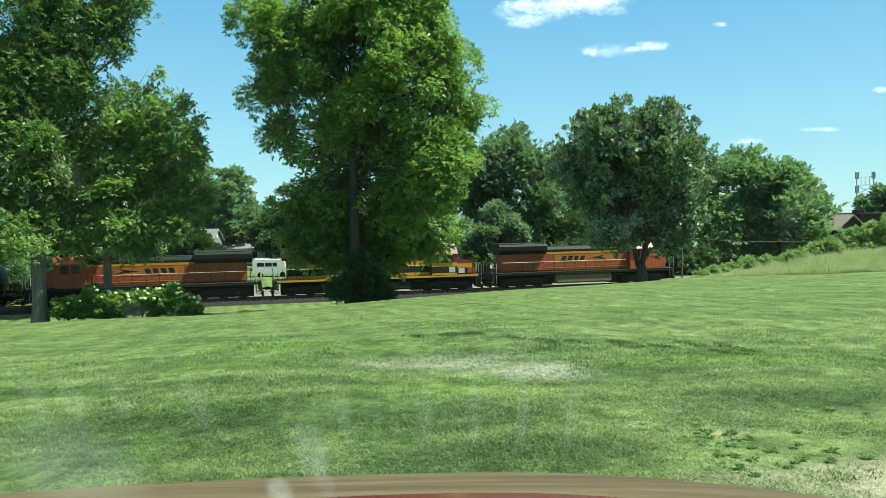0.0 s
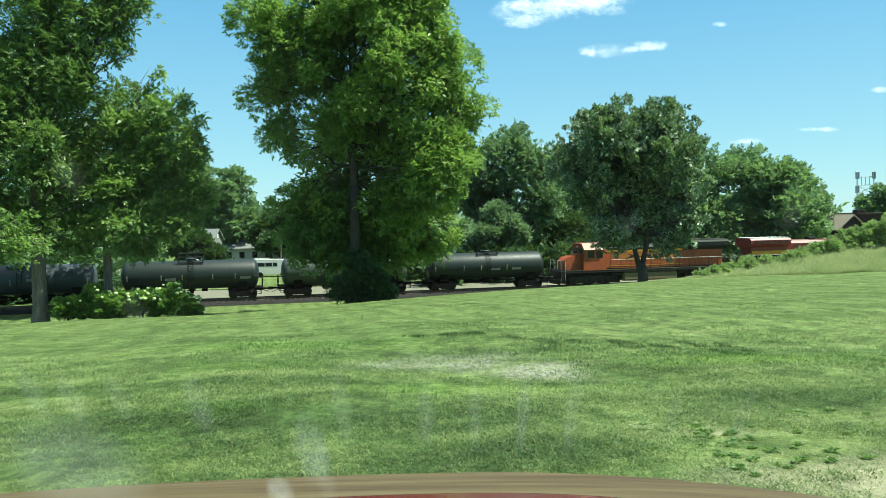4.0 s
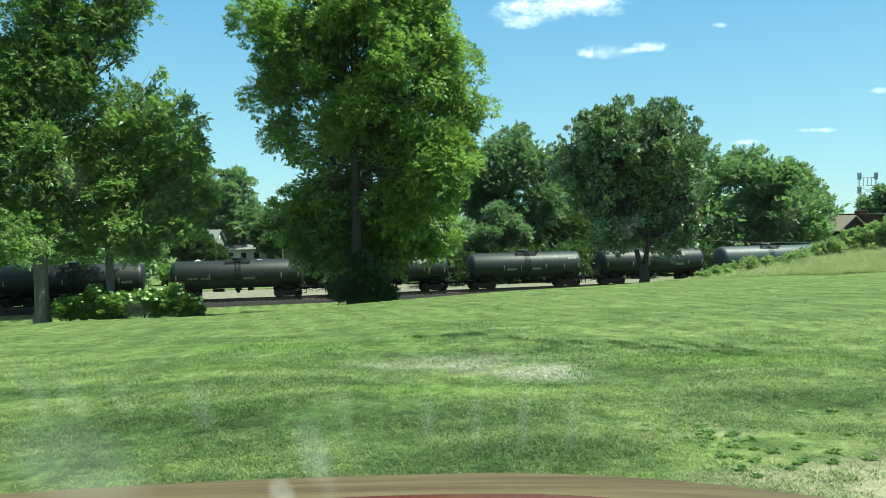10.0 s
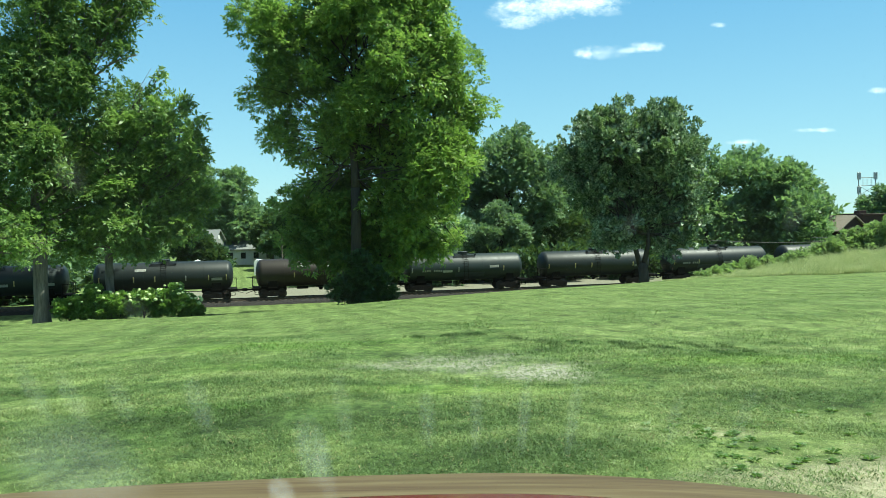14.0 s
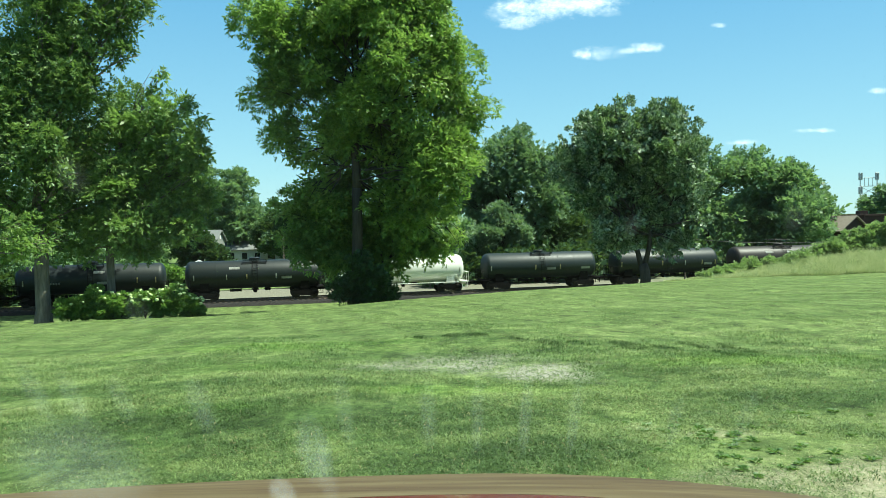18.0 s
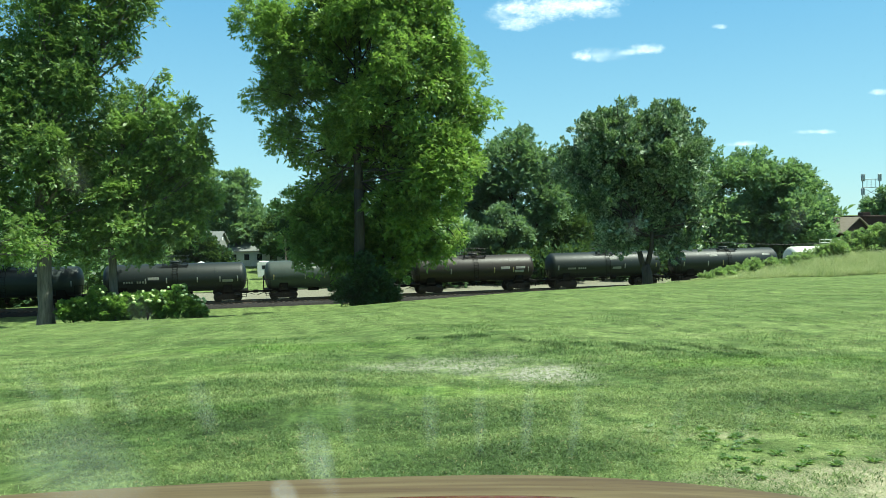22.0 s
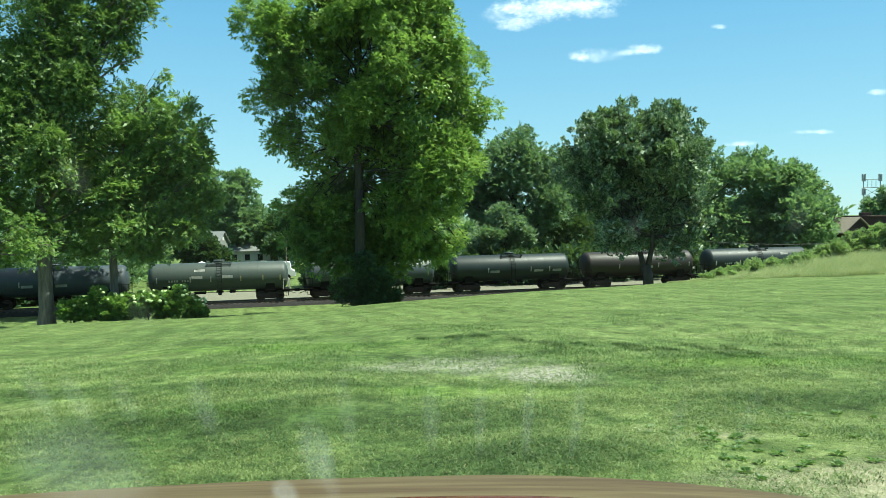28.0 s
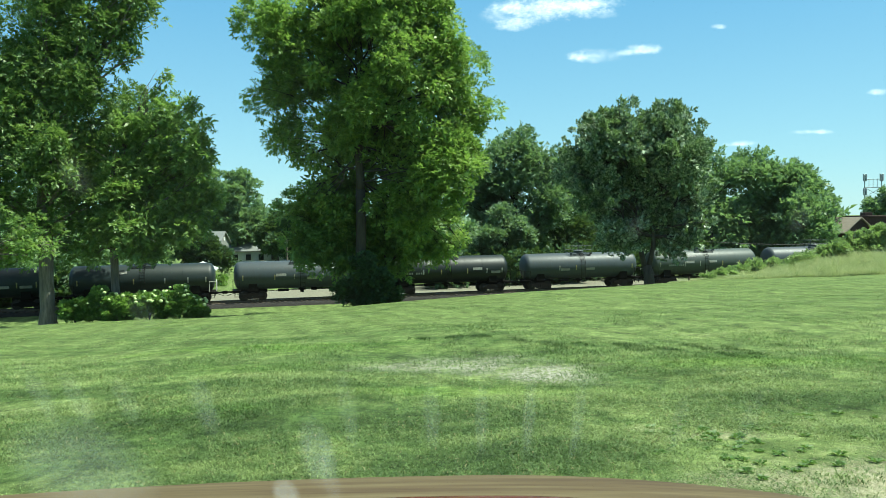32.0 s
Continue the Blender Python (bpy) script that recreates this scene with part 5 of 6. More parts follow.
def locomotive(scheme, label):
    """A six-axle diesel locomotive, cab towards +x."""
    loco = empty("locomotive")
    col = dict(orange=dict(hood=ORANGE, cab=ORANGE, nose=ORANGE, roof=ENGINE_GREEN, wing=ENGINE_GREEN, sill=ENGINE_BLACK, line=YELLOW, rail=ENGINE_BLACK, visor=ORANGE),
               belle=dict(hood=RED, cab=RED, nose=YELLOW, roof=RED, wing=RED, sill=YELLOW, line=YELLOW, rail=ENGINE_BLACK, visor=RED))[scheme]
    part("frame", boxes((-10.6, 10.6, -1.48, 1.48, 1.36, 1.58), (-10.65, -10.35, -1.48, 1.48, 0.75, 1.58), (10.35, 10.65, -1.48, 1.48, 0.75, 1.58), bevel=0.02), ENGINE_BLACK, loco)
    for y in (-1, 1):
        part("deck_stripe", boxes((-10.3, 10.3, min(y * 1.482, y * 1.50), max(y * 1.482, y * 1.50), 1.46 if scheme == "belle" else 1.61, 1.65)), col["line"] if scheme == "belle" else FUEL, loco)
    shared("walkway", "walkway", lambda: boxes((-10.5, 10.5, -1.48, 1.48, 1.585, 1.66)), ENGINE_BLACK, loco)
    shared("long_hood", "hood", hood_bm, col["hood"], loco)
    if scheme == "orange":
        bm = bmesh.new()
        section(bm, [(-0.955, 3.76), (0.955, 3.76), (0.955, 3.97), (0.67, 4.275), (-0.67, 4.275), (-0.955, 3.97)], -9.33, 5.29)
        part("hood_cap", bm, ENGINE_GREEN, loco, "black-green upper hood")
    shared("hood_roof", "hoodroof", lambda: boxes((-9.2, 5.25, -0.60, 0.60, 4.255, 4.33), bevel=0.02), col["roof"], loco)
    for y in (-1, 1):
        lo, hi = sorted((y * 0.925, y * 0.945))
        if scheme == "orange":
            part("roof_band", boxes((-9.2, 5.2, lo, hi, 3.74, 3.94)), ENGINE_BLACK, loco)
            part("hood_stripe", boxes((-4.3, 5.2, lo, hi, 3.50, 3.70)), YELLOW, loco)
            part("low_stripe", boxes((-4.3, 5.2, lo, hi, 1.97, 2.04)), YELLOW, loco)
            part("rear_panel", boxes((-9.2, -4.4, lo, hi, 1.80, 3.52)), ORANGE, loco)
            # the maker's mark as plain slanted bars and a wedge on an ochre field
            part("emblem_field", boxes((-3.4, 3.6, lo - 0.003, hi + 0.003, 2.55, 3.36)), OCHRE, loco)
            for k in range(4):
                bm = bmesh.new()
                prism(bm, [(-2.6 + k * 0.72, 2.75), (-2.1 + k * 0.72, 2.75), (-1.95 + k * 0.72, 3.22), (-2.45 + k * 0.72, 3.22)], lo - 0.006, hi + 0.006)
                part("emblem_bar", bm, ENGINE_BLACK, loco)
            bm = bmesh.new()
            prism(bm, [(0.6, 2.95), (2.6, 3.28), (2.1, 3.05), (2.9, 2.70), (1.9, 2.85)], lo - 0.006, hi + 0.006)
            part("emblem_wedge", bm, ENGINE_BLACK, loco)
        else:
            part("hood_stripe", boxes((-9.25, 5.25, lo, hi, 2.68, 3.16)), YELLOW, loco)
            part("low_panel", boxes((-9.25, 5.25, lo, hi, 1.80, 2.66)), ENGINE_BLACK, loco)
            part("low_stripe", boxes((-9.25, 5.25, lo - 0.004, hi + 0.004, 1.68, 2.00)), YELLOW, loco)
            # the owner's name as plain grey bars
            for x0, x1 in ((-5.2, -3.7), (-3.4, -2.5), (-2.2, -0.2)):
                part("lettering_bar", boxes((x0, x1, lo - 0.004, hi + 0.004, 2.24, 2.42)), LETTER_GREY, loco, "dull grey lettering bar")
            for x0, x1 in ((0.7, 1.9), (2.9, 3.6)):
                part("hood_window", boxes((x0, x1, lo - 0.008, hi + 0.008, 3.42, 3.92)), GLASS_DARK, loco)
            for k in range(7):
                part("louvre_panel", boxes((-3.6 + k * 1.25, -2.75 + k * 1.25, lo - 0.004, hi + 0.004, 3.40, 3.88)), ENGINE_RUST, loco)
        # engine-room doors
        for k in range(15):
            x = -4.1 + k * 0.62
            shared("hood_door", "door%d" % y, lambda: boxes((0.02, 0.58, min(y * 0.915, y * 0.935), max(y * 0.915, y * 0.935), 2.12, 3.46), bevel=0.006), col["hood"], loco, pose(x, 0, 0)) if scheme == "orange" else None
        shared("radiator_grille", "grille%d" % y, lambda: boxes(*[(-9.4 + j * 0.16, -9.32 + j * 0.16, min(y * 1.49, y * 1.515), max(y * 1.49, y * 1.515), 4.0, 4.36) for j in range(30)]), ENGINE_BLACK, loco)
    shared("radiator_cab", "wing", wing_bm, col["wing"], loco)
    shared("radiator_roof", "wingroof", lambda: boxes((-9.6, -7.2, -1.25, 1.25, 4.63, 4.70), (-7.0, -4.6, -1.25, 1.25, 4.63, 4.70), bevel=0.02), PALE if scheme == "belle" else ENGINE_BLACK, loco)
    shared("exhaust_stack", "stack", lambda: boxes((-1.2, -0.2, -0.4, 0.4, 4.33, 4.62), bevel=0.05), ENGINE_BLACK, loco)
    shared("brake_grid_box", "gridbox", lambda: boxes((2.4, 5.2, -0.93, 0.93, 4.10, 4.52), bevel=0.06), col["roof"], loco)
    shared("cab", "cab", cab_bm, col["cab"], loco)
    shared("cab_roof", "cabroof", lambda: boxes((5.25, 8.25, -1.08, 1.08, 4.47, 4.56), bevel=0.03), col["cab"], loco)
    if scheme == "belle":
        # pale block stands in for sunlight on the cab roof
        part("pale_roof_block", boxes((6.7, 8.0, -0.75, 0.75, 4.565, 4.86), bevel=0.1), PALE, loco, "pale block for the sunlit part of the cab roof")
    for y in (-1, 1):
        lo, hi = sorted((y * 1.485, y * 1.512))
        for x in (5.75, 6.75):
            w = shared("side_window", "sidewin%d" % y, lambda: boxes((0, 0.75, lo, hi, 2.95, 3.72)), GLASS_DARK, loco, pose(x, 0, 0))
        bm = bmesh.new()
        section(bm, [(y * 1.06, 4.47), (y * 1.52, 3.96), (y * 1.75, 3.86), (y * 1.1, 4.54)], 5.5, 8.05)
        part("sun_visor", bm, col["visor"], loco)
        shared("windscreen", "screen%d" % y, lambda: boxes((8.0, 8.03, min(y * 0.2, y * 1.3), max(y * 0.2, y * 1.3), 3.45, 4.0)), GLASS_DARK, loco)
    nose = shared("nose", "nose", nose_bm, RED if scheme == "belle" else col["nose"], loco)
    if scheme == "belle":
        for y in (-1, 1):
            lo, hi = sorted((y * 1.502, y * 1.508))
            part("cab_stripe", boxes((5.32, 7.98, lo, hi, 2.55, 2.93)), YELLOW, loco)
            part("cab_panel", boxes((5.32, 7.98, lo, hi, 1.68, 2.53)), ENGINE_BLACK, loco)
            part("cab_low_stripe", boxes((5.32, 7.98, lo - 0.004, hi + 0.004, 1.67, 1.86)), YELLOW, loco)
            part("white_panel", boxes((7.15, 7.80, lo - 0.004, hi + 0.004, 1.92, 2.50)), RAILWHITE, loco)
            lo, hi = sorted((y * 0.982, y * 0.992))
            part("nose_stripe", boxes((8.05, 9.75, lo, hi, 2.35, 2.78)), YELLOW, loco)
            part("white_panel", boxes((8.30, 8.95, lo - 0.004, hi + 0.004, 1.78, 2.31)), RAILWHITE, loco)
            part("nose_block", boxes((9.30, 9.78, lo - 0.004, hi + 0.004, 1.80, 2.33)), ORANGE, loco)
            part("nose_panel", boxes((8.05, 9.80, lo, hi, 1.70, 2.33)), ENGINE_BLACK, loco)
        part("front_panel", boxes((10.00, 10.07, -0.85, 0.85, 1.75, 2.35)), YELLOW, loco)
    shared("headlight", "headlight", lambda: boxes((8.03, 8.12, -0.22, 0.22, 4.08, 4.28), bevel=0.03), RAILWHITE, loco)
    # plain dark boxes added to hide the bright road behind the trucks
    part("underframe", boxes((-9.9, -3.5, -0.6, 0.6, 0.16, 1.36), (3.3, 9.9, -0.6, 0.6, 0.16, 1.36), (-3.6, 3.4, -0.9, 0.9, 0.5, 1.36)), ENGINE_BLACK, loco)
    for y in (-1.22, 1.22):
        for x in (-4.3, 3.9):
            bm = bmesh.new()
            rod(bm, (x - 0.4, y, 1.15), (x + 0.8, y, 1.15), 0.17, 0.17, 10)
            part("air_reservoir", soft_shade(bm), ENGINE_BLACK, loco)
    part("fuel_tank", boxes((-3.4, 3.2, -1.35, 1.35, 0.32, 1.34), bevel=0.16), FUEL if scheme == "orange" else ENGINE_BLACK, loco, "dusty tan fuel tank" if scheme == "orange" else "")
    for x in (-7.0, 7.0):
        t = empty("truck")
        t.parent = loco
        t.matrix_basis = pose(x, 0, 0)
        shared("truck_frame", "etruck", engine_truck_bm, ENGINE_BLACK, t)
        for dx in (-1.9, 0, 1.9):
            shared("wheelset", "ewheel", lambda: wheel_bm(0.52), WHEEL, t, pose(dx, 0, 0.52))
    for turn in (0, 180):
        r = pose(0, 0, 0, 0, 0, turn)
        shared("coupler", "coupler", coupler_bm, ENGINE_BLACK, loco, r @ pose(10.45, 0, 0))
        shared("plow", "plow", lambda: boxes((10.62, 10.85, -1.4, 1.4, 0.18, 0.72), bevel=0.06), ENGINE_BLACK, loco, r)
        for side in (1, -1):
            mm = r @ Matrix.Diagonal((1, side, 1, 1))
            shared("steps", "steps%d" % side, (lambda: mirrored(steps_bm(), side)), ENGINE_BLACK, loco, r)
            shared("grab_rail", "crail%d" % side, (lambda: mirrored(corner_rail_bm(), side)), RAILWHITE, loco, r)
    for y in (-1.44, 1.44):
        for k in range(13):
            shared("stanchion", "stanchion", lambda: tube([(0, 0, 1.66), (0, 0, 2.70)], 0.020), col["rail"], loco, pose(-9.6 + k * 1.2, y, 0))
        shared("hand_rail", "longrail", lambda: tube([(-9.6, 0, 2.70), (4.8, 0, 2.70)], 0.022), RAILWHITE, loco, pose(0, y, 0))
    return tagged(loco, label, "locomotive", "locomotives of the train")


def mirrored(bm, side):
    if side < 0:
        bmesh.ops.scale(bm, vec=(1, -1, 1), verts=bm.verts)
        bmesh.ops.reverse_faces(bm, faces=bm.faces)
    return bm


ENGINE_RUST = paint("engine_dull_maroon", (0.085, 0.024, 0.014), 0.55, dirt=0.4, dirt_col=(0.05, 0.03, 0.025))
TRAIN.append((locomotive("orange", "orange diesel locomotive with black roof and yellow stripes, cab leading"), 0.75, False))
TRAIN.append((locomotive("belle", "red, yellow and black diesel locomotive, cab leading"), -0.75, False))
TRAIN.append((locomotive("orange", "orange diesel locomotive running backwards, cab next to tank cars"), -2.25, True))
# ---------------------------------------------------------------- houses beyond the track
SIDING = paint("white_siding", (0.66, 0.67, 0.64), 0.7, dirt=0.12)
SHINGLE = paint("grey_shingles", (0.20, 0.215, 0.21), 0.9, dirt=0.3, scale=4, streak=False)
# siding darkened for a house wall in shade, not in use
SIDING_DEEP_SHADE = paint("deep_shaded_siding", (0.075, 0.085, 0.075), 0.8, dirt=0.3)
SHINGLE_PALE = paint("pale_metal_roof", (0.46, 0.49, 0.47), 0.5, dirt=0.2)
# red brick darkened: the walls' shadow side is in the base colour
BRICK_SHADED = paint("shaded_red_brick", (0.050, 0.028, 0.023), 0.85, dirt=0.35, scale=3, dirt_col=(0.025, 0.018, 0.016))
ROOF_BROWN = paint("brown_shingles", (0.27, 0.235, 0.19), 0.9, dirt=0.4, scale=3, streak=False)
# white siding greyed: the walls' shade is in the colour
SIDING_SHADED = paint("shaded_siding", (0.26, 0.28, 0.26), 0.8, dirt=0.3)
TRIM = paint("white_trim", (0.72, 0.72, 0.70), 0.6, dirt=0.1)


def gable_house(name, label, x, y, turn, w, d, wall_h, peak, wall, roof, windows=3, category="house", lift=0.0, vent=True):
    """A gabled building; ridge along its own x. Walls, roof sheets, windows, door."""
    z = gz(x, y) + lift
    h = empty(name, Matrix.Translation((x, y, z)) @ Matrix.Rotation(radians(turn), 4, "Z"))
    bm = bmesh.new()
    section(bm, [(-d / 2, -0.6), (d / 2, -0.6), (d / 2, wall_h), (0, peak), (-d / 2, wall_h)], -w / 2, w / 2)
    part("wall", bm, wall, h)
    for s in (-1, 1):
        bm = bmesh.new()
        ov = 0.4
        k = (peak - wall_h) / (d / 2)
        section(bm, [(0, peak + 0.02), (s * (d / 2 + ov), wall_h - ov * k + 0.02), (s * (d / 2 + ov), wall_h - ov * k + 0.16), (0, peak + 0.18)], -w / 2 - 0.35, w / 2 + 0.35)
        part("roof", bm, roof, h)
    for i in range(windows):
        wx = -w / 2 + w * (i + 0.5) / windows
        o = part("window", boxes((wx - 0.5, wx + 0.5, -d / 2 - 0.05, -d / 2 - 0.01, wall_h * 0.35, wall_h * 0.8)), TRIM, h)
        part("pane", boxes((wx - 0.42, wx + 0.42, -d / 2 - 0.07, -d / 2 - 0.052, wall_h * 0.38, wall_h * 0.77)), GLASS_DARK, o)
    if vent:
        part("gable_vent", boxes((w / 2 + 0.01, w / 2 + 0.05, -0.3, 0.3, wall_h + 0.2, wall_h + 0.8)), TRIM, h)
    return tagged(h, label, category)


gable_house("garage", "low white garage with a pale metal roof", -32.7, 107, -78, 5.0, 3.3, 1.8, 2.55, SIDING_SHADED, SHINGLE_PALE, 1, "garage")
gable_house("house", "white one-storey house with a grey shingle roof", -31.8, 140, 4, 10.6, 7.0, 2.6, 4.3, SIDING, SHINGLE, 5)
gable_house("house", "tall gabled house with a grey roof half hidden by trees", -38.1, 131, -6, 3.9, 3.8, 4.4, 5.9, SIDING_SHADED, SHINGLE, 2)
gable_house("brown_building", "low brown building with a shingle roof above the bank", 56.7, 117.4, -70, 5.4, 5.2, 5.1 - gz(56.7, 117.4), 6.95 - gz(56.7, 117.4), BRICK_SHADED, ROOF_BROWN, 2, "building", vent=False)


def flat_block():
    x, y = 67.0, 124.0
    z = gz(x, y)
    h = empty("brick_building", Matrix.Translation((x, y, z)))
    part("wall", boxes((-5.5, 9, -4, 4, -0.8, 5.2)), BRICK_SHADED, h)
    part("parapet", boxes((-5.6, 9.1, -4.1, 4.1, 5.2, 5.5), bevel=0.04), BRICK_SHADED, h)
    part("chimney", boxes((-4.6, -3.4, -1, 0.4, 5.2, 6.0), bevel=0.03), BRICK_SHADED, h)
    for i in range(4):
        o = part("window", boxes((-4.0 + i * 3.2, -2.8 + i * 3.2, -4.06, -4.01, 2.2, 3.8)), TRIM, h)
        part("pane", boxes((-3.9 + i * 3.2, -2.9 + i * 3.2, -4.08, -4.062, 2.3, 3.7)), GLASS_DARK, o)
    tagged(h, "red brick building with a flat roof, shade in its dark colour", "building")


flat_block()


def tower():
    """A small antenna frame: two masts, cross bars, panels."""
    x, y = 88.0, 170.0
    z = gz(x, y)
    t = empty("antenna_tower", Matrix.Translation((x, y, z)))
    top = 15.6 - z
    for px in (-1.75, 1.75):
        bm = bmesh.new()
        rod(bm, (px, 0, 0), (px, 0, top), 0.13, 0.10, 8)
        part("mast", bm, GALV, t)
    for zz in (top - 0.9, top - 2.6, top - 4.6):
        bm = bmesh.new()
        rod(bm, (-1.75, 0, zz), (1.75, 0, zz), 0.07, 0.07, 6)
        part("cross_bar", bm, GALV, t)
    bm = bmesh.new()
    rod(bm, (-1.75, 0, top - 4.6), (1.75, 0, top - 2.6), 0.05, 0.05, 6)
    rod(bm, (1.75, 0, top - 4.6), (-1.75, 0, top - 2.6), 0.05, 0.05, 6)
    part("brace", bm, GALV, t)
    for px in (-0.85, 0.0, 0.85):
        bm = bmesh.new()
        rod(bm, (px, 0, top - 2.6), (px, 0, top - 0.9), 0.05, 0.05, 6)
        part("upright", bm, GALV, t)
    for px in (-1.95, -1.45, 1.5, 1.95):
        for dz in (0.0, 2.9):
            part("antenna_panel", boxes((px - 0.14, px + 0.14, -0.2, 0.1, top - 1.3 - dz, top + 0.2 - dz), bevel=0.04), GALV, t)
    tagged(t, "grey steel antenna frame with panel aerials above trees", "tower")


GALV = paint("galvanised_steel", (0.42, 0.45, 0.46), 0.5, 0.3, dirt=0.2)
GALV_DARK = paint("grey_panels", (0.20, 0.22, 0.23), 0.6, dirt=0.2)
tower()
tree("broadleaf_tree", "round tree in front of an antenna frame", (84.5, 158), [(0, 2.6, 2.4), (2.4, 2.9, 2.2), (-2.2, 2.0, 1.8), (4.8, 3.0, 2.4), (-3.6, 0.9, 1.4), (1.0, 0.6, 2.2), (-1.6, 0.0, 1.8), (3.8, 0.4, 2.2), (6.4, 1.6, 2.0)], 0.3, 3.0, 16000, 0.6, SILVER, BARK, 61, ratio=0.6, droop=0.0, foot=7.6)


def utility_line():
    WOOD = paint("weathered_pole", (0.13, 0.105, 0.085), 0.9, dirt=0.3)
    for x, y in ((29.0, 99.0), (64.0, 109.0), (-22.3, 112.0)):
        z = gz(x, y)
        p = empty("utility_pole", Matrix.Translation((x, y, z)))
        bm = bmesh.new()
        rod(bm, (0, 0, -0.2), (0, 0, 5.2 - z), 0.12, 0.09, 10)
        part("pole", bm, WOOD, p)
        part("cross_arm", boxes((-0.05, 0.05, -0.9, 0.9, 4.6 - z, 4.72 - z)), WOOD, p)
        tagged(p, "short weathered wooden utility pole beside the track", "utility pole")
    for dy in (-0.8, 0.8):
        pts = [(29 + 35 * t, 99 + 10 * t + dy, 4.7 - 0.9 * 4 * t * (1 - t)) for t in [i / 12 for i in range(13)]]
        bm = tube(pts, 0.025, 5)
        me = bpy.data.meshes.new("overhead_wire")
        bm.to_mesh(me)
        bm.free()
        me.materials.append(ENGINE_BLACK)
        tagged(new("overhead_wire", me), "thin dark overhead wire between poles", "wire", "overhead wires")


utility_line()


def white_van():
    """A tall white camper van parked by the houses."""
    x, y = -23.6, 112.0
    van = empty("parked_van", Matrix.Translation((x, y, gz(x, y))) @ Matrix.Rotation(radians(8), 4, "Z"))
    bm = bmesh.new()
    prism(bm, [(-2.5, 0.35), (2.5, 0.35), (2.55, 1.05), (1.9, 1.35), (1.75, 2.35), (-2.3, 2.5), (-2.55, 2.2)], -0.9, 0.9)
    bmesh.ops.bevel(bm, geom=list(bm.edges), offset=0.07, segments=2, affect="EDGES", clamp_overlap=True)
    part("body", soft_shade(bm, 40), TRIM, van)
    for x0, x1 in ((-1.9, -0.9), (-0.8, 0.1), (0.2, 0.8)):
        for y0 in (-0.915, 0.905):
            part("window", boxes((x0, x1, y0, y0 + 0.01, 1.45, 1.95)), GLASS_DARK, van)
    for wx in (-1.5, 1.5):
        for wy in (-0.8, 0.8):
            bm = bmesh.new()
            rod(bm, (wx, wy - 0.12, 0.34), (wx, wy + 0.12, 0.34), 0.34, 0.34, 18)
            part("wheel", bm, RUNNING, van)
    tagged(van, "tall white camper van parked beside the houses", "van")


white_van()


# ---------------------------------------------------------------- weeds on the bank
def tall_grass_material():
    m, nt, b = node_material("seeding_grass")
    r = nt.nodes.new("ShaderNodeNewGeometry").outputs["Random Per Island"]
    f = calc(nt, "ADD", calc(nt, "MULTIPLY", r, 0.6), calc(nt, "MULTIPLY", noise_tex(nt, 0.5, 4, 0.6), 0.5))
    col = ramp(nt, f, [(0.2, (0.17, 0.25, 0.08)), (0.5, (0.36, 0.43, 0.18)), (0.85, (0.56, 0.58, 0.31))])
    nt.links.new(col, b.inputs["Base Color"])
    b.inputs["Roughness"].default_value = 0.6
    tr = nt.nodes.new("ShaderNodeBsdfTranslucent")
    nt.links.new(col, tr.inputs[0])
    mx = nt.nodes.new("ShaderNodeMixShader")
    mx.inputs[0].default_value = 0.4
    nt.links.new(b.outputs[0], mx.inputs[1])
    nt.links.new(tr.outputs[0], mx.inputs[2])
    nt.links.new(mx.outputs[0], nt.nodes["Material Output"].inputs[0])
    return m


def tall_grass():
    rng = np.random.default_rng(77)
    n = 110000
    x = rng.uniform(18.5, 52, n)
    ye, ze = lawn_edge(x)
    y = ye - 0.1 + rng.uniform(0, 1, n) ** 1.2 * (0.8 + 8.0 * sstep(20, 25, x))
    clump = 0.72 + 0.26 * np.sin(x * 1.3 + 1.5 * np.sin(y * 1.3)) + 0.22 * np.sin(x * 3.7 - y * 1.9) + 0.12 * np.sin(x * 9.1 + y * 4.0)
    h = rng.uniform(0.35, 1.0, n) * clump * (0.12 + 0.88 * sstep(19, 36, x))
    v, f = spikes(x, y, h, rng.uniform(0.014, 0.036, n), 1.5, rng)
    me = mesh_from_arrays("tall_grass", v, f, [tall_grass_material()])
    tagged(new("tall_grass", me), "tall uncut grass on the bank above the track", "grass", kind="stuff")


tall_grass()
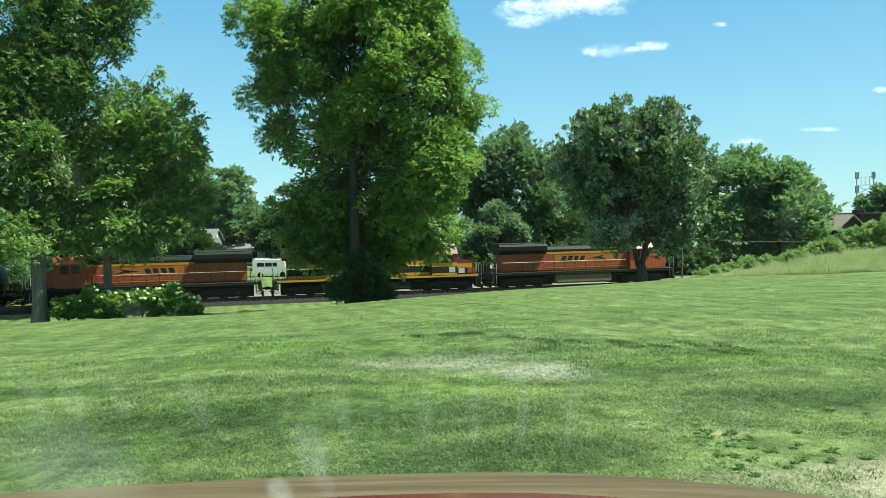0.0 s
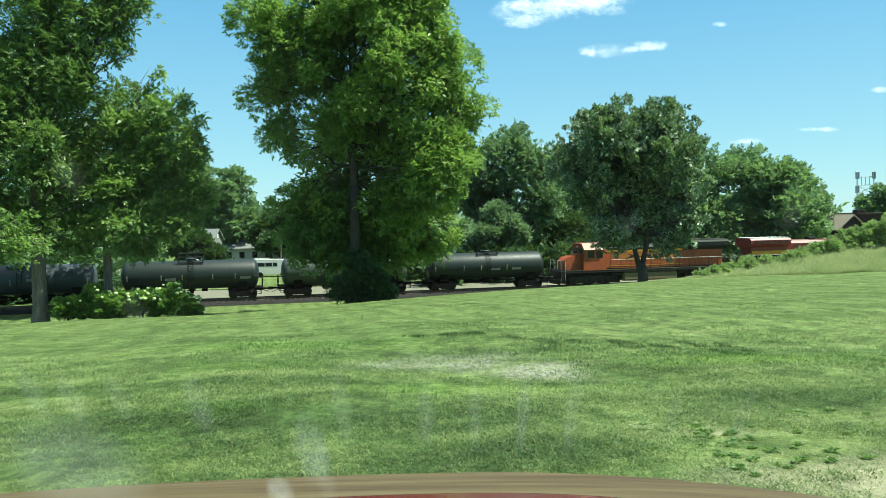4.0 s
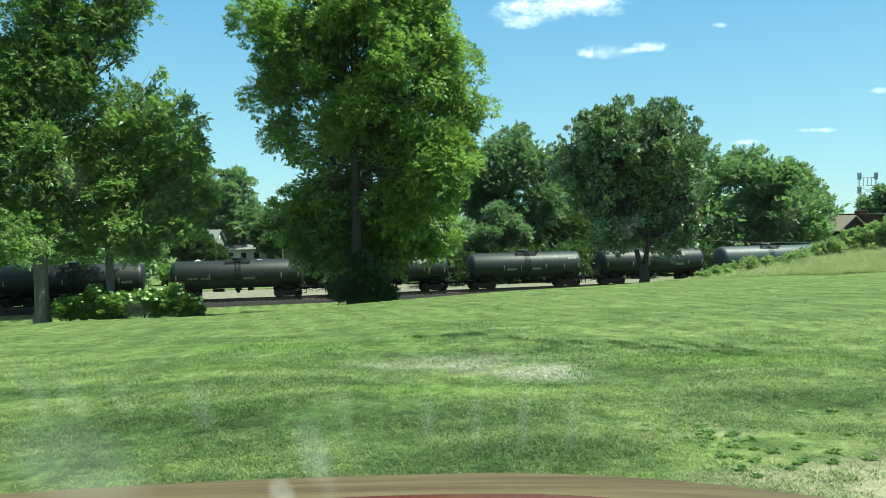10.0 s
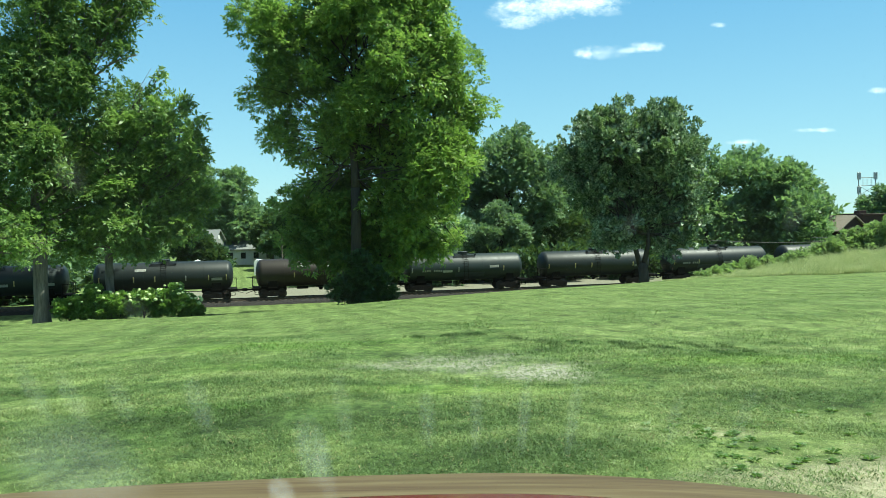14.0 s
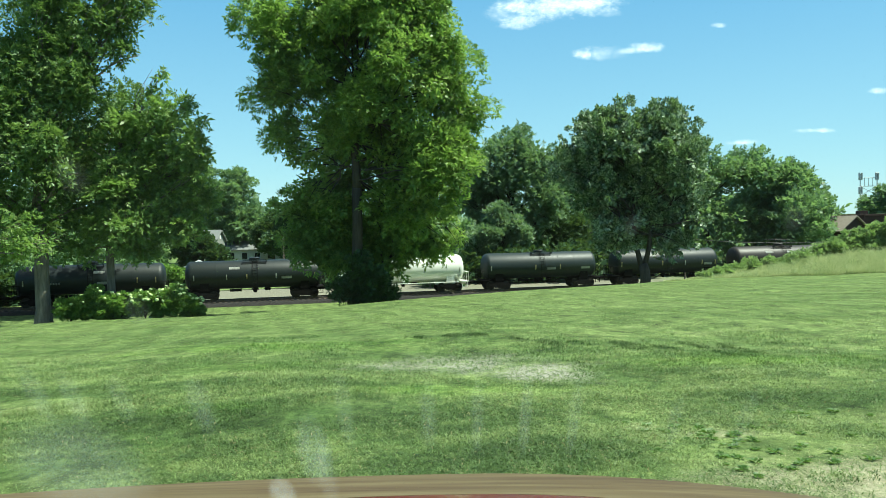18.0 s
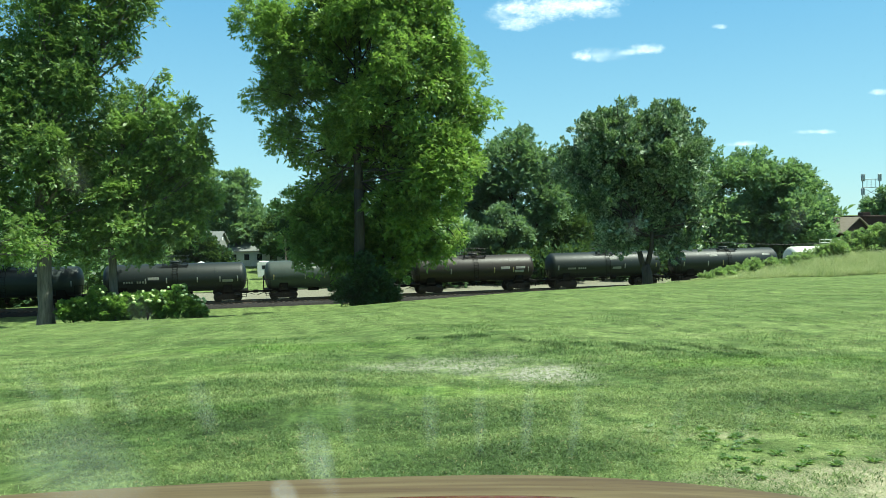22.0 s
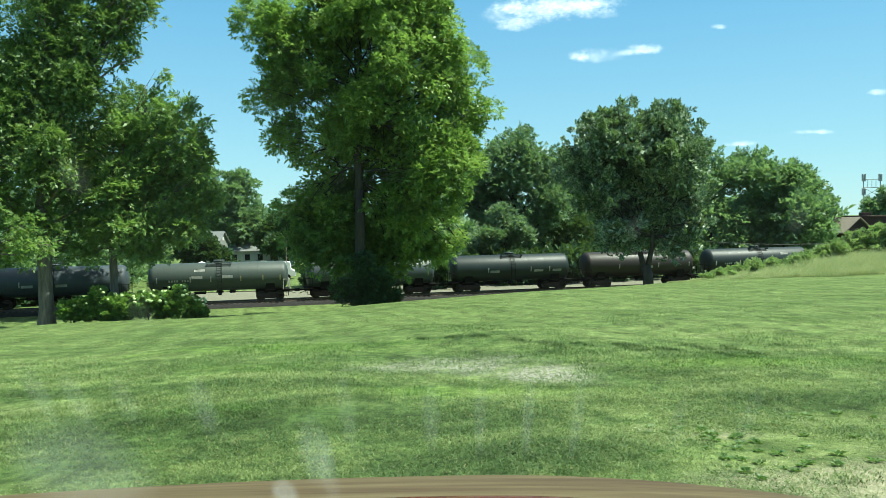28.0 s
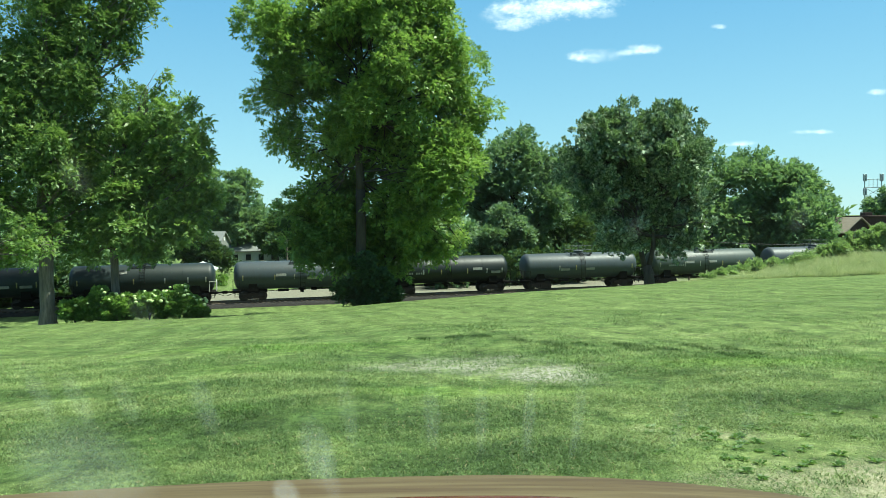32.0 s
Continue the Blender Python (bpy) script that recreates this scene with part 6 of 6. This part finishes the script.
for i, (x, y, top, r, n) in enumerate(((23.4, 73.6, 2.45, 0.5, 1200), (24.6, 74.2, 2.7, 0.55, 1500), (25.9, 75.2, 2.75, 0.55, 1500), (27.6, 77.0, 3.1, 0.55, 1500), (28.8, 77.4, 3.45, 0.65, 2000), (30.9, 78.0, 3.5, 0.7, 2200), (31.8, 78.2, 3.3, 0.5, 1400), (33.4, 79.0, 3.8, 0.6, 1800), (34.8, 79.4, 4.1, 0.75, 2500),
                                       (36.6, 80.0, 4.5, 0.8, 3000), (38.2, 80.0, 5.1, 1.0, 4200), (39.8, 80.5, 5.7, 1.1, 5000), (41.4, 80.5, 6.3, 1.3, 6000), (43.4, 80.5, 7.1, 1.5, 7000), (45.8, 80.5, 7.4, 1.6, 6000))):
    rise = top - gz(x, y)
    lob = [(x, y, rise - r, r), (x + r * 0.9, y + 0.3, (rise - r) * 0.75, r * 0.75), (x - r * 0.9, y, (rise - r) * 0.65, r * 0.7), (x + r * 0.2, y - 0.4, (rise - r) * 0.4, r * 0.8), (x + r * 0.5, y + 0.2, rise - r * 0.45, r * 0.4), (x - r * 0.5, y + 0.1, rise - r * 0.75, r * 0.45)]
    bush("weed_bush", "light green weedy bush in tall grass on the bank", lob, n, 0.22, WEEDLEAF, 80 + i, group="bushes on the bank")


bush("shrub", "light green shrub beside a garage beyond the railway", [(-30.6, 101.5, 1.0, 1.3), (-32.6, 101.8, 0.9, 1.2), (-34.4, 101.6, 1.2, 1.3), (-28.9, 102.5, 0.6, 0.8)], 9000, 0.3, BUSHLEAF, 99)


# ---------------------------------------------------------------- woods that close the view
def far_woods():
    """A joined belt of far trees all round: trunks and leaf clumps."""
    rng = np.random.default_rng(91)
    lob = []
    for k in range(150):
        a = radians(rng.uniform(-75, 75))
        r = rng.uniform(165, 240)
        x, y = math.sin(a) * r, math.cos(a) * r
        if 0.455 < x / y < 0.62 or y < 60:
            continue
        h = rng.uniform(6, 11)
        for _ in range(3):
            lob.append((x + rng.normal() * 2.5, y + rng.normal() * 2.5, gz(x, y) + h * rng.uniform(0.35, 0.95), rng.uniform(2.6, 4.2)))
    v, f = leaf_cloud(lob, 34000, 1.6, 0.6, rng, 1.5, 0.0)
    tagged(new("far_woods", mesh_from_arrays("far_woods", v, f, [HAZED_LEAF])), "belt of distant green trees", "woods", kind="stuff")


far_woods()


def thicket(name, label, x0, x1, off0, off1, low, high, count, leaf, seed):
    """A belt of shrubs and young trees along the far side of the track."""
    rng = np.random.default_rng(seed)
    lob = []
    for k in range(int((x1 - x0) * 1.6)):
        x = rng.uniform(x0, x1)
        y = track_y(x) + rng.uniform(off0, off1)
        h = rng.uniform(low, high)
        lob.append((x, y, gz(x, y) + h * 0.35, h * 0.42))
        lob.append((x + rng.normal() * 0.8, y + rng.normal(), gz(x, y) + h * 0.75, h * 0.32))
    v, f = leaf_cloud(lob, count, 0.62, 0.55, rng, 0.8, 0.0)
    tagged(new(name, mesh_from_arrays(name, v, f, [leaf])), label, "thicket", kind="stuff")


# dark leaves of these belts also paint in the shade below far trees
thicket("thicket", "dark undergrowth beyond the railway", -14, 62, 24, 36, 4.0, 6.5, 28000, CONIFER_SHADE, 93)
thicket("thicket", "dark shrubs along the far side of the railway", -3, 34, 11, 17, 2.6, 4.6, 26000, CONIFER_SHADE, 95)
# belt added to cover the bright field below the crowns
thicket("thicket", "dark hedge across the field beyond the railway", -16.5, -4, 17, 23, 3.4, 5.0, 18000, CONIFER_SHADE, 96)
thicket("thicket", "dark green trees behind the lawn trees", -95, -40, 26, 44, 4.0, 7.0, 22000, HAZED_LEAF, 94)
# belt added where only shade darkens the ground beyond the track
thicket("thicket", "added undergrowth beyond the railway, dark in place of shade", -78, -37, 8, 13, 2.4, 4.4, 26000, CONIFER_SHADE, 97)


# ---------------------------------------------------------------- the car that the camera sits in
REFLECTION_SMEARS = {}


def reflection_smear_material(k):
    """Faint soft-edged film for painted dashboard reflections and smudges on the glass."""
    if k in REFLECTION_SMEARS:
        return REFLECTION_SMEARS[k]
    m = bpy.data.materials.new("glass_reflection_smear")
    m.use_nodes = True
    nt = m.node_tree
    nt.nodes.remove(nt.nodes["Principled BSDF"])
    tc = nt.nodes.new("ShaderNodeTexCoord").outputs["Object"]
    sep = nt.nodes.new("ShaderNodeSeparateXYZ")
    nt.links.new(tc, sep.inputs[0])
    r = calc(nt, "SQRT", calc(nt, "ADD", calc(nt, "MULTIPLY", sep.outputs[0], sep.outputs[0]), calc(nt, "MULTIPLY", sep.outputs[1], sep.outputs[1])))
    soft = calc(nt, "SMOOTH_MIN", calc(nt, "SUBTRACT", 1.0, r), 0.5, 0.2, clamp=True)
    a = calc(nt, "MULTIPLY", calc(nt, "MULTIPLY", soft, noise_tex(nt, 1.5, 4, 0.7, coords=tc)), 0.115 * k, clamp=True)
    film = nt.nodes.new("ShaderNodeBsdfTranslucent")
    film.inputs[0].default_value = (0.80, 0.86, 0.82, 1)
    clear = nt.nodes.new("ShaderNodeBsdfTransparent")
    mx = nt.nodes.new("ShaderNodeMixShader")
    nt.links.new(a, mx.inputs[0])
    nt.links.new(clear.outputs[0], mx.inputs[1])
    nt.links.new(film.outputs[0], mx.inputs[2])
    nt.links.new(mx.outputs[0], nt.nodes["Material Output"].inputs[0])
    REFLECTION_SMEARS[k] = m
    return m


def parked_car():
    m, nt, b = node_material("dark_red_car_paint")
    n = noise_tex(nt, 3, 5, 0.6)
    dust = noise_tex(nt, 60, 3, 0.7)
    nt.links.new(mixc(nt, calc(nt, "MULTIPLY", n, 0.25), (0.16, 0.016, 0.018), (0.20, 0.12, 0.09)), b.inputs["Base Color"])
    nt.links.new(calc(nt, "ADD", calc(nt, "MULTIPLY", dust, 0.2), 0.22), b.inputs["Roughness"])
    b.inputs["Coat Weight"].default_value = 1.0
    b.inputs["Coat Roughness"].default_value = 0.12
    # tan streaks painted in place of reflections along the hood's front
    dusty, nt, b = node_material("lip_reflection_tan")
    streaks = noise_tex(nt, 3.0, 5, 0.65, stretch=(0.5, 9, 9))
    blotch = noise_tex(nt, 5.0, 4, 0.6)
    tan = ramp(nt, streaks, [(0.32, (0.060, 0.040, 0.022)), (0.52, (0.105, 0.080, 0.040)), (0.72, (0.150, 0.125, 0.066))])
    nt.links.new(mixc(nt, calc(nt, "MULTIPLY", blotch, 0.35), tan, (0.075, 0.046, 0.030)), b.inputs["Base Color"])
    b.inputs["Roughness"].default_value = 0.7
    b.inputs["Specular IOR Level"].default_value = 0.15
    rubber = paint("tyre_rubber", (0.02, 0.02, 0.02), 0.8, dirt=0.3)
    car = empty("parked_car", Matrix.Translation((0, 0, 6.1)))

    def front(x):
        return 1.9 - (0.13 * ((x - 0.05) / 0.58) ** 2 if x > 0.05 else 0.09 * (x - 0.05) ** 2)
    bm = bmesh.new()
    xs = [-1.0 + 0.05 * i for i in range(41)]
    prof = [(-1.05, 0.19), (-0.7, 0.135), (-0.5, 0.102), (-0.30, 0.067), (-0.2, 0.050), (-0.09, 0.030), (-0.035, 0.012), (0.0, -0.02), (0.012, -0.07), (0.0, -0.18)]
    def skin(cut):
        bm = bmesh.new()
        rows = [[bm.verts.new((x, front(x) + dy, 0.80 + dz - 0.03 * (x / 0.9) ** 2 * (dy < -0.3))) for dy, dz in cut] for x in xs]
        fs = []
        for a, c in zip(rows, rows[1:]):
            for j in range(len(cut) - 1):
                fs.append(bm.faces.new((a[j], c[j], c[j + 1], a[j + 1])))
        bmesh.ops.recalc_face_normals(bm, faces=bm.faces)
        bmesh.ops.solidify(bm, geom=fs, thickness=0.012)
        return soft_shade(bm, 50)
    bm.free()
    part("hood", skin(prof[:3] + [(-0.375, 0.080)]), m, car, "glossy dark red hood")
    part("hood_lip", skin([(-0.372, 0.0795)] + prof[3:]), dusty, car, "tan front lip of the hood, reflections painted in its colour")
    part("bumper", boxes((-0.85, 0.85, 1.45, 1.74, -0.02, 0.40), bevel=0.08), m, car)
    for x in (-0.82, 0.82):
        bm = bmesh.new()
        z = gz(x, 1.15) - 6.1
        rod(bm, (x - 0.11, 1.15, z + 0.33), (x + 0.11, 1.15, z + 0.33), 0.33, 0.33, 28)
        part("tyre", bm, rubber, car)
    for s in (-1, 1):
        bm = bmesh.new()
        lo, hi = sorted((s * 0.86, s * 0.93))
        prism(bm, [(-2.3, 0.30), (1.5, 0.26), (1.62, 0.62), (0.9, 0.80), (-2.2, 0.92), (-2.45, 0.7)], 0, 0.07)
        bmesh.ops.rotate(bm, cent=(0, 0, 0), matrix=Matrix.Rotation(radians(90), 3, "Z"), verts=bm.verts)
        bmesh.ops.translate(bm, vec=(hi, 0, 0), verts=bm.verts)
        part("side_panel", bm, m, car)
        bm = bmesh.new()
        rod(bm, (s * 0.86, 0.92, 0.82), (s * 0.74, 0.16, 1.84), 0.045, 0.04, 8)
        part("screen_pillar", bm, m, car)
        bm = bmesh.new()
        rod(bm, (s * 0.88, -2.1, 0.9), (s * 0.74, -1.55, 1.84), 0.08, 0.05, 8)
        part("rear_pillar", bm, m, car)
        bm = bmesh.new()
        z = gz(s * 0.82, -1.55) - 6.1
        rod(bm, (s * 0.82 - 0.11, -1.55, z + 0.33), (s * 0.82 + 0.11, -1.55, z + 0.33), 0.33, 0.33, 28)
        part("tyre", bm, rubber, car)
    part("roof", boxes((-0.78, 0.78, -1.62, 0.17, 1.83, 1.88), bevel=0.02), m, car)
    part("floor_pan", boxes((-0.84, 0.84, -2.3, 1.45, 0.24, 0.28)), rubber, car)
    part("dashboard", boxes((-0.80, 0.80, 0.62, 0.95, 0.45, 0.80), bevel=0.05), rubber, car)
    part("rear_hatch", boxes((-0.90, 0.90, -2.44, -2.30, 0.32, 0.95), bevel=0.04), m, car)
    # the windscreen: clear glass with a thin film of dust
    g = bpy.data.materials.new("dusty_windscreen")
    g.use_nodes = True
    nt = g.node_tree
    nt.nodes.remove(nt.nodes["Principled BSDF"])
    # the dust film doubles as a pale haze that lifts dark tones
    film = noise_tex(nt, 5, 5, 0.6)
    spots = noise_tex(nt, 90, 3, 0.7)
    a = calc(nt, "ADD", 0.0008, calc(nt, "MULTIPLY", ramp(nt, film, [(0.45, (0, 0, 0)), (0.85, (1, 1, 1))]), 0.005))
    a = calc(nt, "ADD", a, calc(nt, "MULTIPLY", ramp(nt, spots, [(0.68, (0, 0, 0)), (0.8, (1, 1, 1))]), 0.010))
    dustfilm = nt.nodes.new("ShaderNodeBsdfTranslucent")
    dustfilm.inputs[0].default_value = (0.80, 0.86, 0.80, 1)
    clear = nt.nodes.new("ShaderNodeBsdfTransparent")
    clear.inputs[0].default_value = (0.97, 1.0, 0.98, 1)
    mx = nt.nodes.new("ShaderNodeMixShader")
    nt.links.new(a, mx.inputs[0])
    nt.links.new(clear.outputs[0], mx.inputs[1])
    nt.links.new(dustfilm.outputs[0], mx.inputs[2])
    nt.links.new(mx.outputs[0], nt.nodes["Material Output"].inputs[0])
    bm = bmesh.new()
    vs = [bm.verts.new(q) for q in ((-0.8, 0.95, 0.85), (0.8, 0.95, 0.85), (0.72, 0.20, 1.82), (-0.72, 0.20, 1.82))]
    bm.faces.new(vs)
    pane = part("windscreen", bm, g, car, "clear windscreen with a film of dust")
    pane.visible_shadow = False
    # painted vent reflections, glint, smudges: place across and up the pane, width, height, strength
    up = Vector((0, -0.75, 0.97)).normalized()
    tilt = Matrix(((1, 0, 0), (0, up.y, -up.z), (0, up.z, up.y))).to_4x4()
    for x, s, wd, ht, k in ((-0.316, 0.536, 0.010, 0.039, 0.5), (-0.289, 0.528, 0.010, 0.040, 0.5), (-0.252, 0.527, 0.010, 0.033, 0.4), (-0.193, 0.518, 0.011, 0.041, 0.6),
                            (-0.082, 0.509, 0.008, 0.055, 0.4), (-0.016, 0.502, 0.008, 0.049, 0.5), (0.023, 0.501, 0.006, 0.056, 0.5), (0.061, 0.499, 0.006, 0.060, 0.6),
                            (0.100, 0.498, 0.006, 0.060, 0.5), (0.181, 0.489, 0.007, 0.043, 0.35), (0.237, 0.491, 0.008, 0.043, 0.3), (-0.112, 0.456, 0.016, 0.054, 1.0),
                            (-0.104, 0.424, 0.009, 0.073, 0.5), (-0.146, 0.399, 0.013, 0.026, 2.2), (-0.312, 0.434, 0.065, 0.080, 0.9), (-0.216, 0.621, 0.010, 0.020, 0.2),
                            (-0.227, 0.736, 0.011, 0.017, 0.2), (0.120, 0.689, 0.006, 0.011, 0.2), (0.224, 0.695, 0.008, 0.014, 0.22)):
        bm = bmesh.new()
        bm.faces.new([bm.verts.new(q) for q in ((-1, -1, 0), (1, -1, 0), (1, 1, 0), (-1, 1, 0))])
        o = part("reflection_smear", bm, reflection_smear_material(round(k * 2.1, 2)), pane)
        o.matrix_basis = Matrix.Translation(Vector((x, 0.95, 0.85)) + up * s + Vector((0, -0.002, -0.002))) @ tilt @ Matrix.Diagonal((wd, ht, 1, 1))
        o.visible_shadow = False
    tagged(car, "dark red parked car whose glossy hood points downhill", "car")


parked_car()


# ---------------------------------------------------------------- broad-leaved weeds in the turf
def weeds():
    prng = random.Random(12)
    me_list = []
    for k in range(3):
        bm = bmesh.new()
        for i in range(13 + 3 * k):
            a = i * 2.4 + prng.uniform(-0.3, 0.3)
            l, wd, up = prng.uniform(0.06, 0.13), prng.uniform(0.03, 0.055), prng.uniform(0.015, 0.065)
            c, s = math.cos(a), math.sin(a)
            p = [(0.01 * c, 0.01 * s, 0.004), (c * l * 0.5 - s * wd / 2, s * l * 0.5 + c * wd / 2, up * 0.8), (c * l, s * l, up * 0.75), (c * l * 0.5 + s * wd / 2, s * l * 0.5 - c * wd / 2, up * 0.8)]
            bm.faces.new([bm.verts.new(q) for q in p])
        me = bpy.data.meshes.new("weed_leaves")
        bm.to_mesh(me)
        bm.free()
        me.materials.append(WEED_DARK)
        me_list.append(me)
    spots = ((2.05, 7.0, 0.20), (2.45, 6.75, 0.16), (1.55, 7.2, 0.14), (3.1, 7.9, 0.22), (2.5, 6.1, 0.18), (2.0, 5.7, 0.14), (3.6, 7.0, 0.2))
    for k in range(78):
        if k < 46:
            cx, cy, sd = spots[(0, 0, 0, 1, 1, 2, 3, 3, 4, 4, 5, 6)[k % 12]]
            x, y = cx + prng.gauss(0, sd * 1.7), cy + prng.gauss(0, sd * 1.5)
        else:
            x, y = prng.uniform(1.2, 4.0), prng.uniform(5.6, 8.6)
        o = new("weed", me_list[k % 3])
        o.matrix_world = Matrix.Translation((x, y, gz(x, y))) @ Matrix.Rotation(prng.uniform(0, 6), 4, "Z") @ Matrix.Scale(prng.uniform(0.3, 0.75), 4)
        tagged(o, "small dark broad-leaved weed in the lawn", "weed", "weeds in the lawn")


WEED_DARK = leaf_material("dock_leaves", (0.035, 0.085, 0.016), (0.075, 0.150, 0.028), (0.140, 0.230, 0.050), trans=0.35)
weeds()


# ---------------------------------------------------------------- clouds
def cloud(x, z, puffs, dx, dz):
    """A thin fair-weather cloud far off, in one sheet: puffs give place, width, height and thickness. Returns it with its drift."""
    m = bpy.data.materials.new("glowing_cloud_sheet")
    m.use_nodes = True
    nt = m.node_tree
    nt.nodes.remove(nt.nodes["Principled BSDF"])
    tc = nt.nodes.new("ShaderNodeTexCoord").outputs["Object"]
    mp = nt.nodes.new("ShaderNodeMapping")
    mp.inputs["Location"].default_value = (x, 0, z)
    nt.links.new(tc, mp.inputs[0])
    n = calc(nt, "ADD", calc(nt, "MULTIPLY", noise_tex(nt, 0.022, 6, 0.6, coords=mp.outputs[0], stretch=(0.8, 1, 1.5)), 0.6),
             calc(nt, "MULTIPLY", noise_tex(nt, 0.075, 5, 0.6, coords=mp.outputs[0], stretch=(0.8, 1, 1.3)), 0.4))
    sep = nt.nodes.new("ShaderNodeSeparateXYZ")
    nt.links.new(tc, sep.inputs[0])
    clear = 1.0
    for px, pz, w, h, k in puffs:
        ex = calc(nt, "DIVIDE", calc(nt, "SUBTRACT", sep.outputs[0], px), w * 0.62)
        ez = calc(nt, "DIVIDE", calc(nt, "SUBTRACT", sep.outputs[2], pz), h * 0.62)
        ez = calc(nt, "MULTIPLY", ez, calc(nt, "ADD", 1.0, calc(nt, "MULTIPLY", calc(nt, "LESS_THAN", ez, 0.0), 0.25)))
        r = calc(nt, "ADD", calc(nt, "MULTIPLY", ex, ex), calc(nt, "MULTIPLY", ez, ez))
        body = calc(nt, "SUBTRACT", calc(nt, "ADD", 1.0, calc(nt, "MULTIPLY", calc(nt, "SUBTRACT", n, 0.54), 3.0)), r)
        soft = nt.nodes.new("ShaderNodeMapRange")
        soft.interpolation_type = "SMOOTHSTEP"
        soft.inputs["From Min"].default_value, soft.inputs["From Max"].default_value = 0.0, 1.7
        nt.links.new(body, soft.inputs["Value"])
        clear = calc(nt, "MULTIPLY", clear, calc(nt, "SUBTRACT", 1.0, calc(nt, "MULTIPLY", soft.outputs[0], k * 0.95)))
    # the sheet glows white in place of sunlight on the cloud
    em = nt.nodes.new("ShaderNodeEmission")
    em.inputs[0].default_value = (0.95, 0.98, 1.0, 1)
    em.inputs[1].default_value = 0.92
    tr = nt.nodes.new("ShaderNodeBsdfTransparent")
    mx = nt.nodes.new("ShaderNodeMixShader")
    nt.links.new(calc(nt, "SUBTRACT", 1.0, clear, clamp=True), mx.inputs[0])
    nt.links.new(tr.outputs[0], mx.inputs[1])
    nt.links.new(em.outputs[0], mx.inputs[2])
    nt.links.new(mx.outputs[0], nt.nodes["Material Output"].inputs[0])
    x0, x1 = min(p[0] - p[2] for p in puffs), max(p[0] + p[2] for p in puffs)
    z0, z1 = min(p[1] - p[3] for p in puffs), max(p[1] + p[3] for p in puffs)
    bm = bmesh.new()
    bm.faces.new([bm.verts.new((a, 0, c)) for a, c in ((x0, z0), (x1, z0), (x1, z1), (x0, z1))])
    me = bpy.data.meshes.new("backdrop_cloud")
    bm.to_mesh(me)
    bm.free()
    me.materials.append(m)
    ob = new("backdrop_cloud", me)
    ob.matrix_world = pose(x, 2000, z)
    ob.visible_shadow = False
    return tagged(ob, "small white fair-weather cloud", "cloud", "clouds", "structure"), x, z, dx, dz


CLOUDS = [cloud(283, 508, [(37, 13, 263, 72, 1.0), (126, 20, 152, 36, 0.75), (-80, 15, 111, 42, 0.7), (-67, -26, 111, 42, 0.75), (-120, -3, 69, 55, 0.5), (-32, -8, 97, 55, 0.5), (139, -7, 83, 25, 0.35)], -43, 0),
          cloud(392, 408, [(20, -1, 125, 39, 0.8), (-19, 1, 69, 25, 0.5)], -50, -6),
          cloud(495, 414, [(19, 4, 86, 28, 0.85), (-19, -4, 97, 17, 0.5)], -34, -2),
          cloud(1080, 302, [(0, 0, 61, 18, 0.7)], -30, 0),
          cloud(742, 183, [(13, 1, 83, 15, 0.55), (-12, -1, 55, 11, 0.4)], -35, 0),
          cloud(932, 209, [(-19, 0, 89, 12, 0.45), (19, 0, 42, 14, 0.4)], -35, 0),
          cloud(258, 170, [(0, 0, 42, 30, 0.6)], -25, 0),
          cloud(683, 467, [(0, 0, 39, 14, 0.55)], -20, 0)]


# ---------------------------------------------------------------- what moves
SPEED = 0.8825                                # car lengths a second
TIMES = [(0, 0.0), (8, -0.022), (13, -0.018), (18, 0.018), (20, 0.010), (22.5, -0.028), (25, -0.034), (28, -0.050), (32, -0.055)]


def motions():
    for thing, place, back in TRAIN:
        rows = []
        for t, d in TIMES:
            c = along((place - 0.2312 + SPEED * t + d) * PITCH)
            rows.append((t, Matrix.Translation(c) @ TURN @ pose(0, 0, 0, 0, 0, 180 if back else 0)))
        walk(thing, rows)
    for thing, x, z, dx, dz in CLOUDS:
        walk(thing, [(0, pose(x, 2000, z)), (32, pose(x + dx, 2000, z + dz))])


motions()
